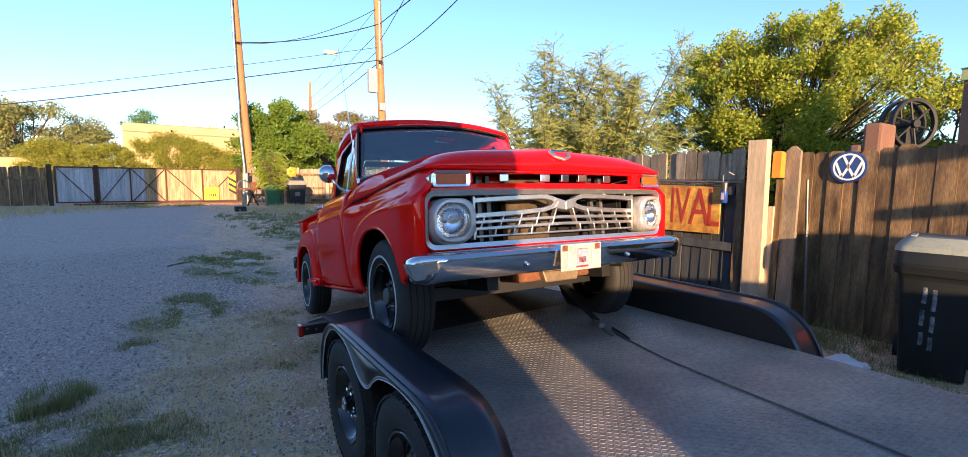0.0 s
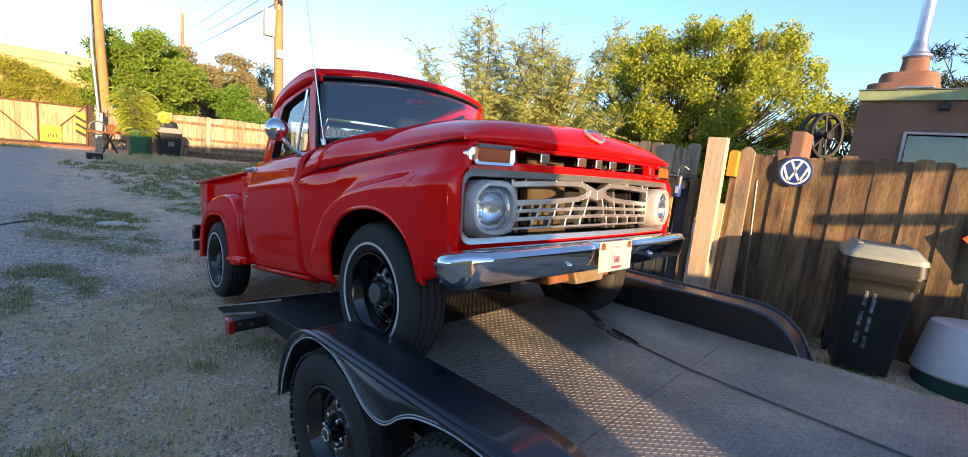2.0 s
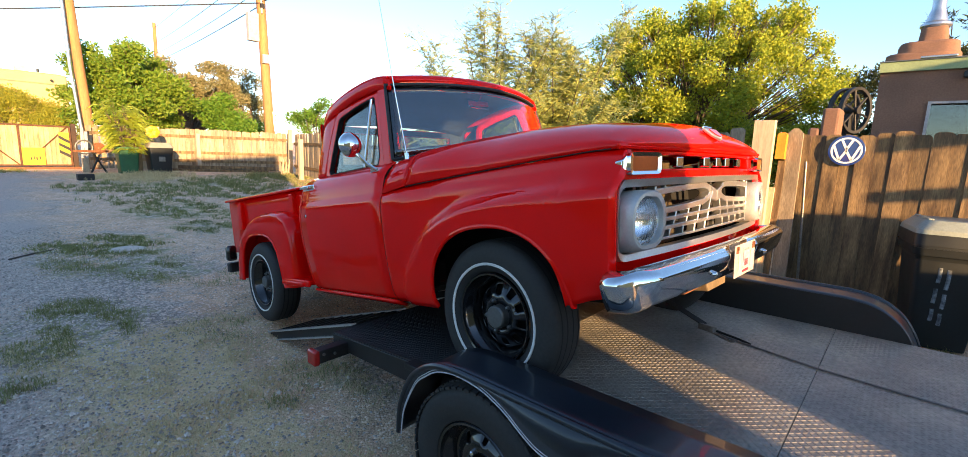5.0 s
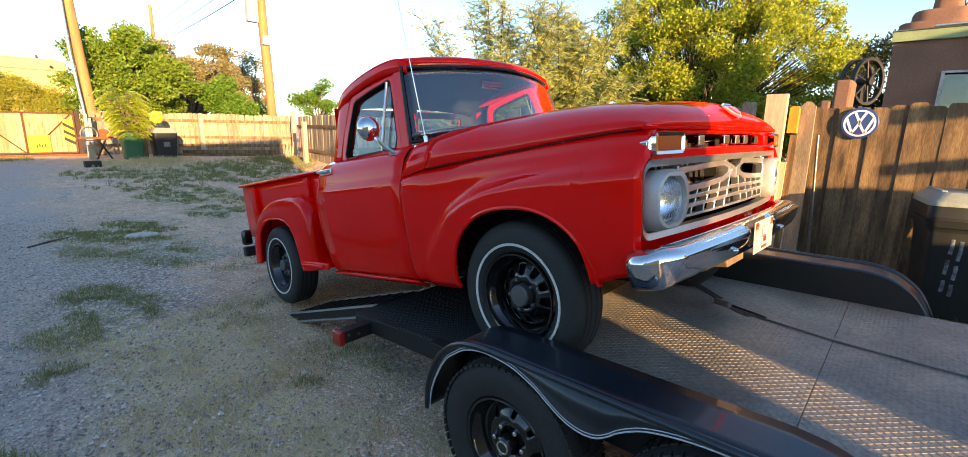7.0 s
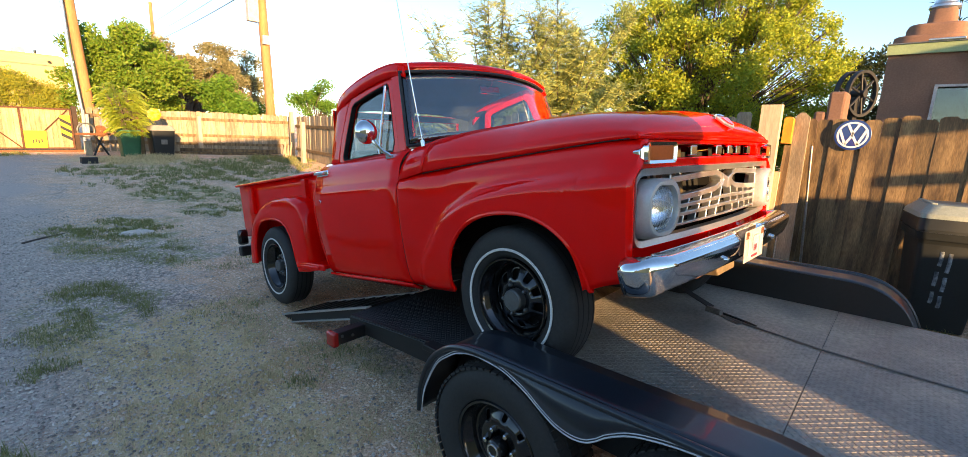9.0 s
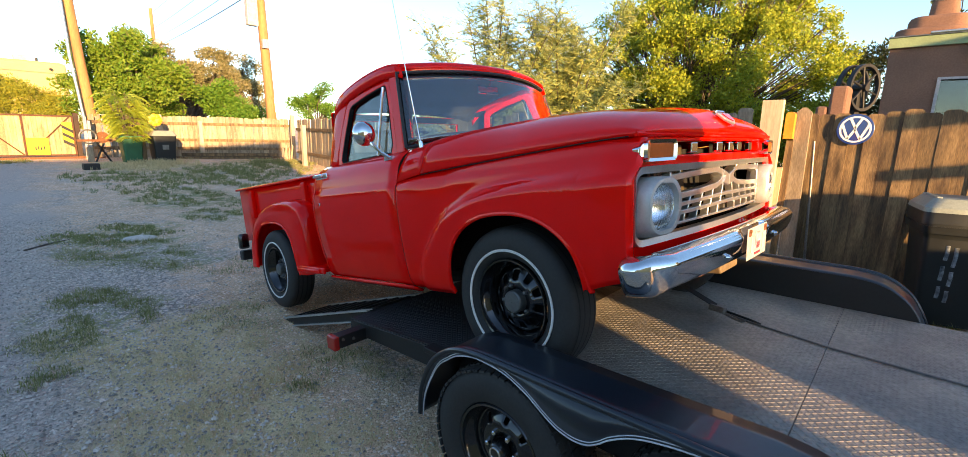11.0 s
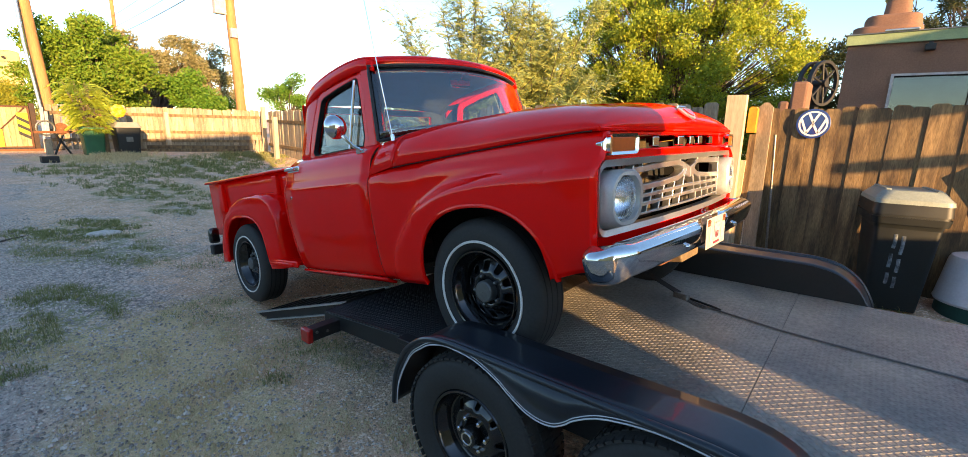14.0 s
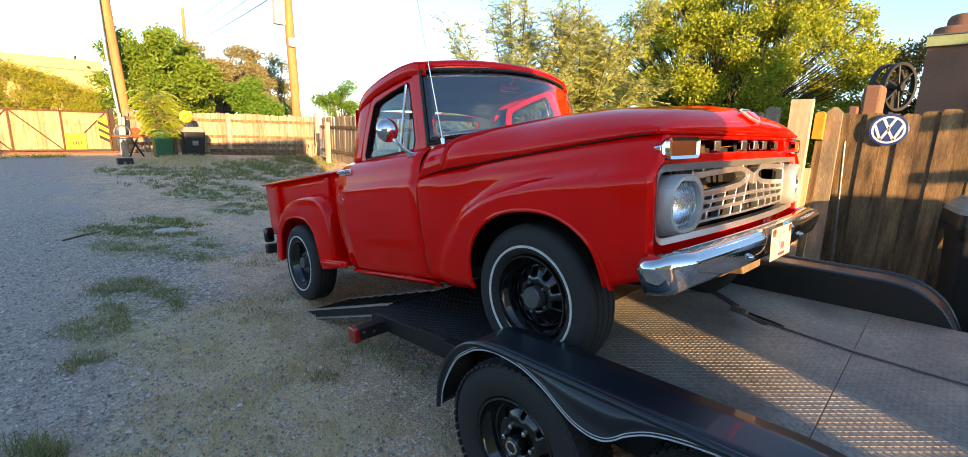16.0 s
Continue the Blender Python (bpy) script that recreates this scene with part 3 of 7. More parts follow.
for s in (-1, 1):
    for y in (0.40, -0.40):
        trailer_wheel(s * 1.115, y, -0.197, s)
    part("axle", Shape().tube([(0, 0.40, -0.197), (s * 1.05, 0.40, -0.197)], 0.035, 10), BLACK, trailer)
    part("axle", Shape().tube([(0, -0.40, -0.197), (s * 1.05, -0.40, -0.197)], 0.035, 10), BLACK, trailer)
    # loading ramp
    xr = s * 0.63
    a, b = (Y2 + 0.004, DROP - 0.004), (3.05, -0.485)
    ang = math.atan2(b[1] - a[1], b[0] - a[0])
    ln = math.hypot(b[0] - a[0], b[1] - a[1])
    rm = thing("loading_ramp", "black steel loading ramp behind the trailer", "ramp", trailer.matrix_world @ pose(xr, a[0], a[1], math.degrees(ang), 0, 0), "trailer ramps")
    for e in (-0.19, 0.19):
        rail = part("ramp_rail", Shape().box(e, ln / 2, -0.025, 0.020, ln, 0.062), BLACK, rm)
        for z in (0.0095, -0.0595):
            part("rail_flange", Shape().box(e + 0.008 * (1 if e > 0 else -1), ln / 2, z, 0.042, ln, 0.009), CUP, rail, "worn bare steel flange")
    for k in range(9):
        part("ramp_rung", Shape().box(0, 0.07 + k * (ln - 0.12) / 8, -0.005, 0.36, 0.035, 0.03), BLACK, rm)

# ---- fences ----
def picket_mesh(name, w, h, mat, t=0.018):
    sh = Shape().prism([(-w / 2, 0), (w / 2, 0), (w / 2, h - 0.022), (w / 2 - 0.024, h), (-w / 2 + 0.024, h), (-w / 2, h - 0.022)], "y", -t / 2, t / 2)
    return sh.mesh(name, mat)


def picket_fence(label, pts, top, mat, w=0.14, base=None, seed=1, rails=(), rail_side=1, gap=0.003, lap=0.0, wild=1.0, group="", name="wooden_fence", base_top=None, rail_mat=None):
    rnd = random.Random(seed)
    f = thing(name, label, "fence", group=group)
    ms = [picket_mesh("board", w * (0.975 + 0.012 * k) + lap, top * 0.99 + 0.01 * k, mat) for k in range(4)]
    for (x0, y0), (x1, y1) in zip(pts, pts[1:]):
        L = math.hypot(x1 - x0, y1 - y0)
        ang = math.degrees(math.atan2(y1 - y0, x1 - x0))
        n = int(L / (w + gap))
        for i in range(n):
            d = (i + 0.5) * L / n
            x, y = x0 + (x1 - x0) * d / L, y0 + (y1 - y0) * d / L
            z = (ground_z(x, y) - 0.03 if base_top is None else base_top - top) if base is None else base
            ob = new("board", rnd.choice(ms))
            ob.parent = f
            off = (0.004 if lap == 0 else 0.011) * (i % 2)
            ob.matrix_basis = pose(x + off, y + (off if lap == 0 else 0), z, rnd.uniform(-0.6, 0.6) * wild, rnd.uniform(-0.7, 0.7) * wild, ang + rnd.uniform(-1, 1) * wild) @ Matrix.Diagonal((1, 1, 1 + rnd.uniform(-0.012, 0.012) , 1))
        for rz in rails:
            nx, ny = -(y1 - y0) / L * rail_side, (x1 - x0) / L * rail_side
            z = ((ground_z((x0 + x1) / 2, (y0 + y1) / 2) if base_top is None else base_top - top) if base is None else base) + rz
            ob = part("rail", Shape().box(L / 2, 0, 0, L, 0.04, 0.09), rail_mat or mat, f)
            ob.matrix_basis = pose(x0 + nx * 0.03, y0 + ny * 0.03, z, 0, 0, ang)
    return f


picket_fence("brown weathered dog-eared picket fence beside the trailer", [(3.25, 0.22), (3.30, -5.2)], 1.70, WOOD, base=0.13, seed=3, lap=0.012, w=0.118, wild=0.3)

# ---- pickup truck ----
truck = thing("pickup_truck", "red vintage stepside pickup truck with front wheels up on the trailer", "pickup truck", pose(0.022, 0.553, 0.855, -9.5, 0, -2.0))

SIDE = [(-0.03, 0.80), (0.02, 0.845), (0.12, 0.868), (0.30, 0.886), (0.45, 0.890), (0.555, 0.884), (0.575, 0.870), (0.60, 0.866), (0.66, 0.850), (0.70, 0.825), (0.73, 0.79), (0.75, 0.755)]
HOODLINE = [(-0.70, 0.622), (-0.5, 0.626), (-0.1, 0.618), (0.3, 0.605), (0.55, 0.592), (0.76, 0.570)]
CREASE = [(-0.70, 0.528), (-0.56, 0.530), (-0.18, 0.520), (0.11, 0.490), (0.28, 0.435), (0.39, 0.370), (0.49, 0.27), (0.565, 0.18), (0.62, 0.06), (0.66, -0.10)]


def side_x(z):
    return curve(SIDE, z)


def fender_x(y, z):
    d = curve(CREASE, y) - z
    inside = smoothstep(-0.012, 0.050, d) * smoothstep(0.70, 0.55, y)
    x = side_x(z) + 0.040 * inside - 0.030 * smoothstep(0.70, 0.30, y) * smoothstep(0.05, -0.03, d)
    return x - 0.028 * smoothstep(-0.50, -0.68, y) ** 2


def arch_bottom(y):
    t = abs(y + 0.040) / 0.405
    if t < 1:
        return max(0.387 * (1 - t ** 2.3) ** (1 / 2.3), -0.01 + 0.09 * smoothstep(0.2, -0.3, y))
    return 0.085 + 0.03 * smoothstep(-0.45, -0.66, y) if y < 0 else -0.012


def front_fender():
    ys = sorted(set([round(-0.68 + 0.03 * i, 4) for i in range(48) if -0.68 + 0.03 * i < 0.745] + [round(-0.04 + s * 0.405 * (1 - 0.16 * (i / 9) ** 2), 4) for s in (-1, 1) for i in range(10)] + [0.746]))
    rows = 22
    sh = Shape()
    for j in range(rows + 1):
        for y in ys:
            z = arch_bottom(y) + (curve(HOODLINE, y) - arch_bottom(y)) * j / rows
            yy = y + (0.078 - 0.10 * (z - 0.27)) * smoothstep(-0.3, -0.68, y)
            if y == ys[0]:
                # the front edge turns in towards the grille
                sh.v += [(-0.800, yy + 0.028, z), (-fender_x(y, z) + 0.026, yy - 0.002, z)]
            sh.v.append((-fender_x(y, z), yy + (0.010 if y == ys[0] else 0), z))
    w = len(ys) + 2
    sh.f += [(j * w + i, j * w + i + 1, (j + 1) * w + i + 1, (j + 1) * w + i) for j in range(rows) for i in range(w - 1)]
    lip = Shape()
    pts = [(-fender_x(y, arch_bottom(y)) + 0.006, y, arch_bottom(y)) for y in ys if abs(y + 0.04) <= 0.405]
    lip.tube(pts, 0.011, 8)
    return sh, lip


fs, fl = front_fender()
for mirror in (False, True):
    f = part("front_fender", fs.mirrored() if mirror else fs, RED, truck, smooth=50, solid=0.004, offset=0)
    part("wheel_arch_lip", fl.mirrored() if mirror else fl, RED, f, smooth=True)

# doors with window frames
DOOR_Y = (0.7505, 1.722)


def door_skin():
    def fn(u, v):
        y = DOOR_Y[0] + (DOOR_Y[1] - DOOR_Y[0]) * u
        z = -0.005 + 0.752 * v
        return (-side_x(z), y - 0.05 * smoothstep(0.45, 0.0, z) * (u if u > 0.5 else 0), z)
    return Shape().grid(fn, 10, 40)


def glass_x(z):
    return 0.752 - 0.21 * (z - 0.745)


def ring(outer, inner, thick):
    sh = Shape()
    n = len(outer)
    for q in (outer, inner):
        for y, z in q:
            sh.v.append((-glass_x(z), y, z))
    for q in (outer, inner):
        for y, z in q:
            sh.v.append((-glass_x(z) + thick, y, z))
    for i in range(n):
        k = (i + 1) % n
        sh.f += [(i, k, n + k, n + i), (2 * n + i, 3 * n + i, 3 * n + k, 2 * n + k), (n + i, n + k, 3 * n + k, 3 * n + i), (i, 2 * n + i, 2 * n + k, k)]
    return sh


WIN_IN = [(0.945, 0.752), (0.925, 0.80), (0.945, 1.0), (0.965, 1.13), (0.985, 1.148), (1.18, 1.128), (1.36, 1.100), (1.395, 1.082), (1.47, 0.92), (1.53, 0.775), (1.515, 0.752), (1.2, 0.752)]
WIN_OUT = [(0.86, 0.735), (0.865, 0.80), (0.89, 1.0), (0.915, 1.16), (0.955, 1.186), (1.18, 1.165), (1.40, 1.134), (1.44, 1.105), (1.53, 0.93), (1.60, 0.775), (1.60, 0.735), (1.2, 0.735)]

ROOF_EDGE = [(0.78, 1.205), (0.82, 1.232), (0.95, 1.245), (1.15, 1.238), (1.35, 1.215), (1.52, 1.180), (1.62, 1.135), (1.665, 1.09)]


def roof_half(y):
    return curve([(0.78, 0.640), (0.9, 0.668), (1.2, 0.672), (1.5, 0.662), (1.665, 0.64)], y)


def door(mirror):
    g = (lambda s: s.mirrored()) if mirror else (lambda s: s)
    d = part("door", g(door_skin()), [RED, RED], truck, smooth=50, solid=0.004, offset=0)
    part("window_frame", g(ring(WIN_OUT, WIN_IN, 0.05)), RED, d, smooth=30, bevel=0.006)
    seal = [(y + (1.2 - y) * 0.02, z + (0.95 - z) * 0.03) for y, z in WIN_IN]
    part("window_seal", g(ring([(y, z) for y, z in WIN_IN], seal, 0.035)), DARK, d)
    pane = Shape()
    pane.add([(-glass_x(z) + 0.025, y, z) for y, z in WIN_IN] + [(-glass_x(z) + 0.029, y, z) for y, z in WIN_IN],
             [tuple(range(12)), tuple(range(23, 11, -1))] + [(i, (i + 1) % 12, 12 + (i + 1) % 12, 12 + i) for i in range(12)])
    gp = part("window_glass", g(pane), SIDE_GLASS, d)
    gp.visible_shadow = False
    part("vent_window_post", g(Shape().tube([(-glass_x(0.755) - 0.002, 1.085, 0.755), (-glass_x(1.14) - 0.002, 0.995, 1.138)], 0.009, 8)), CHROME, d, "chrome vent window post", smooth=True)
    h = Shape()
    h.box(-0.845, 1.655, 0.678, 0.012, 0.16, 0.042)
    h.box(-0.872, 1.66, 0.683, 0.016, 0.125, 0.022)
    h.box(-0.858, 1.705, 0.683, 0.03, 0.022, 0.024)
    h.box(-0.858, 1.612, 0.683, 0.03, 0.020, 0.022)
    part("door_handle", g(h), CHROME, d, "chrome pull door handle", smooth=True, bevel=0.005)
    part("door_lock", g(Shape().lathe([(-0.898, 0.011), (-0.902, 0.009), (-0.880, 0.011)][::-1], "x", (0, 1.635, 0.492), 14)), CHROME, d, smooth=True)
    m = Shape()
    m.tube([(-0.815, 0.86, 0.715), (-0.87, 0.875, 0.75), (-0.91, 0.91, 0.82), (-0.932, 0.93, 0.855)], 0.0095, 8)
    m.tube([(-0.80, 0.90, 0.725), (-0.86, 0.885, 0.745), (-0.92, 0.905, 0.815)], 0.006, 6)
    m.box(-0.812, 0.875, 0.718, 0.03, 0.075, 0.022)
    arm = part("mirror_arm", g(m), CHROME, d, "chrome side mirror arm", smooth=True)
    head = Shape().lathe([(-0.050, 0.002), (-0.047, 0.022), (-0.036, 0.047), (-0.016, 0.064), (0.0, 0.069), (0.006, 0.068), (0.006, 0.062)], "y", (-0.932, 0.925, 0.862), 28)
    part("mirror_head", g(head), CHROME, arm, "round chrome side mirror", smooth=True)
    part("mirror_pane", g(Shape().lathe([(0.003, 0.0), (0.003, 0.063)][::-1], "y", (-0.932, 0.925, 0.862), 28)), MIRROR, arm)


door(False)
door(True)

# cab: rocker, cowl, pillars, roof, back
cab = part("cab", Shape().grid(lambda u, v: ((u * 2 - 1) * roof_half(0.78 + 0.885 * v), 0.78 + 0.885 * v - 0.145 * (1 - (u * 2 - 1) ** 2) * smoothstep(0.35, 0.0, v) + 0.05 * (1 - (u * 2 - 1) ** 2) * smoothstep(0.7, 1.0, v),
                                                   curve(ROOF_EDGE, 0.78 + 0.885 * v) + 0.050 * (1 - abs(u * 2 - 1) ** 2.6) * smoothstep(-0.15, 0.25, v)), 24, 26), [RED, LINING], truck, smooth=60, solid=0.02, offset=-1.0)
for s in (-1, 1):
    rail = Shape().tube([(s * (roof_half(y) + 0.004), y, curve(ROOF_EDGE, y) - 0.008) for y in [0.82 + 0.034 * i for i in range(25)]], 0.009, 8)
    part("drip_rail", rail, RED, cab, smooth=True)
    rail2 = Shape().grid(lambda u, v: (s * (roof_half(0.80 + 0.84 * u) + 0.004 + (glass_x(1.17) - roof_half(0.80 + 0.84 * u) - 0.0) * v), 0.80 + 0.84 * u, curve(ROOF_EDGE, 0.80 + 0.84 * u) - 0.012 - 0.06 * v), 16, 2)
    part("roof_side", rail2, RED, cab, smooth=60, solid=0.02, offset=0)
    pil = Shape()
    quad = lambda pts, pts2: pil.add(pts + pts2, [(0, 1, 2, 3), (7, 6, 5, 4), (0, 4, 5, 1), (1, 5, 6, 2), (2, 6, 7, 3), (3, 7, 4, 0)])
    quad([(s * 0.756, 0.806, 0.735), (s * 0.757, 0.885, 0.735), (s * 0.715, 0.885, 0.735), (s * 0.728, 0.806, 0.735)],
         [(s * 0.664, 0.834, 1.215), (s * 0.666, 0.925, 1.215), (s * 0.635, 0.925, 1.215), (s * 0.645, 0.834, 1.215)])
    part("windshield_pillar", pil, RED, cab, smooth=30, bevel=0.012)
    cor = Shape().grid(lambda u, v: (s * ((glass_x(0.735 + 0.41 * v) + 0.006) * (1 - smoothstep(0.35, 1.0, u) * 0.13) - 0.012 * v), (1.585 - 0.155 * v ** 1.3) * (1 - smoothstep(0, 0.75, u)) + smoothstep(0, 0.75, u) * (1.755 - 0.09 * v ** 1.5), 0.735 + 0.41 * v), 12, 10)
    part("cab_corner", cor, [RED, LINING], cab, smooth=60, solid=0.015, offset=-1.0)
back = Shape()
for x0, x1, z0, z1 in ((-0.66, 0.66, 0.30, 0.80), (-0.66, 0.66, 1.06, 1.11), (-0.66, -0.52, 0.80, 1.06), (0.52, 0.66, 0.80, 1.06)):
    back.grid(lambda u, v: (x0 + (x1 - x0) * u, 1.765 - 0.09 * max((z0 + (z1 - z0) * v - 0.735) / 0.41, 0) ** 1.5, z0 + (z1 - z0) * v), 8, 4)
part("cab_back", back, RED, cab, smooth=60)
lin = Shape()
for x0, x1, z0, z1 in ((-0.66, 0.66, 0.30, 0.80), (-0.66, 0.66, 1.06, 1.10), (-0.66, -0.52, 0.80, 1.06), (0.52, 0.66, 0.80, 1.06)):
    lin.grid(lambda u, v: (x0 + (x1 - x0) * u, 1.735 - 0.09 * max((z0 + (z1 - z0) * v - 0.735) / 0.41, 0) ** 1.5, z0 + (z1 - z0) * v), 8, 4)
part("back_lining", lin, LINING, cab, smooth=60)
rw = part("rear_window", Shape().add([(-0.53, 1.745, 0.79), (0.53, 1.745, 0.79), (0.52, 1.69, 1.07), (-0.52, 1.69, 1.07)], [(0, 1, 2, 3)]), GLASS, cab, solid=0.004)
rw.visible_shadow = False
lower = Shape()
lower.grid(lambda u, v: ((u * 2 - 1) * 0.74, 0.70 + 1.06 * v, -0.005), 4, 4)
part("cab_floor", lower, BLACK, cab, solid=0.03)
for s in (-1, 1):
    rear_side = Shape().grid(lambda u, v: (s * (side_x(-0.012 + 0.762 * v) - 0.02 * u * u), DOOR_Y[1] + 0.006 + 0.055 * u - 0.05 * smoothstep(0.45, 0.0, 0.75 * v), -0.012 + 0.762 * v), 4, 24)
    part("cab_side_panel", rear_side, RED, cab, smooth=60, solid=0.004, offset=0)
    rocker = Shape().grid(lambda u, v: (s * (0.848 - 0.07 * v), 0.74 + 0.95 * u, -0.010 - 0.035 * v), 4, 3)
    part("rocker_panel", rocker, RED, cab, smooth=60, solid=0.015, offset=0)
def ws_point(u, v, out=0.0):
    """The curved windshield, u across, v up."""
    a = u * 2 - 1
    half = 0.750 - 0.070 * v
    y = 0.797 + 0.030 * v - 0.184 * (1 - a * a) - out
    zb = 0.765 + 0.04 * (1 - a * a)
    return (a * half, y, zb + (1.180 + 0.014 * (1 - a * a) - zb) * v)


ws = part("windshield", Shape().grid(lambda u, v: ws_point(u, v), 24, 8), SCREEN, cab, smooth=True, solid=0.005)
ws.visible_shadow = False
edge = [ws_point(i / 24, 0, 0.006) for i in range(25)] + [ws_point(1, i / 8, 0.006) for i in range(1, 8)] + [ws_point(1 - i / 24, 1, 0.006) for i in range(25)] + [ws_point(0, 1 - i / 8, 0.006) for i in range(1, 9)]
part("windshield_seal", Shape().tube(edge, 0.009, 8), BLACK, cab, "black rubber windshield seal", smooth=True)
part("header_rail", Shape().tube([tuple(Vector(ws_point(i / 32, 1, -0.008)) + Vector((0, 0, 0.014))) for i in range(33)], 0.017, 8), RED, cab, "red header above the windshield", smooth=True)
for s in (-0.42, 0.18):
    wp = Shape().tube([(s, 0.60, 0.80), (s + 0.10, 0.615, 0.835), (s + 0.33, 0.635, 0.845)], 0.007, 6)
    part("wiper", wp, BLACK, cab, "black windshield wiper")
# inside the cab
seat = Shape()
seat.box(0, 1.35, 0.34, 1.30, 0.50, 0.16)
seat.box(0, 1.60, 0.58, 1.30, 0.14, 0.50)
part("bench_seat", seat, VINYL, cab, "black bench seat", bevel=0.04, smooth=True)
part("dashboard", Shape().box(0, 0.80, 0.66, 1.36, 0.22, 0.17), RED, cab, "red metal dashboard", bevel=0.03, smooth=True)
wheel = Shape()
wheel.lathe([(0.014 * math.cos(t), 0.20 + 0.014 * math.sin(t)) for t in [i * math.pi / 4 for i in range(8)]], "y", (0, 0, 0), 32, closed=True)
for k in range(3):
    wheel.tube([(0, 0.02, 0), (0.2 * math.cos(k * 2.094 + 0.5), 0, 0.2 * math.sin(k * 2.094 + 0.5))], 0.010, 6)
wheel.tube([(0, 0, 0), (0, -0.3, 0.0)], 0.02, 8)
sw = part("steering_wheel", wheel, BLACK, cab, "black steering wheel", smooth=True)
sw.matrix_basis = pose(0.36, 1.06, 0.76, -28, 0, 0)
part("rear_view_mirror", Shape().box(0.03, 0.80, 1.135, 0.19, 0.018, 0.055).tube([(0.03, 0.78, 1.155), (0.03, 0.74, 1.20)], 0.006, 6), CHROME, cab, "small rear-view mirror", bevel=0.008, smooth=True)
ant = Shape().tube([(-0.80, 0.595, 0.742), (-0.80, 0.600, 0.775)], 0.012, 10).tube([(-0.80, 0.600, 0.775), (-0.835, 0.62, 1.2), (-0.875, 0.64, 1.72)], 0.0032, 6, 0.0018)
part("radio_antenna", ant, CHROME, cab, "thin chrome whip antenna", smooth=True)

# the whole greenhouse leans back above the belt line
RAKED = {"cab", "header_rail", "drip_rail", "roof_side", "windshield_pillar", "cab_corner", "cab_back", "back_lining", "rear_window", "windshield", "windshield_seal", "wiper", "rear_view_mirror", "window_frame", "window_seal", "window_glass", "vent_window_post"}


def leaned(ob):
    for c in ob.children:
        leaned(c)
    if ob.name.split(".")[0] in RAKED:
        for v in ob.data.vertices:
            up = max(v.co.z - 0.740, 0)
            v.co.y += 0.150 * up
            v.co.z += 0.065 * up
            v.co.x *= 1 + 0.05 * up


leaned(truck)

# hood
HOOD_C = [(-0.675, 0.640), (-0.662, 0.668), (-0.64, 0.698), (-0.58, 0.740), (-0.4, 0.785), (-0.1, 0.820), (0.2, 0.828), (0.56, 0.822)]


def hood_point(u, v):
    a = u * 2 - 1
    x0 = a * 0.832
    nose = -0.670 + 0.045 * abs(a) ** 2.2
    y = nose + (0.542 - nose) * v ** 1.4
    yr = -0.670 + (y - nose) * (0.542 + 0.670) / (0.542 - nose)
    ze, zc = curve(HOODLINE, y) + 0.010, curve(HOOD_C, yr)
    s = abs(a)
    x = x0 * (1 + 0.036 * smoothstep(0.10, 0.54, y))
    r = 0.30 * s * s + 0.70 * s ** (9 + 9 * smoothstep(0.0, 0.5, y))
    z = zc + (ze - zc) * r + 0.012 * math.exp(-(x / 0.12) ** 2) * smoothstep(0.5, -0.3, y)
    if v == 0:
        z = 0.628 + 0.006 * s
    return (x * (1 - 0.012 * smoothstep(0.02, 0, v)), y, z)


hood = part("hood", Shape().grid(hood_point, 44, 40), RED, truck, smooth=60, solid=0.018, offset=0)
part("hood_lip", Shape().tube([(a * 0.83, -0.668 + 0.045 * abs(a) ** 2.2, 0.629 + 0.006 * abs(a)) for a in [-1 + i / 15 for i in range(31)]], 0.010, 8), RED, hood, smooth=True)
em = Shape()
em.prism([(-0.075, 0.036), (0.075, 0.036), (0.060, -0.012), (0.0, -0.042), (-0.060, -0.012)], "y", 0, 0.014)
emb = part("hood_emblem", em, SATIN, hood, "chrome shield emblem", bevel=0.004)
emb.matrix_basis = pose(-0.01, -0.670, 0.712, -42, 0, 0)
em2 = part("emblem_inlay", Shape().prism([(-0.045, 0.022), (0.045, 0.022), (0.032, -0.012), (0.0, -0.028), (-0.032, -0.012)], "y", -0.004, 0.004), RED_LENS, emb)
part("emblem_crown", Shape().box(0, 0.006, 0.047, 0.10, 0.010, 0.008), CHROME, emb)

part("hood_gap", Shape().tube([(-0.838 - 0.030 * smoothstep(0.10, 0.54, y), y, curve(HOODLINE, y) + 0.004) for y in [-0.60 + 0.038 * i for i in range(31)]], 0.0024, 6), DARK, hood, "dark gap along the hood", smooth=True)
part("hood_seam", Shape().tube([tuple(Vector(hood_point(i / 60, 1)) + Vector((0, 0.0045, 0.004))) for i in range(61)], 0.0032, 6), DARK, hood, smooth=True)
for s in (-1, 1):
    part("door_seam", Shape().tube([(s * (side_x(z) + 0.0005), 0.7485, z) for z in [0.0 + 0.0180 * i for i in range(32)]], 0.0016, 6), DARK, truck, "thin dark gap before the door")


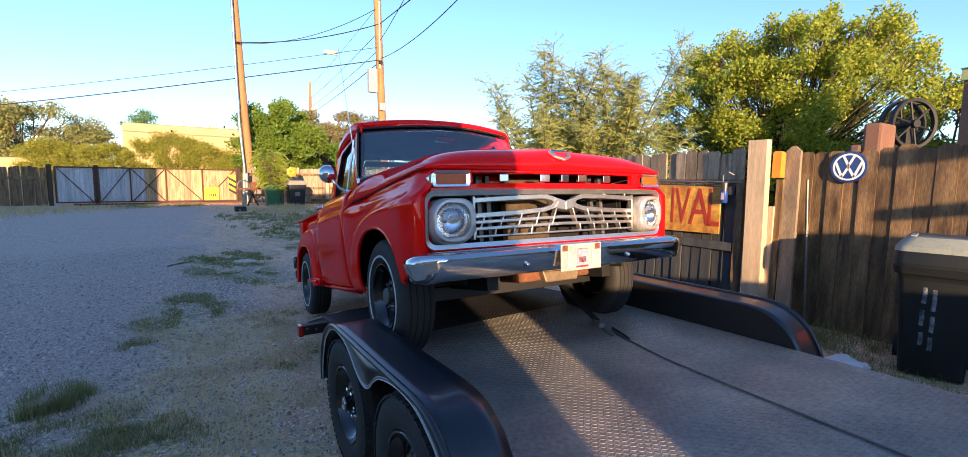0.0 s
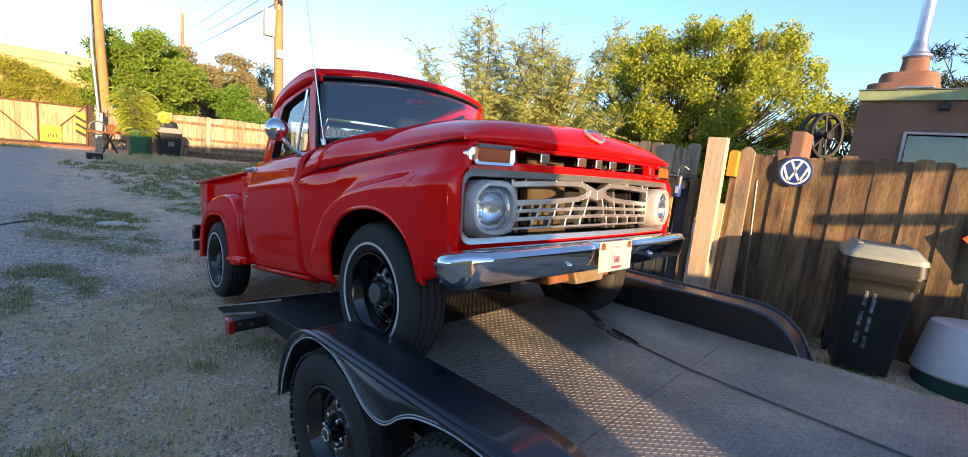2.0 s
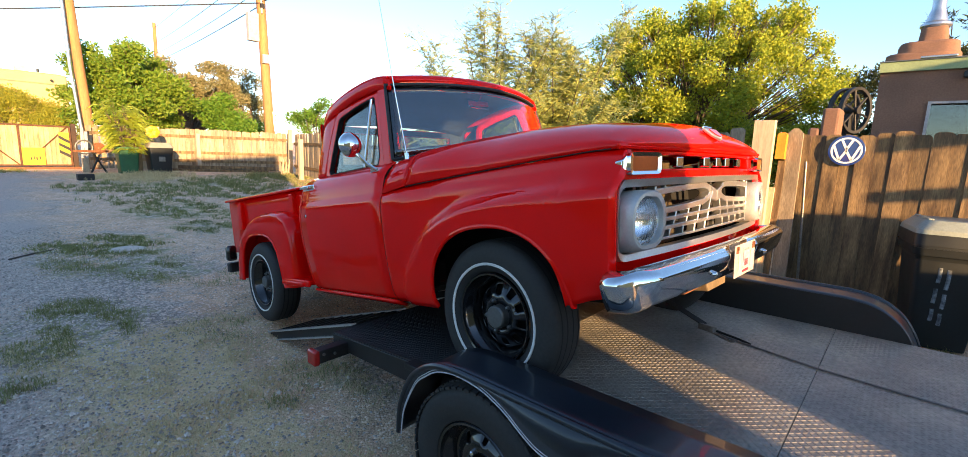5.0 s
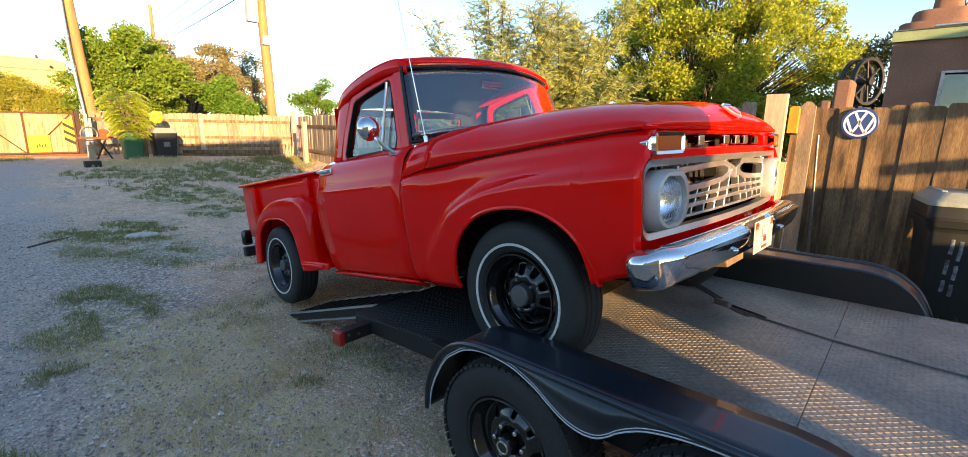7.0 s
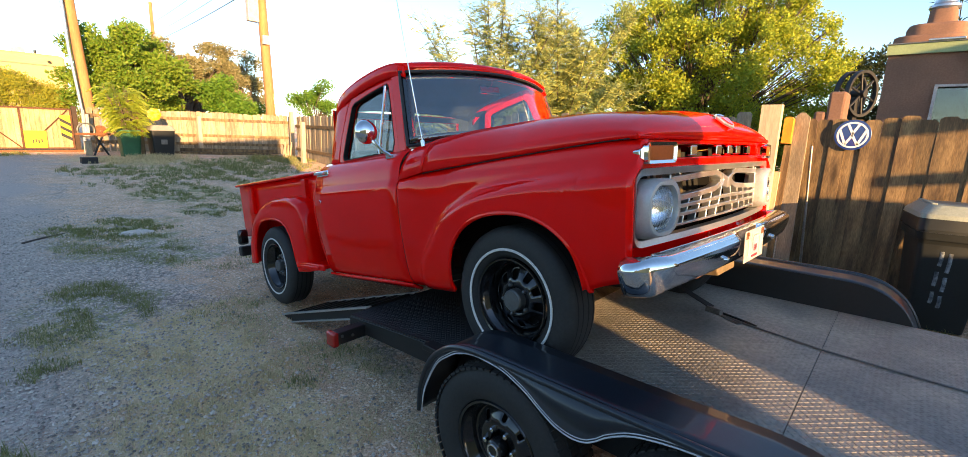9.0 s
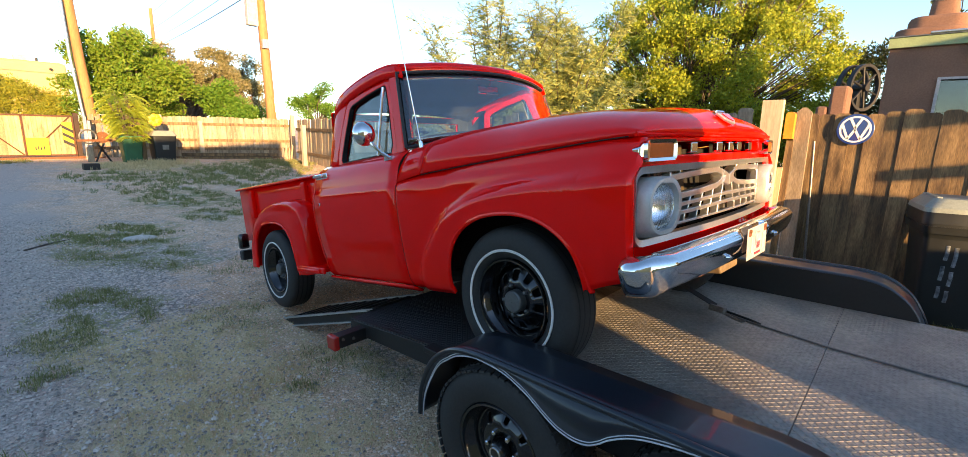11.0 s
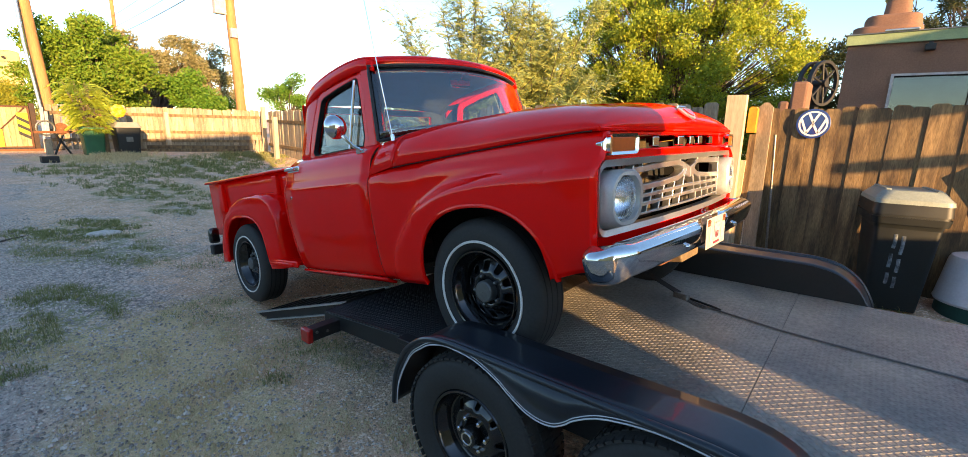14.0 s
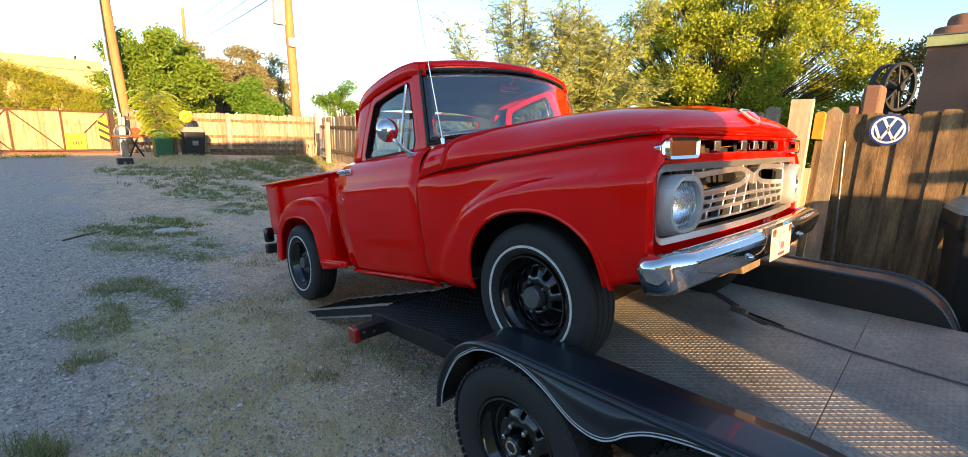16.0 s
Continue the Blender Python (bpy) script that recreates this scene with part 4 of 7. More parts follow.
def cowl_point(u, v):
    a = u * 2 - 1
    s = abs(a)
    p = Vector(hood_point(u, 1)) + Vector((0, 0.005, 0))
    r = 0.30 * s * s + 0.70 * s ** 18
    z = 0.800 - 0.226 * r
    q = Vector((a * 0.870, 0.747 - 0.13 * (1 - s * s) + 0.055 * smoothstep(0.93, 0.84, s), z))
    return tuple(p.lerp(q, v))


part("cowl", Shape().grid(cowl_point, 60, 6), RED, truck, smooth=50, solid=0.016, offset=0)

# nose panel, letter slot, grille; the whole face bows back towards its ends
YF = -0.662


def bowed(ob):
    for v in ob.data.vertices:
        v.co.y += 0.020 + 0.055 * (v.co.x / 0.8) ** 2 - 0.10 * (v.co.z - 0.39)
    return ob


def strip(sh, x0, x1, z0, z1, y0, y1, n=14):
    """A bar across the face, cut in short lengths so that it can bow."""
    b = len(sh.v)
    for i in range(n + 1):
        x = x0 + (x1 - x0) * i / n
        sh.v += [(x, y0, z0), (x, y0, z1), (x, y1, z1), (x, y1, z0)]
    for i in range(n):
        o = b + 4 * i
        sh.f += [(o + k, o + (k + 1) % 4, o + 4 + (k + 1) % 4, o + 4 + k) for k in range(4)]
    sh.f += [(b, b + 3, b + 2, b + 1), (b + 4 * n, b + 4 * n + 1, b + 4 * n + 2, b + 4 * n + 3)]


nose = Shape()
for x0, x1, z0, z1 in ((-0.80, 0.80, 0.505, 0.556), (-0.80, -0.575, 0.556, 0.628), (0.575, 0.80, 0.556, 0.628), (-0.575, 0.575, 0.608, 0.626), (-0.815, 0.815, 0.10, 0.245)):
    strip(nose, x0, x1, z0, z1, YF, YF + 0.04, 14 if x1 - x0 > 0.5 else 4)
bowed(part("nose_panel", nose, RED, truck, bevel=0.006, smooth=40))
# near-black sheets stand in for the shade behind the grille
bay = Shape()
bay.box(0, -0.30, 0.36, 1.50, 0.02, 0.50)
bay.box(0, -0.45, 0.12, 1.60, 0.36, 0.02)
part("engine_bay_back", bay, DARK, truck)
part("radiator", Shape().box(-0.10, -0.40, 0.42, 0.30, 0.05, 0.40), RADIATOR, truck, "tan radiator core")
for x in (-0.46, -0.40, 0.36, 0.44):
    part("radiator_brace", Shape().box(x, -0.47, 0.44, 0.025, 0.03, 0.36), STEEL, truck)
for x, w in ((-0.40, 0.050), (-0.14, 0.060), (0.0, 0.050), (0.13, 0.060), (0.33, 0.055)):
    bowed(part("hood_letter_block", Shape().box(x, YF + 0.0, 0.581, w * 1.1, 0.022, 0.040), CHROME, truck, "plain chrome badge block in the slot", bevel=0.004))


def rounded(cx, cz, w, h, r, n=5, cut=1):
    """A rounded rectangle; its long sides in several lengths."""
    pts = []
    for sx, sz, a0 in ((1, 1, 0), (-1, 1, 90), (-1, -1, 180), (1, -1, 270)):
        for i in range(n + 1):
            a = radians(a0 + 90 * i / n)
            pts.append((cx + sx * (w / 2 - r) + r * math.cos(a), cz + sz * (h / 2 - r) + r * math.sin(a)))
        if sx == sz:
            xa, za = pts[-1]
            xb = 2 * cx - xa
            pts += [(xa + (xb - xa) * k / cut, za) for k in range(1, cut)]
    return pts


def bezel(outer, inner, y0, y1, yin=None):
    """A frame between two outlines, raised from y1 to y0."""
    n = len(outer)
    yin = y0 if yin is None else yin
    sh = Shape()
    sh.v = [(x, y1, z) for x, z in outer] + [(x, y0, z) for x, z in outer] + [(x, yin, z) for x, z in inner] + [(x, y1, z) for x, z in inner]
    for i in range(n):
        k = (i + 1) % n
        sh.f += [(i, k, n + k, n + i), (n + i, n + k, 2 * n + k, 2 * n + i), (2 * n + i, 2 * n + k, 3 * n + k, 3 * n + i)]
    return sh


grille = bowed(part("grille", bezel(rounded(0, 0.376, 1.672, 0.288, 0.050, 5, 16), rounded(0, 0.375, 1.640, 0.238, 0.042, 5, 16), YF - 0.026, YF + 0.03, YF - 0.018), SATIN, truck, "satin aluminium grille with bright bars", smooth=30))


def low(z):
    return 0.25 + (z - 0.25) * 0.93


def bar(name, pts, w, h):
    sh = Shape()
    pts = [(x, low(z)) for x, z in pts]
    for (x0, z0), (x1, z1) in zip(pts, pts[1:]):
        L = math.hypot(x1 - x0, z1 - z0)
        n = max(1, round(abs(x1 - x0) / 0.15))
        for k in range(n):
            f = (k + 0.5) / n
            sh.box(0, 0, 0, L / n + h * 0.5, w, h, pose(x0 + (x1 - x0) * f, YF - 0.006 + w / 2, z0 + (z1 - z0) * f, 0, -math.degrees(math.atan2(z1 - z0, x1 - x0)), 0))
    return bowed(part(name, sh, SATIN, grille, bevel=0.003, smooth=True))


for s in (-1, 1):
    # long opening with a rounded inner end
    o = [(s * 0.565, 0.486), (s * 0.30, 0.497), (s * 0.14, 0.500), (s * 0.085, 0.488), (s * 0.062, 0.463), (s * 0.085, 0.440), (s * 0.14, 0.424), (s * 0.30, 0.412), (s * 0.565, 0.402)]
    bar("grille_bar", o, 0.045, 0.025)
    bar("grille_bar", [(s * 0.572, 0.505), (s * 0.572, 0.275)], 0.035, 0.014)
    bar("grille_bar", [(s * 0.56, 0.366), (s * 0.30, 0.372), (0, 0.378)], 0.034, 0.017)
    bar("grille_bar", [(s * 0.56, 0.330), (s * 0.30, 0.334), (0, 0.338)], 0.034, 0.017)
    bar("grille_bar", [(s * 0.56, 0.288), (0, 0.290)], 0.034, 0.011)
    for k in range(5):
        x = s * (0.06 + k * 0.112)
        zt = 0.404 + 0.026 * (1 - abs(x) / 0.565)
        bar("grille_slat", [(x, zt), (x + s * 0.030, 0.334)], 0.034, 0.010)
        bar("grille_slat", [(x + s * 0.050, 0.336), (x + s * 0.060, 0.288)], 0.034, 0.010)
    for k in range(3):
        x = s * (0.12 + k * 0.19)
        bar("grille_slat", [(x, 0.520), (x, 0.495)], 0.02, 0.006)
    hub_plate = Shape().prism([(s * 0.0, low(0.472)), (s * 0.085, low(0.498)), (s * 0.055, low(0.463)), (s * 0.080, low(0.432)), (s * 0.0, low(0.416))], "y", YF - 0.012, YF + 0.015)
    bowed(part("grille_centre", hub_plate, SATIN, grille, bevel=0.004))
    # deep cup round the lamp
    cx, cz = s * 0.708, 0.370
    lines = [(rounded(s * 0.699, cz, 0.238, 0.226, 0.070), YF + 0.05), (rounded(s * 0.699, cz, 0.234, 0.222, 0.075), YF - 0.020), (rounded(s * 0.700, cz, 0.226, 0.214, 0.080), YF - 0.050),
             (rounded(s * 0.702, cz, 0.210, 0.202, 0.085), YF - 0.062)]
    ang = [math.atan2(z - cz, x - cx) for x, z in lines[0][0]]
    for r, y in ((0.0935, YF - 0.063), (0.0905, YF - 0.055), (0.0905, YF - 0.01)):
        lines.append(([(cx + r * math.cos(t), cz + r * math.sin(t)) for t in ang], y))
    cup = Shape()
    n = len(ang)
    cup.v = [(x, y, z) for pts, y in lines for x, z in pts]
    cup.f = [(j * n + i, j * n + (i + 1) % n, (j + 1) * n + (i + 1) % n, (j + 1) * n + i) for j in range(len(lines) - 1) for i in range(n)]
    hl = bowed(part("headlight_housing", cup, CUP, grille, "dull cast aluminium headlight cup", smooth=40))
    c = (cx, YF - 0.016, cz)
    bowed(part("headlight_rim", Shape().lathe([(-0.020, 0.0905), (-0.028, 0.089), (-0.030, 0.086), (-0.022, 0.083), (0.0, 0.083)], "y", c, 36), CHROME, hl, smooth=True))
    bowed(part("headlight_reflector", Shape().lathe([(0.050, 0.004), (0.040, 0.045), (0.012, 0.075), (-0.014, 0.087)], "y", c, 36), REFLECTOR, hl, smooth=True))
    lens = bowed(part("headlight_lens", Shape().lathe([(-0.046, 0.001), (-0.044, 0.030), (-0.037, 0.060), (-0.022, 0.086)], "y", c, 36), LENS, hl, smooth=True))
    lens.visible_shadow = False
    body = Shape().prism([(s * 0.615, YF - 0.034), (s * 0.790, YF - 0.034), (s * 0.802, YF - 0.030), (s * 0.818, YF - 0.024), (s * 0.818, YF + 0.02), (s * 0.615, YF + 0.05)], "z", 0.540, 0.606)
    for k, (x, y, z) in enumerate(body.v):
        if abs(x) > 0.81:
            body.v[k] = (x, y, 0.573 + (z - 0.573) * 0.4)
    sg = bowed(part("turn_signal", body, CHROME, truck, "chrome-framed amber turn signal", bevel=0.005, smooth=30))
    bowed(part("signal_frame", bezel(rounded(s * 0.708, 0.573, 0.192, 0.076, 0.018), rounded(s * 0.708, 0.573, 0.156, 0.053, 0.010), YF - 0.046, YF - 0.026, YF - 0.042), CHROME, sg, smooth=30))
    bowed(part("signal_lens", Shape().box(s * 0.708, YF - 0.034, 0.573, 0.158, 0.014, 0.054), AMBER, sg, "amber lens", bevel=0.004))

# bumper and plate
BUMP = [(0.075, 0.212), (0.035, 0.222), (0.000, 0.214), (-0.022, 0.200), (-0.032, 0.184), (-0.031, 0.172), (-0.020, 0.140), (-0.004, 0.106), (0.012, 0.086), (0.035, 0.078), (0.07, 0.084)]


def bump_point(u, v):
    a = u * 2 - 1
    d, z = BUMP[round(v * (len(BUMP) - 1))]
    s = abs(a)
    w = max(0.0, (s - 0.84) / 0.16)
    side = math.sin(min(w * 1.25, 1.0) * math.pi / 2)
    x = math.copysign(min(s, 0.84) * 0.965 + 0.115 * side - d * 0.9 * side, a)
    d *= 1 - side
    y = -0.735 + 0.045 * min(s, 0.84) ** 2 + 0.115 * w ** 1.7
    dip = 0.020 * smoothstep(0.20, 0.12, abs(x + 0.01))
    return (x, y + d + dip * (1 if -0.01 > d else 0), z - 0.006 * w)


bumper = part("front_bumper", Shape().grid(bump_point, 100, len(BUMP) - 1), CHROME, truck, "chrome front bumper", smooth=35, solid=0.006)
for x in (-0.36, 0.36):
    part("bumper_bolt", Shape().lathe([(-0.012, 0.002), (-0.009, 0.010), (0.004, 0.014)], "y", (x, -0.750, 0.126), 16), CHROME, bumper, smooth=True)
plate = part("licence_plate", Shape().box(0, 0, 0, 0.285, 0.004, 0.142), PLATE_WHITE, bumper, "worn white licence plate", bevel=0.004)
plate.matrix_basis = pose(-0.01, -0.762, 0.142, 6, 0, 0)
for x, z, w, h, mt in ((0.005, 0.004, 0.075, 0.085, PLATE_GREY), (0.005, -0.015, 0.050, 0.030, PLATE_RED), (0.0, 0.045, 0.085, 0.012, CREAM), (0.005, -0.052, 0.085, 0.010, PLATE_RED), (-0.085, -0.005, 0.028, 0.07, CREAM), (0.085, -0.005, 0.028, 0.07, CREAM)):
    part("plate_bar", Shape().box(x, -0.0035, z, w, 0.003, h), mt, plate)
for x in (-0.115, 0.115):
    part("plate_bolt", Shape().lathe([(-0.010, 0.001), (-0.009, 0.008), (0.0, 0.010)], "y", (x, 0, 0.058), 10), RUST, plate)
    part("rust_stain", Shape().box(x, -0.0030, 0.050, 0.035, 0.002, 0.030), RUST, plate)
under = Shape()
under.box(-0.08, -0.52, 0.06, 0.50, 0.20, 0.07)
under.box(0, -0.45, 0.10, 1.2, 0.08, 0.05)
part("front_crossmember", under, RUST, truck, "rusty front crossmember", bevel=0.012)
pan = Shape().prism([(-0.20, 0.075), (0.06, 0.075), (0.04, 0.015), (-0.18, 0.015)], "y", -0.66, -0.55)
part("tow_bracket", pan, material("tan_steel", (0.30, 0.22, 0.13), 0.5, 0.5, var=0.3), truck, bevel=0.008)
frame_rails = Shape()
for s in (-1, 1):
    frame_rails.box(s * 0.42, 1.55, 0.06, 0.07, 4.1, 0.14)
for y in (-0.1, 0.8, 1.8, 2.9, 3.5):
    frame_rails.box(0, y, 0.06, 0.85, 0.08, 0.10)
frame_rails.box(0, 2.73, -0.02, 1.4, 0.09, 0.09)
frame_rails.box(0, 0.0, -0.04, 1.4, 0.09, 0.08)
frame_rails.box(0, 0.25, 0.18, 0.5, 0.9, 0.30)
part("chassis_frame", frame_rails, BLACK, truck)
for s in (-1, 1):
    # inner fender sheets, near-black so the well's shade is in their colour
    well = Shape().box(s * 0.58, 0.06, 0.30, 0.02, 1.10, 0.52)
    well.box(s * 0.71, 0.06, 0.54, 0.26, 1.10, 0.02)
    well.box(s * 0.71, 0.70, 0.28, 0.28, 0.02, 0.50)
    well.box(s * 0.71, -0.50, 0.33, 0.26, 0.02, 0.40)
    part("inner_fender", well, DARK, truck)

# bed
BED = (1.82, 3.76)
for s in (-1, 1):
    wall = Shape().grid(lambda u, v: (s * (0.672 + 0.010 * v), BED[0] + (BED[1] - BED[0]) * u, 0.20 + 0.50 * v), 8, 6)
    side = part("bed_side", wall, RED, truck, smooth=True, solid=0.02, offset=0)
    part("bed_rail", Shape().prism([(s * 0.665, 0.700), (s * 0.725, 0.700), (s * 0.735, 0.712), (s * 0.715, 0.724), (s * 0.660, 0.720)], "y", BED[0], BED[1] + 0.01), RED, side, bevel=0.004, smooth=True)
    for y in (2.25, 3.4):
        part("stake_pocket", Shape().box(s * 0.705, y, 0.55, 0.035, 0.07, 0.26), RED, side, bevel=0.008)
    RF_OUT = [(3.27, -0.03), (3.24, 0.15), (3.16, 0.30), (3.05, 0.40), (2.90, 0.48), (2.75, 0.525), (2.58, 0.545), (2.40, 0.548), (2.24, 0.535), (2.13, 0.49), (2.07, 0.40), (2.05, 0.26), (2.045, 0.12), (2.04, -0.03)]
    RF_IN = [(3.08, -0.02), (3.06, 0.13), (3.03, 0.24), (2.96, 0.315), (2.87, 0.36), (2.76, 0.378), (2.65, 0.380), (2.54, 0.375), (2.44, 0.355), (2.36, 0.31), (2.30, 0.24), (2.26, 0.13), (2.235, 0.03), (2.20, -0.035)]

    def rf_point(u, v):
        k = u * (len(RF_OUT) - 1)
        i = min(int(k), len(RF_OUT) - 2)
        f = k - i
        oy, oz = [RF_OUT[i][c] + (RF_OUT[i + 1][c] - RF_OUT[i][c]) * f for c in (0, 1)]
        iy, iz = [RF_IN[i][c] + (RF_IN[i + 1][c] - RF_IN[i][c]) * f for c in (0, 1)]
        # v: 0 inner bed side top, 0.45 outer shoulder, 1 wheel opening
        if v < 0.5:
            w = v / 0.5
            a = w * math.pi / 2
            x = 0.685 + 0.145 * math.sin(a) ** 0.9
            sink = 0.11 * (1 - math.cos(a)) ** 1.3
            return (s * x, oy + (iy - oy) * sink * 1.6, oz + (iz - oz) * sink * 1.6)
        w = (v - 0.5) / 0.5
        g = 0.176 + (1 - 0.176) * w
        return (s * (0.830 + 0.015 * math.sin(w * math.pi * 0.7)), oy + (iy - oy) * g, oz + (iz - oz) * g)
    rf = part("rear_fender", Shape().grid(rf_point, 52, 16), RED, truck, "rounded red stepside rear fender", smooth=60, solid=0.014, offset=0)
    part("wheel_arch_lip", Shape().tube([(rf_point(i / 52, 1)[0], rf_point(i / 52, 1)[1], rf_point(i / 52, 1)[2]) for i in range(53)], 0.011, 8), RED, rf, smooth=True)
    st = Shape().box(s * 0.80, 1.93, 0.025, 0.22, 0.34, 0.03)
    st.box(s * 0.885, 1.90, 0.03, 0.02, 0.40, 0.045)
    part("side_step", st, RED, truck, bevel=0.008, smooth=True)
    # near-black sheet painted as the shade inside the rear wheel well
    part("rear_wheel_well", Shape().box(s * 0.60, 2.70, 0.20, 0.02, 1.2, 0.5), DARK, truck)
    tail = part("tail_light", Shape().box(s * 0.765, 3.62, 0.20, 0.09, 0.07, 0.15), BLACK_GLOSS, truck, "black tail light with red lens", bevel=0.02, smooth=True)
    part("tail_lens", Shape().lathe([(0.0, 0.038), (0.02, 0.030), (0.028, 0.001)], "y", (s * 0.765, 3.655, 0.21), 18), RED_LENS, tail, smooth=True)
bedf = Shape().box(0, 2.79, 0.22, 1.34, 1.94, 0.03)
part("bed_floor", bedf, BLACK, truck)
part("bed_front", Shape().box(0, 1.83, 0.45, 1.34, 0.03, 0.52), RED, truck, bevel=0.006)
part("tailgate", Shape().box(0, 3.75, 0.45, 1.34, 0.04, 0.52), RED, truck, bevel=0.01)
rb = Shape().box(0, 3.70, 0.055, 1.56, 0.09, 0.10)
part("rear_bumper", rb, BLACK, truck, "black rear step bumper", bevel=0.015)


# wheels
def lug(sh, x, y, z, r):
    sh.lathe([(x, r), (x - 0.014, r * 0.8), (x - 0.018, 0.001)], "x", (0, y, z), 8)


def truck_wheel(x, y, z, s, R=0.338, w=0.205):
    """A black slotted wheel with a thin whitewall; its face looks to -x when s is -1."""
    T = [(-0.060, 0.195), (-0.085, 0.205), (-0.098, 0.235), (-0.102, 0.272), (-0.096, 0.305), (-0.083, 0.325), (-0.070, 0.334), (-0.05, 0.338)]
    prof = [(a * w / 0.2, r * R / 0.338) for a, r in T]
    prof += [(-a, r) for a, r in reversed(prof)]
    tyre = Shape().lathe(prof, "x", (0, 0, 0), 56)
    e = thing("wheel", "", "")
    e.parent = truck
    e.matrix_basis = pose(x, y, z, 0, 0, 0 if s < 0 else 180)
    t = part("tyre", tyre, RUBBER, e, "black tyre with a thin white stripe", smooth=45)
    gro = Shape()
    for gx in (-0.055, -0.02, 0.02, 0.055):
        gro.lathe([(gx - 0.004, R + 0.0005), (gx, R + 0.0015), (gx + 0.004, R + 0.0005)], "x", (0, 0, 0), 56)
    part("tread_groove", gro, DARK, t)
    ww = Shape().lathe([(-0.1000 * w / 0.2, 0.2320 * R / 0.338), (-0.1036 * w / 0.2, 0.2335 * R / 0.338), (-0.1046 * w / 0.2, 0.2425 * R / 0.338), (-0.1005 * w / 0.2, 0.2440 * R / 0.338)], "x", (0, 0, 0), 64)
    part("whitewall_stripe", ww, WHITEWALL, t, "thin white sidewall stripe", smooth=True)
    rim = Shape().lathe([(-0.090, 0.199), (-0.097, 0.196), (-0.094, 0.188), (-0.070, 0.182), (-0.058, 0.170), (-0.030, 0.160), (0.0, 0.155)], "x", (0, 0, 0), 48)
    r = part("rim", rim, BLACK_GLOSS, e, "gloss black steel rim", smooth=40)
    disc = Shape()
    n = 60
    rings = [0.158, 0.138, 0.100, 0.078, 0.055]
    xs = [0.000, -0.020, -0.042, -0.050, -0.045]
    for rr, xx in zip(rings, xs):
        for i in range(n):
            t2 = 2 * math.pi * i / n
            disc.v.append((xx, rr * math.cos(t2), rr * math.sin(t2)))
    for j in range(4):
        for i in range(n):
            if j == 1 and i % 6 in (1, 2, 3):
                continue
            disc.f.append((j * n + i, j * n + (i + 1) % n, (j + 1) * n + (i + 1) % n, (j + 1) * n + i))
    part("wheel_disc", disc, BLACK_GLOSS, r, smooth=40, solid=0.008)
    part("brake_drum", Shape().lathe([(0.005, 0.15), (0.012, 0.01)], "x", (0, 0, 0), 24), DARK, e)
    part("hub_cap", Shape().lathe([(-0.035, 0.052), (-0.075, 0.050), (-0.082, 0.044), (-0.084, 0.001)], "x", (0, 0, 0), 28), GREY_CAP, e, "dull grey centre cap", smooth=35)
    for k in range(5):
        nut = Shape()
        lug(nut, -0.048, 0.070 * math.cos(k * 1.2566), 0.070 * math.sin(k * 1.2566), 0.010)
        part("lug_nut", nut, GREY_CAP, r)
    return e


truck_wheel(-0.775, 0.0, -0.018, -1)
truck_wheel(0.775, 0.0, -0.018, 1)
truck_wheel(-0.725, 2.73, -0.030, -1)
truck_wheel(0.725, 2.73, -0.030, 1)

# ---- yard boundary: right side, back fence, gate ----
picket_fence("grey weathered picket fence running back along the yard", [(3.02, 0.62), (3.32, 2.5), (5.0, 11.6), (5.86, 15.95)], 1.60, WOOD_GREY, seed=5, base_top=1.86, rails=(0.45, 1.25), rail_side=1, rail_mat=WOOD)
picket_fence("weathered picket fence closing the back of the yard", [(5.84, 16.25), (1.08, 18.64), (0.42, 18.87)], 1.36, WOOD_GREY, seed=6, base_top=1.86, rails=(0.30, 0.58, 1.12), rail_side=1, rail_mat=WOOD)
picket_fence("dark old board fence beside the drive gate", [(-5.49, 18.76), (-10.0, 18.13)], 1.25, WOOD, seed=8, base_top=1.74, rails=(0.9,), rail_side=1)


def plank(name, parent, a, b, w, t, mat, normal=(-1, 0, 0), pointed=0.0, label=""):
    """A board from a up to b, its face to the given side."""
    a, b = Vector(a), Vector(b)
    up = (b - a).normalized()
    nrm = Vector(normal)
    nrm = (nrm - up * nrm.dot(up)).normalized()
    side = up.cross(nrm)
    m = Matrix((side, nrm, up)).transposed().to_4x4()
    m.translation = a
    L = (b - a).length
    out = [(-w / 2, 0), (w / 2, 0), (w / 2, L - pointed), (w / 2 - pointed, L), (-w / 2 + pointed, L), (-w / 2, L - pointed)] if pointed else [(-w / 2, 0), (w / 2, 0), (w / 2, L), (-w / 2, L)]
    sh = Shape().prism(out, "y", -t / 2, t / 2)
    ob = part(name, sh, mat, parent, label)
    ob.matrix_basis = m
    return ob


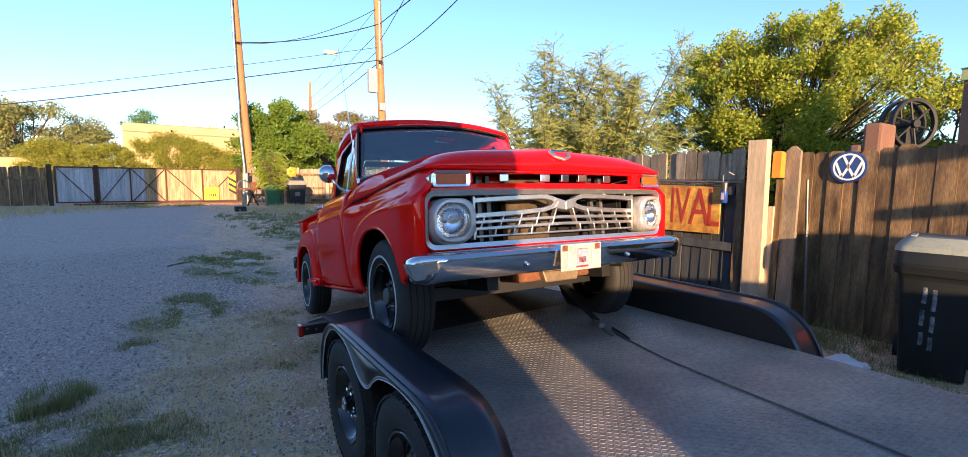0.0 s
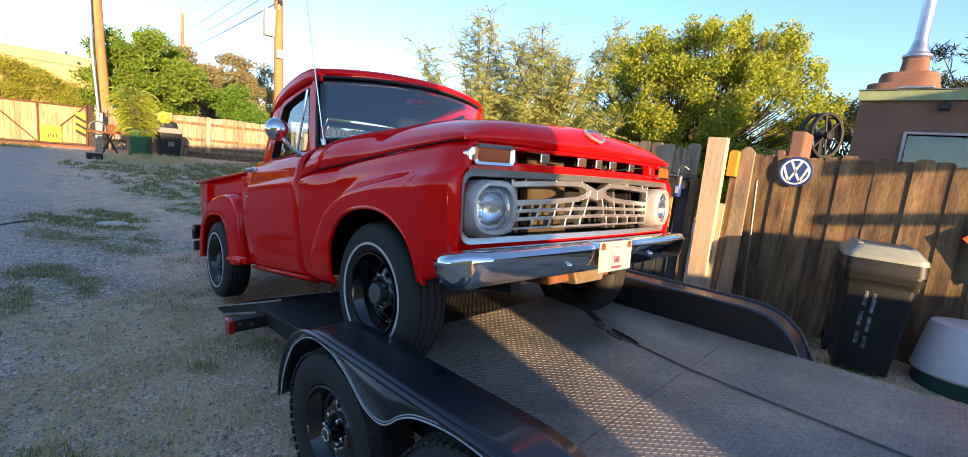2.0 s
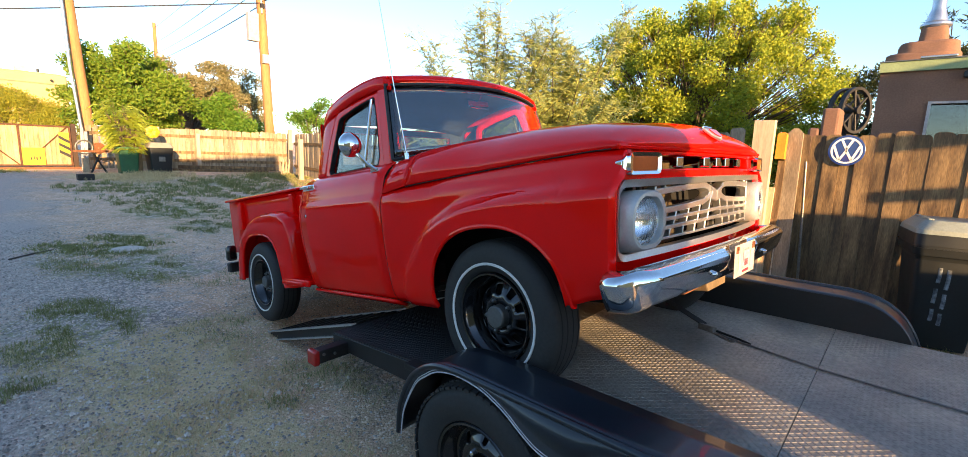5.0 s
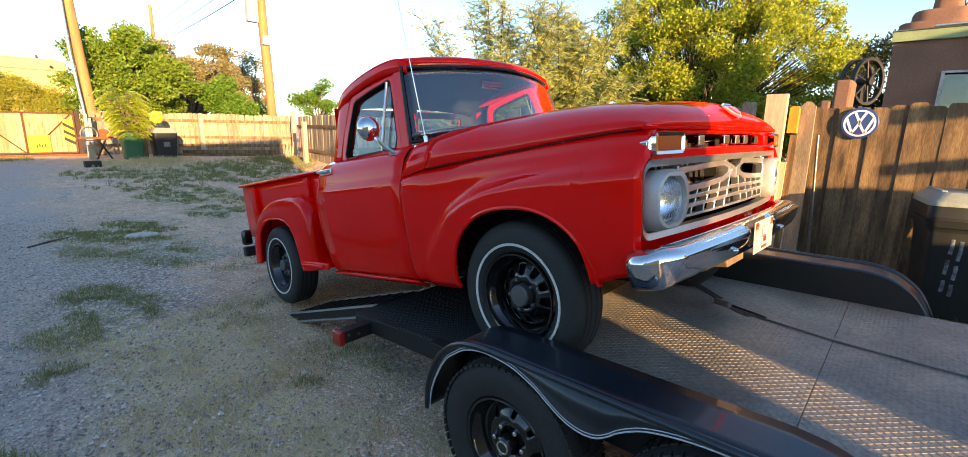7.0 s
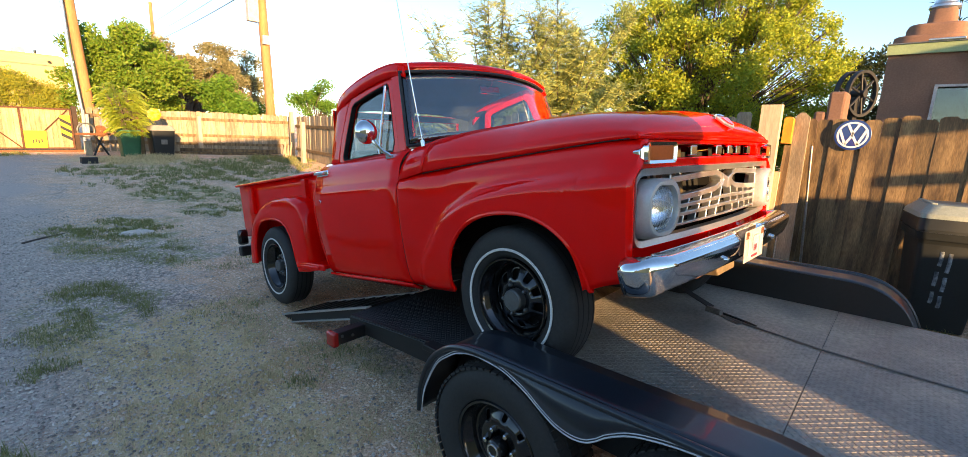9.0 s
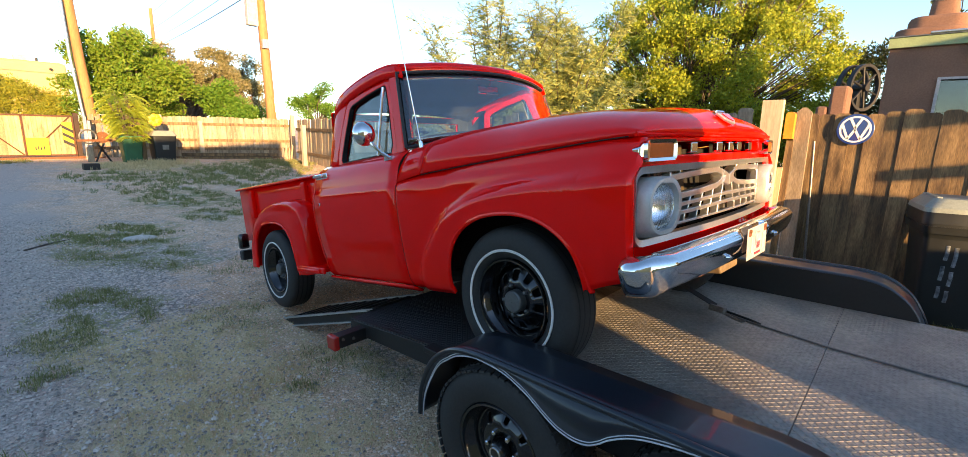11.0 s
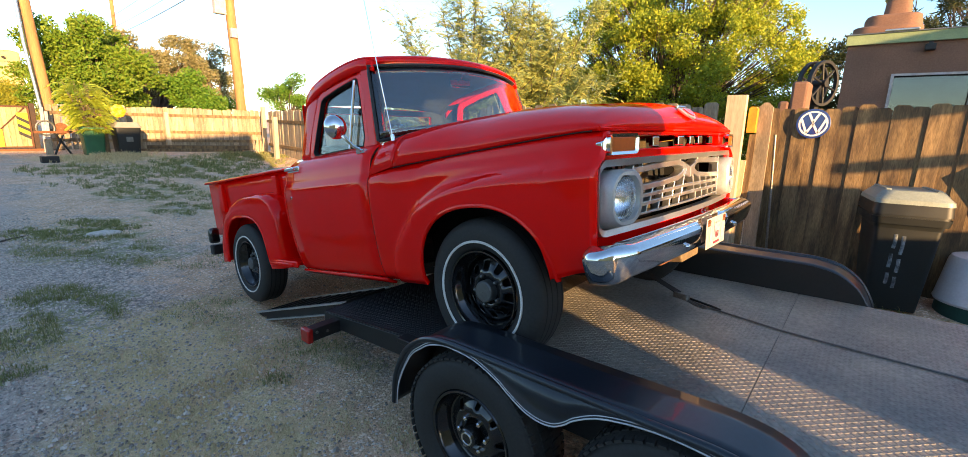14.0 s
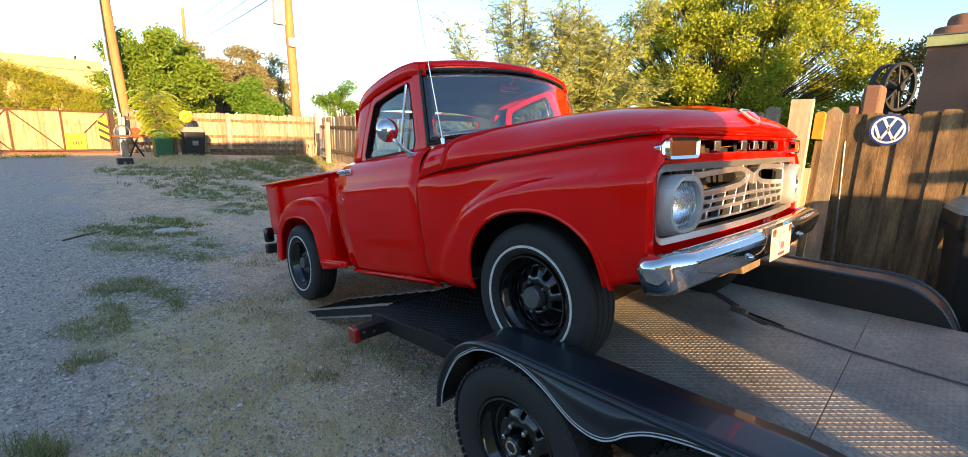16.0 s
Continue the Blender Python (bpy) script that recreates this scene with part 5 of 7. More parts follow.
gp = thing("gate_post", "wide pale raw wooden gate post board", "post")
plank("post_board", gp, (2.95, 0.425, 0.12), (2.91, 0.435, 1.935), 0.172, 0.09, WOOD_PALE)
lb = thing("leaning_board", "weathered board with pointed top leaning on the fence", "board")
plank("board", lb, (3.02, 0.165, 0.14), (3.09, 0.205, 1.87), 0.125, 0.04, WOOD_GREY, pointed=0.045)
sb = thing("thin_plank", "thin reddish plank propped between the posts", "board")
plank("plank", sb, (3.03, 0.285, 0.14), (3.02, 0.275, 1.56), 0.06, 0.03, WOOD)
sb2 = thing("thin_plank", "thin pale plank propped between the posts", "board")
plank("plank", sb2, (3.0, 0.335, 0.14), (2.99, 0.325, 1.30), 0.05, 0.03, WOOD_PALE)
ob_ = thing("orange_block", "small orange painted block fixed to the post", "block")
plank("block", ob_, (3.0, 0.292, 1.575), (3.0, 0.292, 1.825), 0.075, 0.085, material("orange_paint", (0.75, 0.27, 0.02), 0.5, var=0.2, scale=12), pointed=0.018)
pp = thing("metal_pipe", "thin pale metal pipe leaning on the fence", "pipe")
part("tube", Shape().tube([(3.10, 0.0, 0.14), (3.15, 0.10, 1.56)], 0.012, 10), STEEL, pp, smooth=True)

dg = thing("board_gate", "dark stained board gate in the fence", "gate")
for i in range(18):
    y = 0.67 + 0.118 * i
    plank("board", dg, (2.985 + 0.02 * math.sin(i * 2.1), y + 0.056, 0.14), (2.985 + 0.01 * math.sin(i), y + 0.056, 1.50), 0.112, 0.02, WOOD_BLUE)
for z in (0.86, 1.44):
    part("rail", Shape().box(2.955, 1.72, z, 0.035, 2.1, 0.085), WOOD_BLUE, dg)
part("top_pipe", Shape().tube([(2.96, 0.60, 1.525), (2.97, 2.8, 1.535)], 0.012, 8), STEEL, dg, smooth=True)
plank("end_post", dg, (2.965, 0.615, 0.14), (2.965, 0.615, 1.52), 0.075, 0.06, WOOD)

# painted sign on the gate
SIGN_YELLOW = material("faded_yellow_paint", (0.62, 0.36, 0.05), 0.6, var=0.4, scale=7, fine=40, col2=(0.36, 0.13, 0.02))
SIGN_RED = material("dark_red_paint", (0.36, 0.035, 0.015), 0.6, var=0.25)
bs = thing("painted_sign", "faded yellow board sign with red letters hung on the gate", "sign")
part("sign_board", Shape().prism([(0.80, 0.985), (0.80, 1.475), (2.35, 1.50), (2.35, 0.95)], "x", 2.915, 2.935), SIGN_YELLOW, bs)


def lettering(name, text, m, size, mat, parent, depth=0.0015, label=""):
    cu = bpy.data.curves.new(name, "FONT")
    cu.body, cu.size, cu.extrude, cu.align_x, cu.align_y = text, size, depth, "CENTER", "CENTER"
    cu.materials.append(mat)
    tmp = new(name, cu)
    dg_ = bpy.context.evaluated_depsgraph_get()
    me = bpy.data.meshes.new_from_object(tmp.evaluated_get(dg_))
    bpy.data.objects.remove(tmp)
    ob = new(name, me)
    ob.parent = parent
    ob.matrix_basis = m
    if label:
        ob["label"] = label
    return ob


# reads from +y to -y when seen from the yard
for ch, y, w in (("I", 1.36, 0.8), ("V", 1.235, 0.80), ("A", 1.03, 0.95), ("L", 0.87, 0.8)):
    lettering("letter", ch, Matrix.Translation((2.9125, y, 1.235)) @ Matrix(((0, 0, -1, 0), (-1, 0, 0, 0), (0, 1, 0, 0), (0, 0, 0, 1))) @ Matrix.Diagonal((w * 0.85, 1.25, 1, 1)), 0.46, SIGN_RED, bs)

hk = thing("hasp_and_can", "blue and white can on a bent metal hook on the gate", "can")
part("hook", Shape().tube([(2.93, 0.68, 1.60), (2.90, 0.72, 1.63), (2.89, 0.77, 1.60), (2.89, 0.77, 1.48)], 0.008, 8), STEEL, hk, smooth=True)
part("collar", Shape().lathe([(1.44, 0.022), (1.52, 0.026), (1.53, 0.018)], "z", (2.89, 0.745, 0), 16), STEEL, hk, smooth=True)
part("can_body", Shape().lathe([(1.315, 0.033), (1.32, 0.036), (1.435, 0.036), (1.44, 0.030)], "z", (2.89, 0.75, 0), 20), material("blue_can_paint", (0.03, 0.08, 0.35), 0.35, 0.3, var=0.1), hk, smooth=True)
part("white_band", Shape().box(2.853, 0.745, 1.385, 0.004, 0.03, 0.07), PLATE_WHITE, hk)

# round sign on the fence
RB = material("sign_blue_enamel", (0.012, 0.040, 0.20), 0.3, var=0.1, coat=0.5)
RW = material("sign_white_enamel", (0.78, 0.78, 0.78), 0.3, var=0.06, coat=0.5)
rs = thing("round_emblem_sign", "round blue and white enamel emblem sign on the fence", "sign", Matrix.Translation((3.218, -0.192, 1.675)) @ Matrix(((0, 0, -1, 0), (-1, 0, 0, 0), (0, 1, 0, 0), (0, 0, 0, 1))))
part("disc", Shape().lathe([(-0.006, 0.140), (0.004, 0.140), (0.006, 0.137), (0.006, 0.001)], "z", (0, 0, 0), 48), RB, rs)
part("white_ring", Shape().lathe([(0.006, 0.120), (0.008, 0.119), (0.008, 0.105), (0.006, 0.104)], "z", (0, 0, 0), 48), RW, rs)


def stroke(pts, w=0.020):
    sh = Shape()
    for (x0, y0), (x1, y1) in zip(pts, pts[1:]):
        L = math.hypot(x1 - x0, y1 - y0)
        sh.box(0, 0, 0, L + w * 0.35, w, 0.003, pose((x0 + x1) / 2, (y0 + y1) / 2, 0.0075, 0, 0, math.degrees(math.atan2(y1 - y0, x1 - x0))))
    return sh


part("upper_chevron", stroke([(-0.042, 0.098), (0.0, 0.012), (0.042, 0.098)]), RW, rs)
part("lower_zigzag", stroke([(-0.098, 0.040), (-0.046, -0.088), (0.0, -0.002), (0.046, -0.088), (0.098, 0.040)]), RW, rs)

# ---- wheeled bin, tub, road sign ----
BIN = material("dark_green_plastic", (0.007, 0.010, 0.011), 0.5, var=0.3, scale=5)
BIN_LID = material("faded_bin_lid", (0.25, 0.28, 0.24), 0.45, var=0.2, scale=5)
CHALK = material("smeared_white_paint", (0.22, 0.25, 0.27), 0.8, var=0.7, scale=22, fine=50, col2=(0.05, 0.06, 0.07))
binm = pose(2.85, -0.955, 0.15, 0, 0, -78) @ Matrix.Diagonal((0.81, 0.80, 0.97, 1))
wb = thing("wheeled_bin", "dark plastic wheeled rubbish bin with faded lid by the fence", "bin", binm)


def tapered(sh, w0, d0, z0, w1, d1, z1, r=0.05):
    a, b = rounded(0, 0, w0, d0, r), rounded(0, 0, w1, d1, r)
    n = len(a)
    sh.add([(x, y, z0) for x, y in a] + [(x, y, z1) for x, y in b], [tuple(range(n))[::-1], tuple(range(n, 2 * n))] + [(i, (i + 1) % n, n + (i + 1) % n, n + i) for i in range(n)])
    return sh


body = tapered(Shape(), 0.44, 0.48, 0.0, 0.54, 0.60, 0.72)
tapered(body, 0.54, 0.60, 0.72, 0.58, 0.65, 0.80)
part("body", body, BIN, wb, smooth=40)
part("rim", tapered(tapered(tapered(Shape(), 0.61, 0.69, 0.76, 0.635, 0.715, 0.82, 0.08), 0.61, 0.69, 0.82, 0.61, 0.69, 0.84, 0.08), 0.635, 0.715, 0.84, 0.62, 0.70, 0.93, 0.08), BIN, wb, smooth=40)
lid = part("lid", tapered(tapered(Shape(), 0.635, 0.715, 0.93, 0.62, 0.70, 0.965, 0.09), 0.62, 0.70, 0.965, 0.48, 0.56, 1.035, 0.10), BIN_LID, wb, "faded grey-green lid", smooth=40)
for x in (-0.20, 0.20):
    part("lid_rib", Shape().box(x, 0.02, 1.035, 0.045, 0.48, 0.022), BIN_LID, lid, bevel=0.006)
part("handle_bar", Shape().tube([(-0.26, 0.37, 0.95), (0.26, 0.37, 0.95)], 0.016, 10), BIN, wb, smooth=True)
for x in (-0.26, 0.26):
    part("bin_wheel", Shape().lathe([(-0.025, 0.10), (0.025, 0.10)], "x", (x, 0.26, 0.09), 24), RUBBER, wb, smooth=40)
# worn white paint bars on the bin's front
def smear(pts, r=0.011):
    sh = Shape()
    out = []
    for x, z in pts:
        yb = -(0.24 + 0.06 * z / 0.72) - 0.001
        out.append((x, yb, z))
    sh.tube(out, r, 6)
    for k, (x, y, z) in enumerate(sh.v):
        yb = -(0.24 + 0.06 * z / 0.72)
        sh.v[k] = (x, yb + (y - yb) * 0.25 - 0.001, z)
    part("painted_mark", sh, CHALK, wb, "smeared white paint mark", smooth=True)


for bx, z0, z1 in ((-0.085, 0.55, 0.67), (-0.02, 0.50, 0.66), (-0.09, 0.38, 0.50), (-0.02, 0.34, 0.46), (-0.085, 0.23, 0.33), (-0.02, 0.20, 0.30)):
    smear([(bx, z0), (bx + 0.004, (z0 + z1) / 2), (bx, z1)], 0.016)

TUB = material("white_plastic", (0.62, 0.64, 0.66), 0.4, var=0.1, scale=5)
tb = thing("upturned_tub", "upturned white plastic tub on a green base", "tub", pose(3.0, -1.56, 0.12))
part("shell", Shape().lathe([(0.13, 0.290), (0.15, 0.300), (0.17, 0.293), (0.48, 0.250), (0.515, 0.235), (0.525, 0.20), (0.525, 0.001)], "z", (0, 0, 0), 40), TUB, tb, smooth=40)
part("base", Shape().lathe([(0.0, 0.27), (0.02, 0.28), (0.13, 0.275), (0.13, 0.001)], "z", (0, 0, 0), 32), material("teal_plastic", (0.012, 0.075, 0.06), 0.5, var=0.2), tb, smooth=40)

ORANGE = material("orange_sign_sheet", (0.80, 0.10, 0.012), 0.45, var=0.12, scale=5)
rd = thing("road_sign", "orange diamond road sign with black border on the fence", "sign", pose(3.19, -1.72, 1.27, 0, 4, 0))
D = 0.33
part("sign_plate", Shape().prism([(0, D), (D, 0), (0, -D), (-D, 0)], "x", -0.004, 0.0), ORANGE, rd)
for k, ((y0, z0), (y1, z1)) in enumerate(zip([(0, 1), (1, 0), (0, -1), (-1, 0)], [(1, 0), (0, -1), (-1, 0), (0, 1)])):
    q = D * 0.86
    L = q * math.sqrt(2)
    e = part("border_bar", Shape().box(0, 0, 0, 0.003, L, 0.016), BLACK, rd)
    e.matrix_basis = pose(-0.005, (y0 + y1) / 2 * q, (z0 + z1) / 2 * q, 45 if (y1 - y0) * (z1 - z0) > 0 else -45, 0, 0)

rag = thing("white_rag", "crumpled white plastic bag in the grass", "bag", pose(2.50, -0.55, 0.13))
part("sheet", Shape().grid(lambda u, v: ((u - 0.5) * 0.22, (v - 0.5) * 0.30, 0.05 + 0.05 * noise.noise((u * 5, v * 5, 2.0)) - 0.10 * ((u - 0.5) ** 2 + (v - 0.5) ** 2) * 2), 12, 12), TUB, rag, smooth=40, solid=0.003)

# ---- adobe house behind the fence ----
GREEN_TRIM = material("pale_green_fascia", (0.27, 0.34, 0.17), 0.7, var=0.15)
hs = thing("adobe_house", "brown adobe house with green fascia and chimney", "house")
hx = 6.5
wall_ = Shape()
for y0, y1, z0, z1 in ((-0.15, -0.70, 0.0, 2.83), (-0.70, -1.55, 0.0, 1.80), (-0.70, -1.55, 2.42, 2.83), (-1.55, -9.0, 0.0, 2.83)):
    wall_.box(hx + 0.15, (y0 + y1) / 2, (z0 + z1) / 2, 0.3, abs(y1 - y0), z1 - z0)
wall_.box(hx + 3.15, -0.30, 1.415, 5.7, 0.3, 2.83)
part("wall", wall_, ADOBE, hs)
part("roof", Shape().box(hx + 3.0, -4.6, 2.86, 6.1, 8.9, 0.06), ADOBE, hs)
part("fascia", Shape().box(hx - 0.02, -4.59, 2.895, 0.07, 8.92, 0.135), GREEN_TRIM, hs, "pale green fascia board")
part("drip_edge", Shape().box(hx - 0.03, -4.59, 2.968, 0.09, 8.94, 0.012), STEEL, hs)
win = part("window", Shape().box(hx + 0.10, -1.125, 2.11, 0.03, 0.85, 0.62), GLASS, hs, "reflective window pane")
for y in (-0.715, -1.535):
    part("window_frame", Shape().box(hx - 0.005, y, 2.11, 0.05, 0.035, 0.62), PLATE_WHITE, win)
part("window_frame", Shape().box(hx - 0.005, -1.125, 2.405, 0.05, 0.785, 0.03), PLATE_WHITE, win)
# near-black sheet stands in for the unlit room
part("room_behind", Shape().box(hx + 0.28, -1.125, 2.11, 0.02, 1.0, 0.8), DARK, win)


def worn_block(sh, cx, cy, z0, z1, wx, wy, lean, seed):
    """A hand-plastered block with rounded, uneven sides."""
    def fn(u, v):
        a = u * 2 * math.pi
        ca, sa = math.cos(a), math.sin(a)
        k = (abs(ca) ** 5 + abs(sa) ** 5) ** -0.2
        f = 1 - lean * v - 0.10 * smoothstep(0.86, 1.0, v) + 0.04 * noise.noise((ca * 1.5 + seed, sa * 1.5, v * 2))
        return (cx + ca * k * wx / 2 * f, cy + sa * k * wy / 2 * f, z0 + (z1 - z0) * v)
    sh.grid(fn, 28, 8)
    top = len(sh.v)
    sh.v.append((cx, cy, z1 + 0.01))
    ring0 = top - 29
    sh.f += [(ring0 + i, ring0 + i + 1, top) for i in range(28)]


ch = Shape()
worn_block(ch, hx + 0.40, -0.55, 2.95, 3.10, 0.62, 0.80, 0.02, 1.0)
worn_block(ch, hx + 0.40, -0.60, 3.08, 3.25, 0.56, 0.66, 0.08, 4.0)
worn_block(ch, hx + 0.40, -0.63, 3.22, 3.46, 0.34, 0.32, 0.14, 7.0)
chim = part("chimney", ch, ADOBE, hs, smooth=60)
GALV = material("galvanised_steel", (0.55, 0.56, 0.57), 0.3, 0.9, var=0.15, scale=8)
part("flue_pipe", Shape().lathe([(3.44, 0.15), (3.47, 0.17), (3.50, 0.165), (3.53, 0.12), (3.64, 0.092), (3.70, 0.075), (4.9, 0.075), (4.95, 0.11), (5.05, 0.02)], "z", (hx + 0.40, -0.63, 0), 24), GALV, chim, "galvanised flue pipe", smooth=40)
part("metal_flashing", Shape().box(hx + 0.05, -0.72, 2.99, 0.30, 0.36, 0.03), GALV, chim, "grey metal flashing", bevel=0.01)
fl_ = part("flood_light", Shape().box(hx - 0.08, -1.04, 2.74, 0.12, 0.11, 0.08).box(hx - 0.03, -1.04, 2.79, 0.10, 0.05, 0.05), BLACK, hs, bevel=0.01)

# pier and spoked wheel over the fence
pr = thing("stucco_pier", "low brown stucco pier behind the fence", "pier")
part("block", Shape().box(4.87, 0.135, 1.10, 0.42, 0.175, 2.20), ADOBE, pr, bevel=0.03)
part("low_step", Shape().box(4.87, 0.285, 0.985, 0.42, 0.12, 1.97), ADOBE, pr, bevel=0.03)
mw = thing("spoked_wheel", "old black spoked iron wheel on a stand behind the fence", "wheel", pose(5.3, -0.03, 2.22, 0, 0, 63))
WR = 0.285
for off, name in ((0.0, "rim"), (0.13, "second_rim")):
    part(name, Shape().lathe([(off + 0.022, WR - 0.035), (off + 0.026, WR), (off - 0.026, WR), (off - 0.022, WR - 0.035)], "x", (0, 0, 0), 44, closed=True), BLACK, mw, smooth=40)
    for k in range(6):
        part("spoke", Shape().tube([(off, 0, 0), (off, (WR - 0.02) * math.cos(k * 1.047 + 0.3), (WR - 0.02) * math.sin(k * 1.047 + 0.3))], 0.012, 8), BLACK, mw)
for k in range(3):
    part("rim_tie", Shape().tube([(0.0, (WR - 0.02) * math.cos(k * 2.094), (WR - 0.02) * math.sin(k * 2.094)), (0.13, (WR - 0.02) * math.cos(k * 2.094), (WR - 0.02) * math.sin(k * 2.094))], 0.010, 6), BLACK, mw)
part("hub", Shape().lathe([(-0.05, 0.001), (-0.05, 0.045), (0.20, 0.045), (0.20, 0.001)], "x", (0, 0, 0), 16), BLACK, mw, smooth=40)
part("axle_arm", Shape().tube([(0.06, 0.0, 0.0), (0.28, -0.22, 0.06), (0.30, -0.34, 0.10)], 0.035, 8), BLACK, mw)
part("stand", Shape().box(0.065, 0, -1.13, 0.07, 0.08, 2.18), BLACK, mw)

YARD_THINGS = set(scene.objects)

# ---- gate across the drive ----
GATE_WOOD = material("sun_bleached_gate_boards", (0.52, 0.375, 0.20), 0.85, var=0.4, scale=3, fine=26, bump=0.4, col2=(0.32, 0.215, 0.11), stretch=(5, 5, 0.8), obj_rand=0.28, knots=0.7)
GATE_WHITE = material("whitewashed_boards", (0.46, 0.47, 0.48), 0.85, var=0.3, scale=3, fine=26, bump=0.4, stretch=(5, 5, 0.5), obj_rand=0.12)
YELLOW = material("yellow_paint", (0.72, 0.47, 0.02), 0.6, var=0.15, scale=6)
DARK_POST = material("dark_weathered_post", (0.060, 0.034, 0.022), 0.8, 0.1, var=0.4, scale=8, fine=60, bump=0.3)
GATE_FRAME = material("brown_rusty_frame", (0.135, 0.058, 0.028), 0.8, 0.2, var=0.4, scale=14, fine=80, bump=0.3)
GY, GZ0, GZ1 = 18.95, 0.56, 1.76
XS = [-4.73, -3.68, -2.74, -1.70, -0.55, 0.60]


def gate_leaf(label, x0, x1, white, panels):
    g = thing("drive_gate", label, "gate", group="drive gates")
    n = int((x1 - x0) / 0.115)
    for i in range(n):
        x = x0 + (i + 0.5) * (x1 - x0) / n
        plank("board", g, (x, GY, GZ0), (x, GY, GZ1 - 0.02 + 0.015 * math.sin(i * 7.3)), (x1 - x0) / n - 0.006, 0.02, GATE_WHITE if x < white else GATE_WOOD, normal=(0, -1, 0))
    part("frame_rail", Shape().box((x0 + x1) / 2, GY - 0.035, GZ1, x1 - x0, 0.04, 0.045), GATE_FRAME, g)
    part("frame_rail", Shape().box((x0 + x1) / 2, GY - 0.035, GZ0 + 0.02, x1 - x0, 0.04, 0.045), GATE_FRAME, g)
    for x in panels:
        part("frame_upright", Shape().box(x, GY - 0.035, (GZ0 + GZ1) / 2, 0.045, 0.04, GZ1 - GZ0), GATE_FRAME, g)
    return g


def brace(g, a, b):
    part("diagonal_brace", Shape().tube([(a, GY - 0.045, GZ1 - 0.03), (b, GY - 0.045, GZ0 + 0.03)], 0.016, 6), GATE_FRAME, g)


g1 = gate_leaf("short whitewashed board gate leaf with rusty frame", XS[0], XS[1] - 0.06, 9, (XS[0], XS[1] - 0.06))
brace(g1, XS[0] + 0.05, XS[1] - 0.1)
g2 = gate_leaf("long board sliding gate with rusty frame and diagonal braces", XS[1] + 0.06, XS[5], -2.3, (XS[1] + 0.06, XS[2], XS[3], XS[4], XS[5]))
brace(g2, XS[2] - 0.04, XS[1] + 0.1)
brace(g2, XS[2] + 0.04, XS[3] - 0.04)
brace(g2, XS[3] - 0.04, XS[2] + 0.04)
brace(g2, XS[3] + 0.04, XS[4] - 0.04)
brace(g2, XS[5] - 0.08, XS[4] + 0.04)
for x, h in ((-4.88, 1.84), (-3.68, 1.84), (0.70, 1.86)):
    ps = thing("gate_post", "dark rusty steel gate post", "post", group="gate posts")
    part("post", Shape().box(x, GY + 0.02, h / 2 + 0.15, 0.12, 0.12, h - 0.3), DARK_POST, ps, bevel=0.006)
part("ground_track", Shape().box(-1.5, GY - 0.06, 0.50, 5.6, 0.08, 0.06), RUST, g2)
ys = thing("yellow_notice", "yellow notice board fixed to the gate", "sign")
part("board", Shape().box(-0.27, GY - 0.062, 0.85, 0.50, 0.012, 0.50), YELLOW, ys)
for x, z, w in ((-0.33, 0.78, 0.03), (-0.27, 0.80, 0.03), (-0.21, 0.78, 0.03), (-0.14, 0.80, 0.03)):
    part("text_bar", Shape().box(x, GY - 0.07, z, w, 0.004, 0.10), BLACK, ys)
hz = thing("hazard_marker", "yellow and black striped hazard marker on the gate", "sign")
part("plate", Shape().box(0.45, GY - 0.062, 1.27, 0.25, 0.012, 0.62), YELLOW, hz)
for k in range(3):
    st_ = Shape().add([(0.325, GY - 0.070, 1.40 - 0.22 * k), (0.575, GY - 0.070, 1.24 - 0.22 * k), (0.575, GY - 0.070, 1.34 - 0.22 * k), (0.325, GY - 0.070, 1.50 - 0.22 * k)], [(0, 1, 2, 3)])
    part("black_stripe", st_, BLACK, hz, solid=0.003)

# ---- poles and wires ----
p1_ = thing("utility_pole", "tall brown wooden utility pole by the gate", "utility pole", group="utility poles")
part("pole", Shape().tube([(1.27, 19.5, 0.3), (1.06, 19.5, 4.0), (0.90, 19.5, 7.5), (0.72, 19.5, 11.5)], 0.165, 16, 0.12), POLE_WOOD, p1_, smooth=40)
part("bracket", Shape().tube([(0.86, 19.45, 8.6), (0.50, 19.3, 8.75), (0.45, 19.3, 8.7)], 0.03, 8), STEEL, p1_)
part("lamp", Shape().lathe([(-0.09, 0.05), (0.0, 0.10), (0.09, 0.05)], "z", (0.42, 19.3, 8.68), 14), STEEL, p1_, smooth=True)
sl = thing("service_mast", "thin pale metal mast beside the utility pole", "mast")
part("tube", Shape().tube([(1.04, 19.2, 0.4), (0.82, 19.22, 3.6), (0.72, 19.22, 8.6)], 0.045, 10), GALV, sl, smooth=True)
p2_ = thing("utility_pole", "tall golden wooden utility pole behind the fence with white boxes", "utility pole", group="utility poles")
P2 = (5.78, 16.75)
part("pole", Shape().tube([(P2[0] + 0.15, P2[1], 0.3), (P2[0], P2[1], 4.4), (P2[0] - 0.13, P2[1], 8.2), (P2[0] - 0.26, P2[1], 12.0)], 0.17, 16, 0.13), POLE_WOOD, p2_, smooth=40)
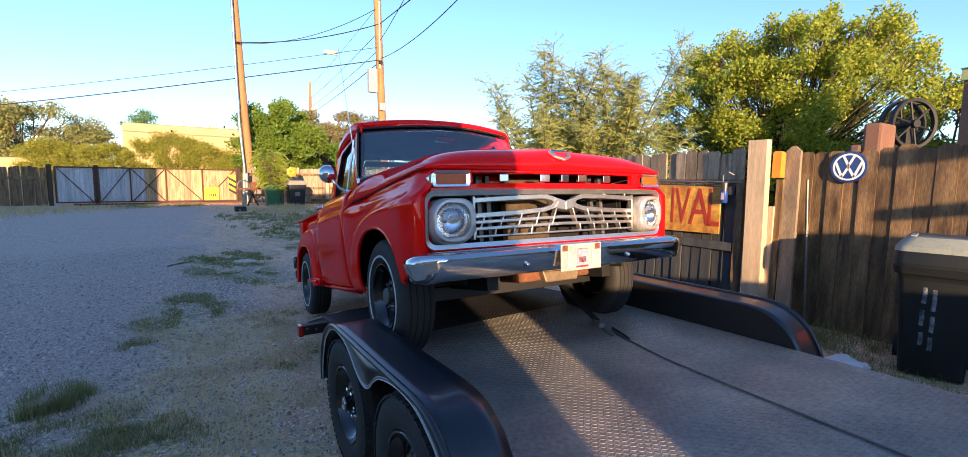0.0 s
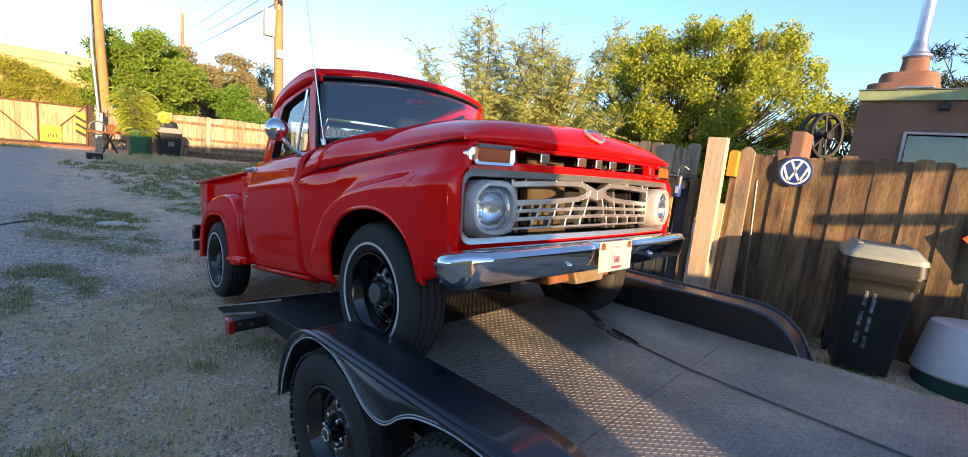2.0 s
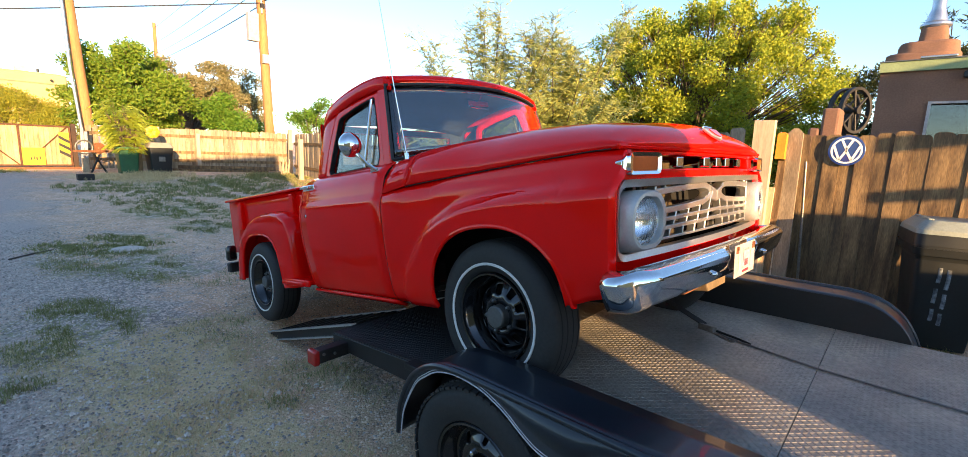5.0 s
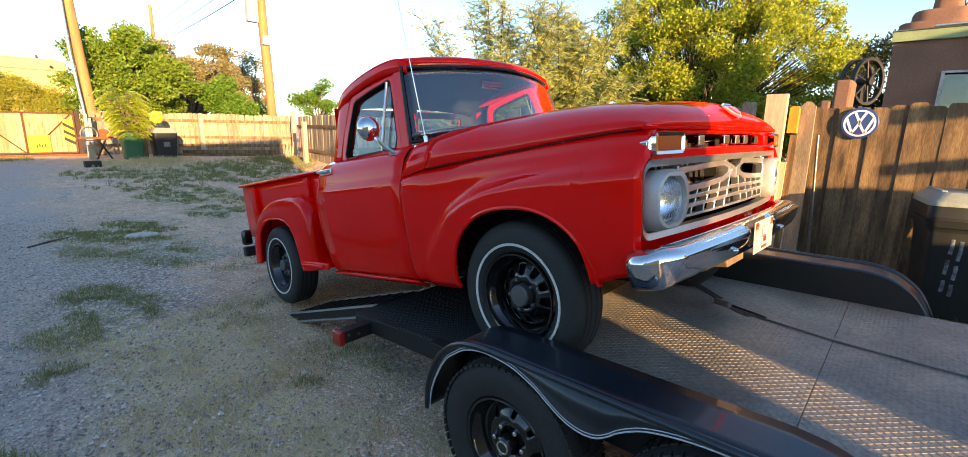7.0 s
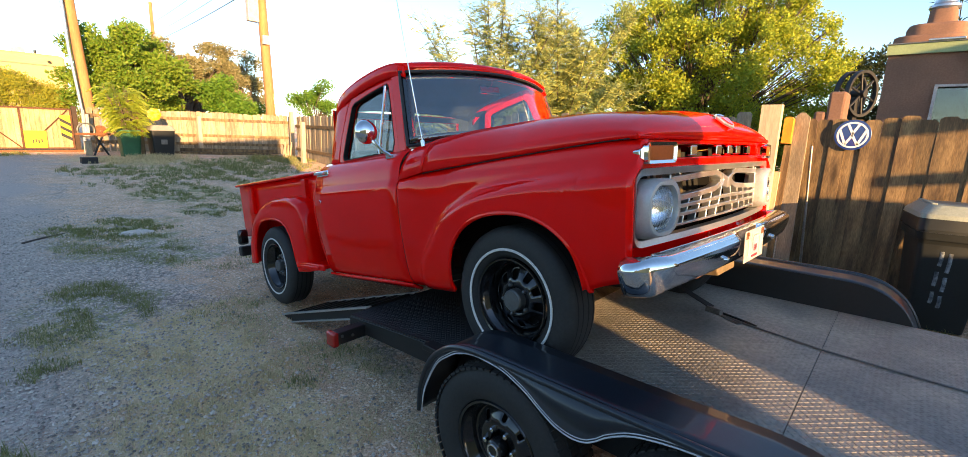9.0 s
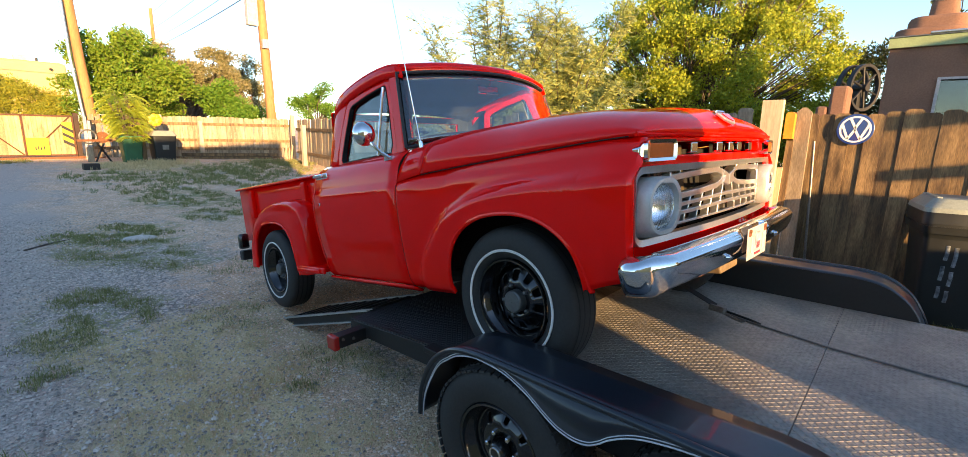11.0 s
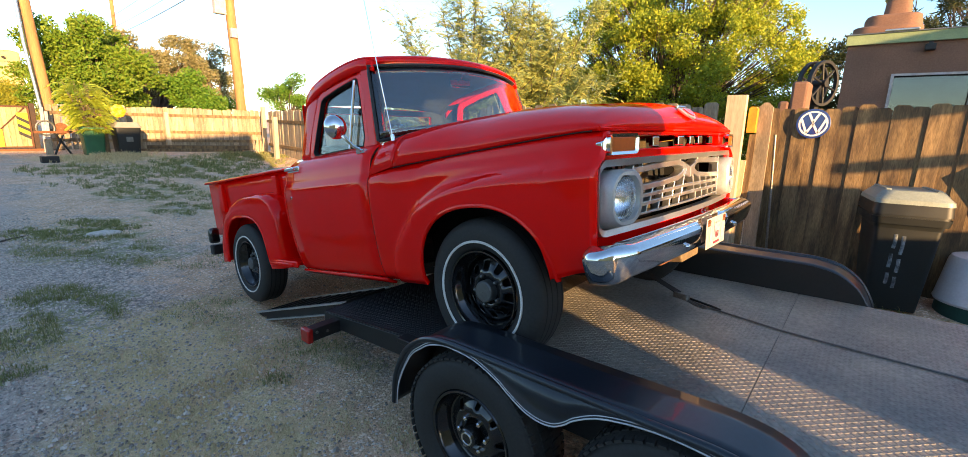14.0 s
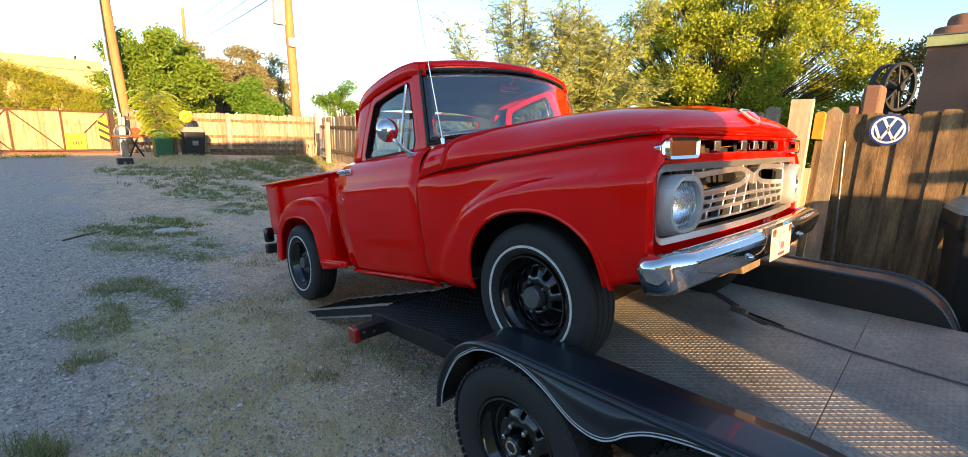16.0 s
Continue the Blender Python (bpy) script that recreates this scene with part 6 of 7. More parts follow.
part("white_box", Shape().box(P2[0] - 0.42, P2[1] - 0.10, 5.40, 0.36, 0.22, 0.92), PLATE_WHITE, p2_, "white equipment box", bevel=0.02)
part("meter_box", Shape().box(P2[0] - 0.06, P2[1] - 0.20, 4.40, 0.20, 0.12, 0.30), PLATE_WHITE, p2_, bevel=0.01)
part("riser_conduit", Shape().tube([(P2[0] - 0.12, P2[1] - 0.17, 5.9), (P2[0] - 0.13, P2[1] - 0.17, 8.5)], 0.035, 8), PLATE_WHITE, p2_)
part("conduit", Shape().tube([(P2[0] + 0.22, P2[1] - 0.05, 0.4), (P2[0] + 0.22, P2[1] - 0.05, 2.6)], 0.05, 8), GALV, p2_)
part("wire_clamp", Shape().box(P2[0] - 0.10, P2[1] - 0.15, 6.15, 0.12, 0.16, 0.14), BLACK, p2_)
part("splice_box", Shape().box(P2[0] - 1.7, P2[1] + 1.1, 6.55, 0.55, 0.10, 0.16), PLATE_WHITE, p2_, "white cable splice box", bevel=0.02)
WIRE = material("black_cable", (0.02, 0.02, 0.022), 0.6, var=0.1)


def wire(a, b, sag, r=0.016, label="black overhead cable between the poles"):
    w = thing("overhead_wire", label, "cable", group="overhead wires")
    a, b = Vector(a), Vector(b)
    part("cable", Shape().tube([a.lerp(b, t / 24) - Vector((0, 0, sag * 4 * (t / 24) * (1 - t / 24))) for t in range(25)], r, 5), WIRE, w, smooth=True)


T2 = (P2[0] - 0.1, P2[1] - 0.16)
wire((*T2, 6.25), (-21.0, 38.4, 3.2), 0.25, 0.022)
wire((*T2, 6.75), (-21.0, 38.4, 3.9), 0.3, 0.012)
wire((0.75, 19.4, 6.75), (*T2, 7.65), 0.25, 0.02)
wire((*T2, 7.65), (4.10, 6.5, 6.6), 0.0, 0.018)
wire((*T2, 6.3), (4.2, 7.2, 6.0), 0.25, 0.014)
wire((*T2, 7.0), (3.2, 7.0, 6.8), 0.1, 0.012)
wire((0.75, 19.4, 6.70), (*T2, 8.3), 0.45, 0.014)
for dz, r in ((6.2, 0.02), (6.7, 0.014), (7.4, 0.014), (8.4, 0.010)):
    wire((*T2, dz), (8.8, 39.7, dz + 0.6), 0.12, r * 0.9)
fm = thing("utility_pole", "far utility pole with a white transformer", "utility pole", group="utility poles")
part("pole", Shape().tube([(8.85, 39.7, 1.0), (8.85, 39.7, 9.4)], 0.15, 10, 0.11), POLE_WOOD, fm)
part("transformer", Shape().lathe([(6.4, 0.22), (6.45, 0.25), (7.3, 0.25), (7.4, 0.10)], "z", (9.05, 39.5, 0), 16), PLATE_WHITE, fm, "white transformer can", smooth=40)
part("crossbar", Shape().box(8.75, 39.7, 6.2, 1.3, 0.1, 0.1), POLE_WOOD, fm)

# ---- tan house, low wall ----
th = thing("tan_house", "flat-roofed tan stucco house beyond the gate", "house")
part("wall", Shape().box(-0.48, 33.6, 2.25, 5.95, 6.0, 4.2), ADOBE_TAN, th, bevel=0.12, smooth=True)
part("roof", Shape().box(-0.48, 33.6, 4.36, 5.6, 5.6, 0.04), ADOBE_TAN, th)
part("roof_vent", Shape().box(1.0, 31.8, 4.52, 0.45, 0.4, 0.32), PLATE_WHITE, th)
part("vent_pipe", Shape().tube([(-0.6, 31.0, 4.2), (-0.6, 31.0, 4.75)], 0.04, 8), GALV, th)
part("vent_pipe", Shape().tube([(1.5, 31.0, 4.2), (1.5, 31.0, 4.55)], 0.05, 8), BLACK, th)
for x in (-1.2, 1.9):
    part("roof_spout", Shape().tube([(x, 30.65, 4.05), (x, 30.45, 4.02)], 0.06, 8), BLACK, th)
lw = Shape().box(-7.5, 22.5, 1.1, 5.4, 0.4, 2.05)
tagged(part("stucco_wall", lw, ADOBE_TAN, bevel=0.08, smooth=True), "low tan stucco wall beyond the fence", "wall")

# ---- back yard clutter ----
gb = thing("green_bin", "green plastic bin at the back fence", "bin", pose(1.47, 16.45, 0.47))
part("body", tapered(Shape(), 0.42, 0.42, 0.0, 0.52, 0.50, 0.76), material("green_plastic", (0.02, 0.12, 0.05), 0.5, var=0.2), gb, smooth=40)
kb = thing("wheeled_bin", "black wheeled bin with grey lid at the back fence", "bin", pose(2.20, 16.2, 0.46))
part("body", tapered(Shape(), 0.5, 0.5, 0.0, 0.62, 0.6, 0.78), BIN, kb, smooth=40)
part("lid", tapered(Shape(), 0.68, 0.66, 0.78, 0.5, 0.5, 0.93), material("grey_lid", (0.26, 0.24, 0.20), 0.6, var=0.2), kb, smooth=40)
part("bin_plate", Shape().box(0, -0.30, 0.45, 0.16, 0.02, 0.14), STEEL, kb)
wp_ = thing("old_post", "dark weathered wooden post at the back of the yard", "post")
part("post", Shape().box(1.72, 16.35, 1.10, 0.17, 0.16, 1.3), WOOD, wp_, bevel=0.02)
FLOWER = material("orange_yellow_enamel", (0.62, 0.32, 0.01), 0.5, var=0.3, scale=20)
yf = thing("yellow_flower_ornament", "yellow metal flower ornament on the post", "ornament", pose(2.10, 16.25, 1.70))
for k in range(7):
    a = k * 0.898
    part("petal", Shape().lathe([(-0.02, 0.02), (0.0, 0.09), (0.02, 0.02)], "y", (0.10 * math.cos(a), 0, 0.10 * math.sin(a)), 10), FLOWER, yf, smooth=True)
part("flower_stem", Shape().tube([(0, 0.03, -0.1), (0, 0.05, -1.2)], 0.015, 6), BLACK, yf)
jk = thing("old_machine", "rusty old machine with a hand wheel beside the gate", "machine", pose(0.62, 16.9, 0.45))
part("stand", Shape().box(-0.02, 0.05, 0.22, 0.15, 0.15, 0.44), WOOD_GREY, jk, bevel=0.02)
for x0, x1 in ((0.10, 0.42), (0.34, 0.06)):
    part("leg", Shape().tube([(x0, -0.05, 0.66), (x1, -0.08, 0.01)], 0.025, 8), BLACK, jk)
part("hand_wheel", Shape().lathe([(0.025 * math.cos(t), 0.19 + 0.025 * math.sin(t)) for t in [i * math.pi / 3 for i in range(6)]], "y", (-0.05, -0.1, 0.74), 28, closed=True), STEEL, jk, smooth=True)
part("gear_wheel", Shape().lathe([(-0.03, 0.02), (-0.03, 0.16), (0.03, 0.16), (0.03, 0.02)], "y", (0.28, -0.05, 0.72), 20), RUST, jk)
part("bed_plate", Shape().box(0.1, 0, 0.63, 0.8, 0.25, 0.06), RUST, jk)
lp = thing("timber_pile", "stack of weathered timber along the back fence", "timber")
for k in range(5):
    part("beam", Shape().box(0, 0, 0, 2.9 - 0.2 * (k % 3), 0.14, 0.10), WOOD, lp).matrix_basis = pose(4.15 + 0.07 * k, 16.85 - 0.13 * (k % 3) - 0.03 * k, 0.50 + 0.11 * (k // 3), 0, 0, -27 + 1.5 * (k % 2))
for x, h in ((0.74, 1.30), (0.83, 1.18)):
    wpst = thing("old_post", "thin whitewashed post beside the drive gate", "post", group="thin posts by the gate")
    part("post", Shape().box(0, 0, h / 2, 0.075, 0.07, h), GATE_WHITE, wpst, bevel=0.01).matrix_basis = pose(x, 18.2, 0.46, 0, 2.0, 0)
bx = thing("dark_crate", "small dark crate on the dirt by the drive", "crate")
part("crate", Shape().box(0.17, 14.6, 0.50, 0.32, 0.25, 0.16), BLACK, bx, bevel=0.01)
for k in range(4):
    sp = thing("scrap_plank", "thin scrap plank leaning in the fence corner", "board", group="scrap planks")
    plank("plank", sp, (5.5 + 0.12 * k, 15.2 + 0.1 * k, 0.40), (5.62 + 0.12 * k, 15.55, 0.85 + 0.1 * (k % 2)), 0.05, 0.02, WOOD_PALE, normal=(0, -1, 0))
for x, y, z in ((6.2, 15.9, 2.0), (5.35, 13.6, 1.65), (3.7, 17.35, 1.72)):
    fp_ = thing("fence_post", "pale wooden fence post", "post", group="fence posts")
    part("post", Shape().box(x - 0.06, y - 0.1, z / 2 + 0.15, 0.12, 0.12, z - 0.3), WOOD_PALE, fp_, bevel=0.006)

# ---- trees ----
def leaf_material(name, col, col2, trans=0.35):
    m = bpy.data.materials.new(name)
    m.use_nodes = True
    n, lk = m.node_tree.nodes, m.node_tree.links
    b = n["Principled BSDF"]
    b.inputs["Roughness"].default_value = 0.55
    b.inputs["Specular IOR Level"].default_value = 0.3
    geo, mix = n.new("ShaderNodeNewGeometry"), n.new("ShaderNodeMix")
    mix.data_type = "RGBA"
    mix.inputs[6].default_value, mix.inputs[7].default_value = (*col, 1), (*col2, 1)
    lk.new(geo.outputs["Random Per Island"], mix.inputs[0])
    lk.new(mix.outputs[2], b.inputs["Base Color"])
    tr, ms = n.new("ShaderNodeBsdfTranslucent"), n.new("ShaderNodeMixShader")
    lk.new(mix.outputs[2], tr.inputs[0])
    ms.inputs[0].default_value = trans
    lk.new(b.outputs[0], ms.inputs[1])
    lk.new(tr.outputs[0], ms.inputs[2])
    lk.new(ms.outputs[0], n["Material Output"].inputs[0])
    return m


BARK = material("grey_brown_bark", (0.13, 0.095, 0.07), 0.9, var=0.4, scale=5, fine=30, bump=0.6)


def leaves(rnd, clumps, count, size, slim=0.55, shell=0.5):
    """Many small folded leaves spread through clumps of (centre, radii)."""
    sh = Shape()
    wts = [c[1][0] * c[1][1] * c[1][2] for c in clumps]
    for c, (rx, ry, rz) in rnd.choices(clumps, [w ** 0.7 for w in wts], k=count):
        d = Vector((rnd.gauss(0, 1), rnd.gauss(0, 1), rnd.gauss(0, 1))).normalized() * (rnd.random() ** shell)
        p = Vector((c[0] + d.x * rx, c[1] + d.y * ry, c[2] + d.z * rz))
        up = Vector((rnd.gauss(0, 0.8), rnd.gauss(0, 0.8), rnd.gauss(0.3, 0.7))).normalized()
        nn = up.orthogonal().normalized()
        nn.rotate(Matrix.Rotation(rnd.uniform(0, 6.28), 3, up))
        s = size * rnd.uniform(0.6, 1.25)
        sd = up.cross(nn) * s * slim * 0.5
        k = len(sh.v)
        sh.v += [tuple(p), tuple(p + up * s * 0.5 + sd + nn * s * 0.1), tuple(p + up * s), tuple(p + up * s * 0.5 - sd + nn * s * 0.1)]
        sh.f.append((k, k + 1, k + 2, k + 3))
    return sh


def raw_part(name, sh, mat, parent):
    me = bpy.data.meshes.new(name)
    me.from_pydata(sh.v, [], sh.f)
    me.materials.append(mat)
    ob = new(name, me)
    ob.parent = parent
    return ob


def tree(name, label, base, centre, radii, n_clumps, clump_r, count, leaf, mat, seed, trunk_r=0.12, slim=0.55, group="", low=-0.75, stems=1, sprays=0, power=2.0):
    rnd = random.Random(seed)
    t = thing(name, label, "tree" if "tree" in name else "shrub", group=group)
    cl = []
    while len(cl) < n_clumps:
        d = Vector((rnd.uniform(-1, 1), rnd.uniform(-1, 1), rnd.uniform(low, 1)))
        if abs(d.x) ** power + abs(d.y) ** power + abs(d.z) ** power > 1 or d.length < 0.25:
            continue
        r = clump_r * rnd.uniform(0.6, 1.3)
        cl.append(((centre[0] + d.x * radii[0], centre[1] + d.y * radii[1], centre[2] + d.z * radii[2]), (r, r, r * 0.75)))
    for k in range(sprays):
        d = Vector((rnd.gauss(0, 1), rnd.gauss(0, 1), rnd.gauss(0.35, 0.8))).normalized() * rnd.uniform(1.0, 1.16)
        r = clump_r * rnd.uniform(0.30, 0.55)
        cl.append(((centre[0] + d.x * radii[0], centre[1] + d.y * radii[1], centre[2] + d.z * radii[2]), (r, r, r * 1.1)))
    wood = Shape()
    fork = Vector(base).lerp(Vector(centre), 0.45)
    for s in range(stems):
        off = Vector((rnd.uniform(-1, 1), rnd.uniform(-1, 1), 0)) * (0.25 if stems > 1 else 0)
        wood.tube([Vector(base) + off * 0.4, Vector(base).lerp(fork, 0.5) + off * 0.8 + Vector((rnd.uniform(-0.1, 0.1), 0, 0)), fork + off], trunk_r, 9, trunk_r * 0.65)
    for c, r in cl:
        e = Vector(c)
        mid = fork.lerp(e, 0.5) + Vector((rnd.uniform(-0.25, 0.25), rnd.uniform(-0.25, 0.25), rnd.uniform(0, 0.25)))
        wood.tube([fork, mid, e], trunk_r * 0.4, 6, trunk_r * 0.07)
        for k in range(3):
            wood.tube([e.lerp(mid, 0.3), e + Vector((rnd.uniform(-1, 1), rnd.uniform(-1, 1), rnd.uniform(-0.3, 1))) * r[0] * 0.9], trunk_r * 0.10, 4, trunk_r * 0.03)
    raw_part("trunk", wood, BARK, t)
    raw_part("crown", leaves(rnd, cl, count, leaf, slim), mat, t)
    return t


L_YG = leaf_material("yellow_green_leaves", (0.47, 0.48, 0.045), (0.20, 0.29, 0.035), 0.45)
L_LIGHT = leaf_material("fresh_yellow_green_leaves", (0.10, 0.21, 0.02), (0.24, 0.31, 0.04), 0.4)
L_FROND = leaf_material("pale_feathery_leaves", (0.62, 0.66, 0.12), (0.46, 0.55, 0.10), 0.5)
L_GREEN = leaf_material("mid_green_leaves", (0.07, 0.19, 0.02), (0.15, 0.25, 0.03))
L_OLIVE = leaf_material("olive_brown_leaves", (0.33, 0.28, 0.145), (0.19, 0.19, 0.075))
L_DARK = leaf_material("dark_green_leaves", (0.20, 0.23, 0.07), (0.34, 0.34, 0.12))
L_TAM = leaf_material("grey_green_feathery_leaves", (0.44, 0.42, 0.11), (0.22, 0.30, 0.12))
L_HEDGE = leaf_material("golden_green_leaves", (0.38, 0.36, 0.04), (0.20, 0.25, 0.04))
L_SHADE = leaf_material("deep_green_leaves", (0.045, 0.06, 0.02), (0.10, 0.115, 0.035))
L_PINE = leaf_material("pine_needles", (0.035, 0.055, 0.025), (0.07, 0.075, 0.02))

tree("leafy_tree", "large yellow-green leafy tree behind the fence", (9.5, 3.3, 0.0), (9.4, 3.35, 2.65), (1.7, 2.65, 2.15), 330, 0.36, 190000, 0.060, L_YG, 11, 0.07, stems=3, slim=0.7, low=-1.0, sprays=140, power=3.2)
tree("leafy_tree", "bright green leafy tree behind the back fence", (2.6, 20.9, 0.4), (2.6, 20.8, 3.15), (2.0, 1.5, 1.75), 95, 0.44, 42000, 0.12, L_LIGHT, 12, 0.16)
tree("dry_tree", "olive-brown dry tree behind the back fence", (5.9, 25.0, 0.4), (5.9, 25.0, 3.1), (3.3, 1.8, 2.1), 100, 0.42, 34000, 0.13, L_OLIVE, 13, 0.15, stems=2)
tree("leafy_shrub", "green shrub behind the back fence", (6.0, 20.6, 0.4), (6.0, 20.6, 2.3), (1.1, 0.8, 1.2), 18, 0.45, 9000, 0.12, L_GREEN, 14, 0.08)
tree("dry_tree", "olive-brown dry tree behind the utility pole", (7.5, 24.0, 0.4), (8.2, 24.0, 3.1), (1.5, 0.9, 1.7), 34, 0.45, 10000, 0.11, L_OLIVE, 15, 0.1)
tree("leafy_tree", "small green tree beyond the back corner", (10.3, 21.2, 0.4), (10.3, 21.2, 2.9), (1.2, 1.0, 1.0), 18, 0.45, 6000, 0.11, L_GREEN, 16, 0.1)
fs_ = thing("feathery_shrub", "light yellow-green sapling with feathery leaves in the green bin", "shrub")
frnd = random.Random(17)
stem, frond = Shape(), Shape()
for k in range(60):
    a = frnd.uniform(0, 6.28)
    o = Vector((1.50 + 0.1 * math.cos(a), 16.45 + 0.1 * math.sin(a), 1.15))
    h, out = frnd.uniform(0.0, 1.35), frnd.uniform(0.03, 0.26)
    p = o + Vector((math.cos(a) * out - 0.12 * h, math.sin(a) * out, h))
    stem.tube([o, o.lerp(p, 0.6) + Vector((0, 0, 0.05)), p], 0.012, 5, 0.004)
    for m_ in range(5):
        b_ = a + frnd.uniform(-1.2, 1.2)
        L = frnd.uniform(0.20, 0.38)
        q0 = o.lerp(p, frnd.uniform(0.5, 1.0))
        for n_ in range(13):
            f = (n_ + 1) / 13
            c = q0 + Vector((math.cos(b_) * L * f, math.sin(b_) * L * f, 0.15 * L - 0.9 * L * (f - 0.30) ** 2))
            for sd in (-1, 1):
                u = Vector((-math.sin(b_) * sd + math.cos(b_) * 0.5, math.cos(b_) * sd + math.sin(b_) * 0.5, -0.35 + frnd.uniform(-0.2, 0.2))).normalized()
                w = Vector((math.cos(b_), math.sin(b_), 0.2)) * 0.024
                i = len(frond.v)
                frond.v += [tuple(c), tuple(c + u * 0.05 + w), tuple(c + u * 0.11), tuple(c + u * 0.05 - w)]
                frond.f.append((i, i + 1, i + 2, i + 3))
raw_part("stem", stem, BARK, fs_)
raw_part("crown", frond, L_FROND, fs_)
tree("juniper_tree", "dark green tree beyond the fence", (-7.6, 30.6, 0.4), (-7.4, 30.6, 3.2), (3.1, 2.0, 2.0), 80, 0.6, 30000, 0.13, L_DARK, 18, 0.2)
tree("juniper_tree", "dark green tree beside the tan house", (-4.6, 33.8, 0.4), (-4.5, 33.8, 2.9), (1.0, 1.0, 1.5), 14, 0.5, 4000, 0.13, L_DARK, 19, 0.12)
tree("leafy_tree", "green treetop above the tan house roof", (-2.9, 46.0, 0.4), (-2.8, 46.0, 5.7), (1.7, 1.2, 0.8), 14, 0.5, 4000, 0.14, L_GREEN, 20, 0.15)
for k in range(7):
    x = -5.6 + 1.05 * k
    tree("hedge_shrub", "golden-green overgrown shrub behind the gate", (x, 22.6, 0.45), (x, 22.6, (1.75, 1.65, 1.7, 1.85, 2.25, 1.9, 1.7)[k] + 0.1), (0.9, 0.5, 1.05), 26, 0.34, 9000, 0.12, L_HEDGE, 30 + k, 0.04, slim=0.25, group="hedge behind the gate")
tree("pine_tree", "dark pine behind the adobe house", (11.5, -2.0, 0.0), (11.5, -2.0, 4.0), (1.1, 1.5, 1.6), 34, 0.26, 9000, 0.15, L_PINE, 41, 0.10, slim=0.16)
tree("juniper_tree", "dark green tree between the leafy tree and the house", (11.2, 0.6, 0.0), (11.2, 0.55, 2.1), (1.0, 1.25, 1.45), 60, 0.36, 26000, 0.075, L_SHADE, 42, 0.1, low=-1.0, power=3.0)


def tamarisk(base, seed, label):
    """Loose arching stems with fine feathery tufts."""
    rnd = random.Random(seed)
    t = thing("tamarisk_tree", label, "tree")
    wood, fol = Shape(), Shape()
    for k in range(52):
        a = rnd.uniform(0, 6.28)
        lean = rnd.uniform(0.1, 1.0) ** 0.8 * 1.9
        h = 1.6 + 3.0 * rnd.random() ** 1.5 - lean * 0.35
        tip = Vector(base) + Vector((math.cos(a) * lean, math.sin(a) * lean, h))
        mid = Vector(base).lerp(tip, 0.55) + Vector((-math.cos(a) * lean * 0.15, -math.sin(a) * lean * 0.15, 0.2))
        pts = [Vector(base) + Vector((math.cos(a), math.sin(a), 0)) * 0.12, mid, tip]
        wood.tube(pts, 0.022, 5, 0.004)
        for j in range(92):
            f = rnd.uniform(0.42, 1.0)
            p = pts[1].lerp(pts[2], max(f * 2 - 1, 0)) if f > 0.5 else pts[0].lerp(pts[1], f * 2)
            d = Vector((rnd.gauss(0, 1), rnd.gauss(0, 1), rnd.gauss(0.7, 0.6))).normalized()
            L = rnd.uniform(0.15, 0.48)
            for q in range(17):
                c = p + d * L * (q / 16) - Vector((0, 0, 0.06)) * (q / 16) ** 2
                u = (d + Vector((rnd.gauss(0, 0.7), rnd.gauss(0, 0.7), rnd.gauss(0, 0.7)))).normalized()
                sd = u.orthogonal().normalized() * 0.011
                s = rnd.uniform(0.04, 0.09)
                i = len(fol.v)
                fol.v += [tuple(c - sd), tuple(c + sd), tuple(c + u * s + sd * 0.4), tuple(c + u * s - sd * 0.4)]
                fol.f.append((i, i + 1, i + 2, i + 3))
    raw_part("trunk", wood, BARK, t)
    raw_part("crown", fol, L_TAM, t)


tamarisk((4.45, 5.35, 0.1), 51, "grey-green feathery tamarisk tree behind the fence")
tamarisk((5.55, 4.6, 0.1), 52, "grey-green feathery tamarisk tree beside the leafy tree")


# the far end of the yard lies a little askew to the trailer
SWING = Matrix.Rotation(radians(1.64), 4, "Z")
for ob in list(scene.objects):
    if ob in YARD_THINGS or ob.parent:
        continue
    mesh = ob if ob.type == "MESH" else ob.children[0]
    if (ob.matrix_basis @ mesh.matrix_basis @ mesh.data.vertices[0].co).y > 9:
        ob.matrix_basis = SWING @ ob.matrix_basis

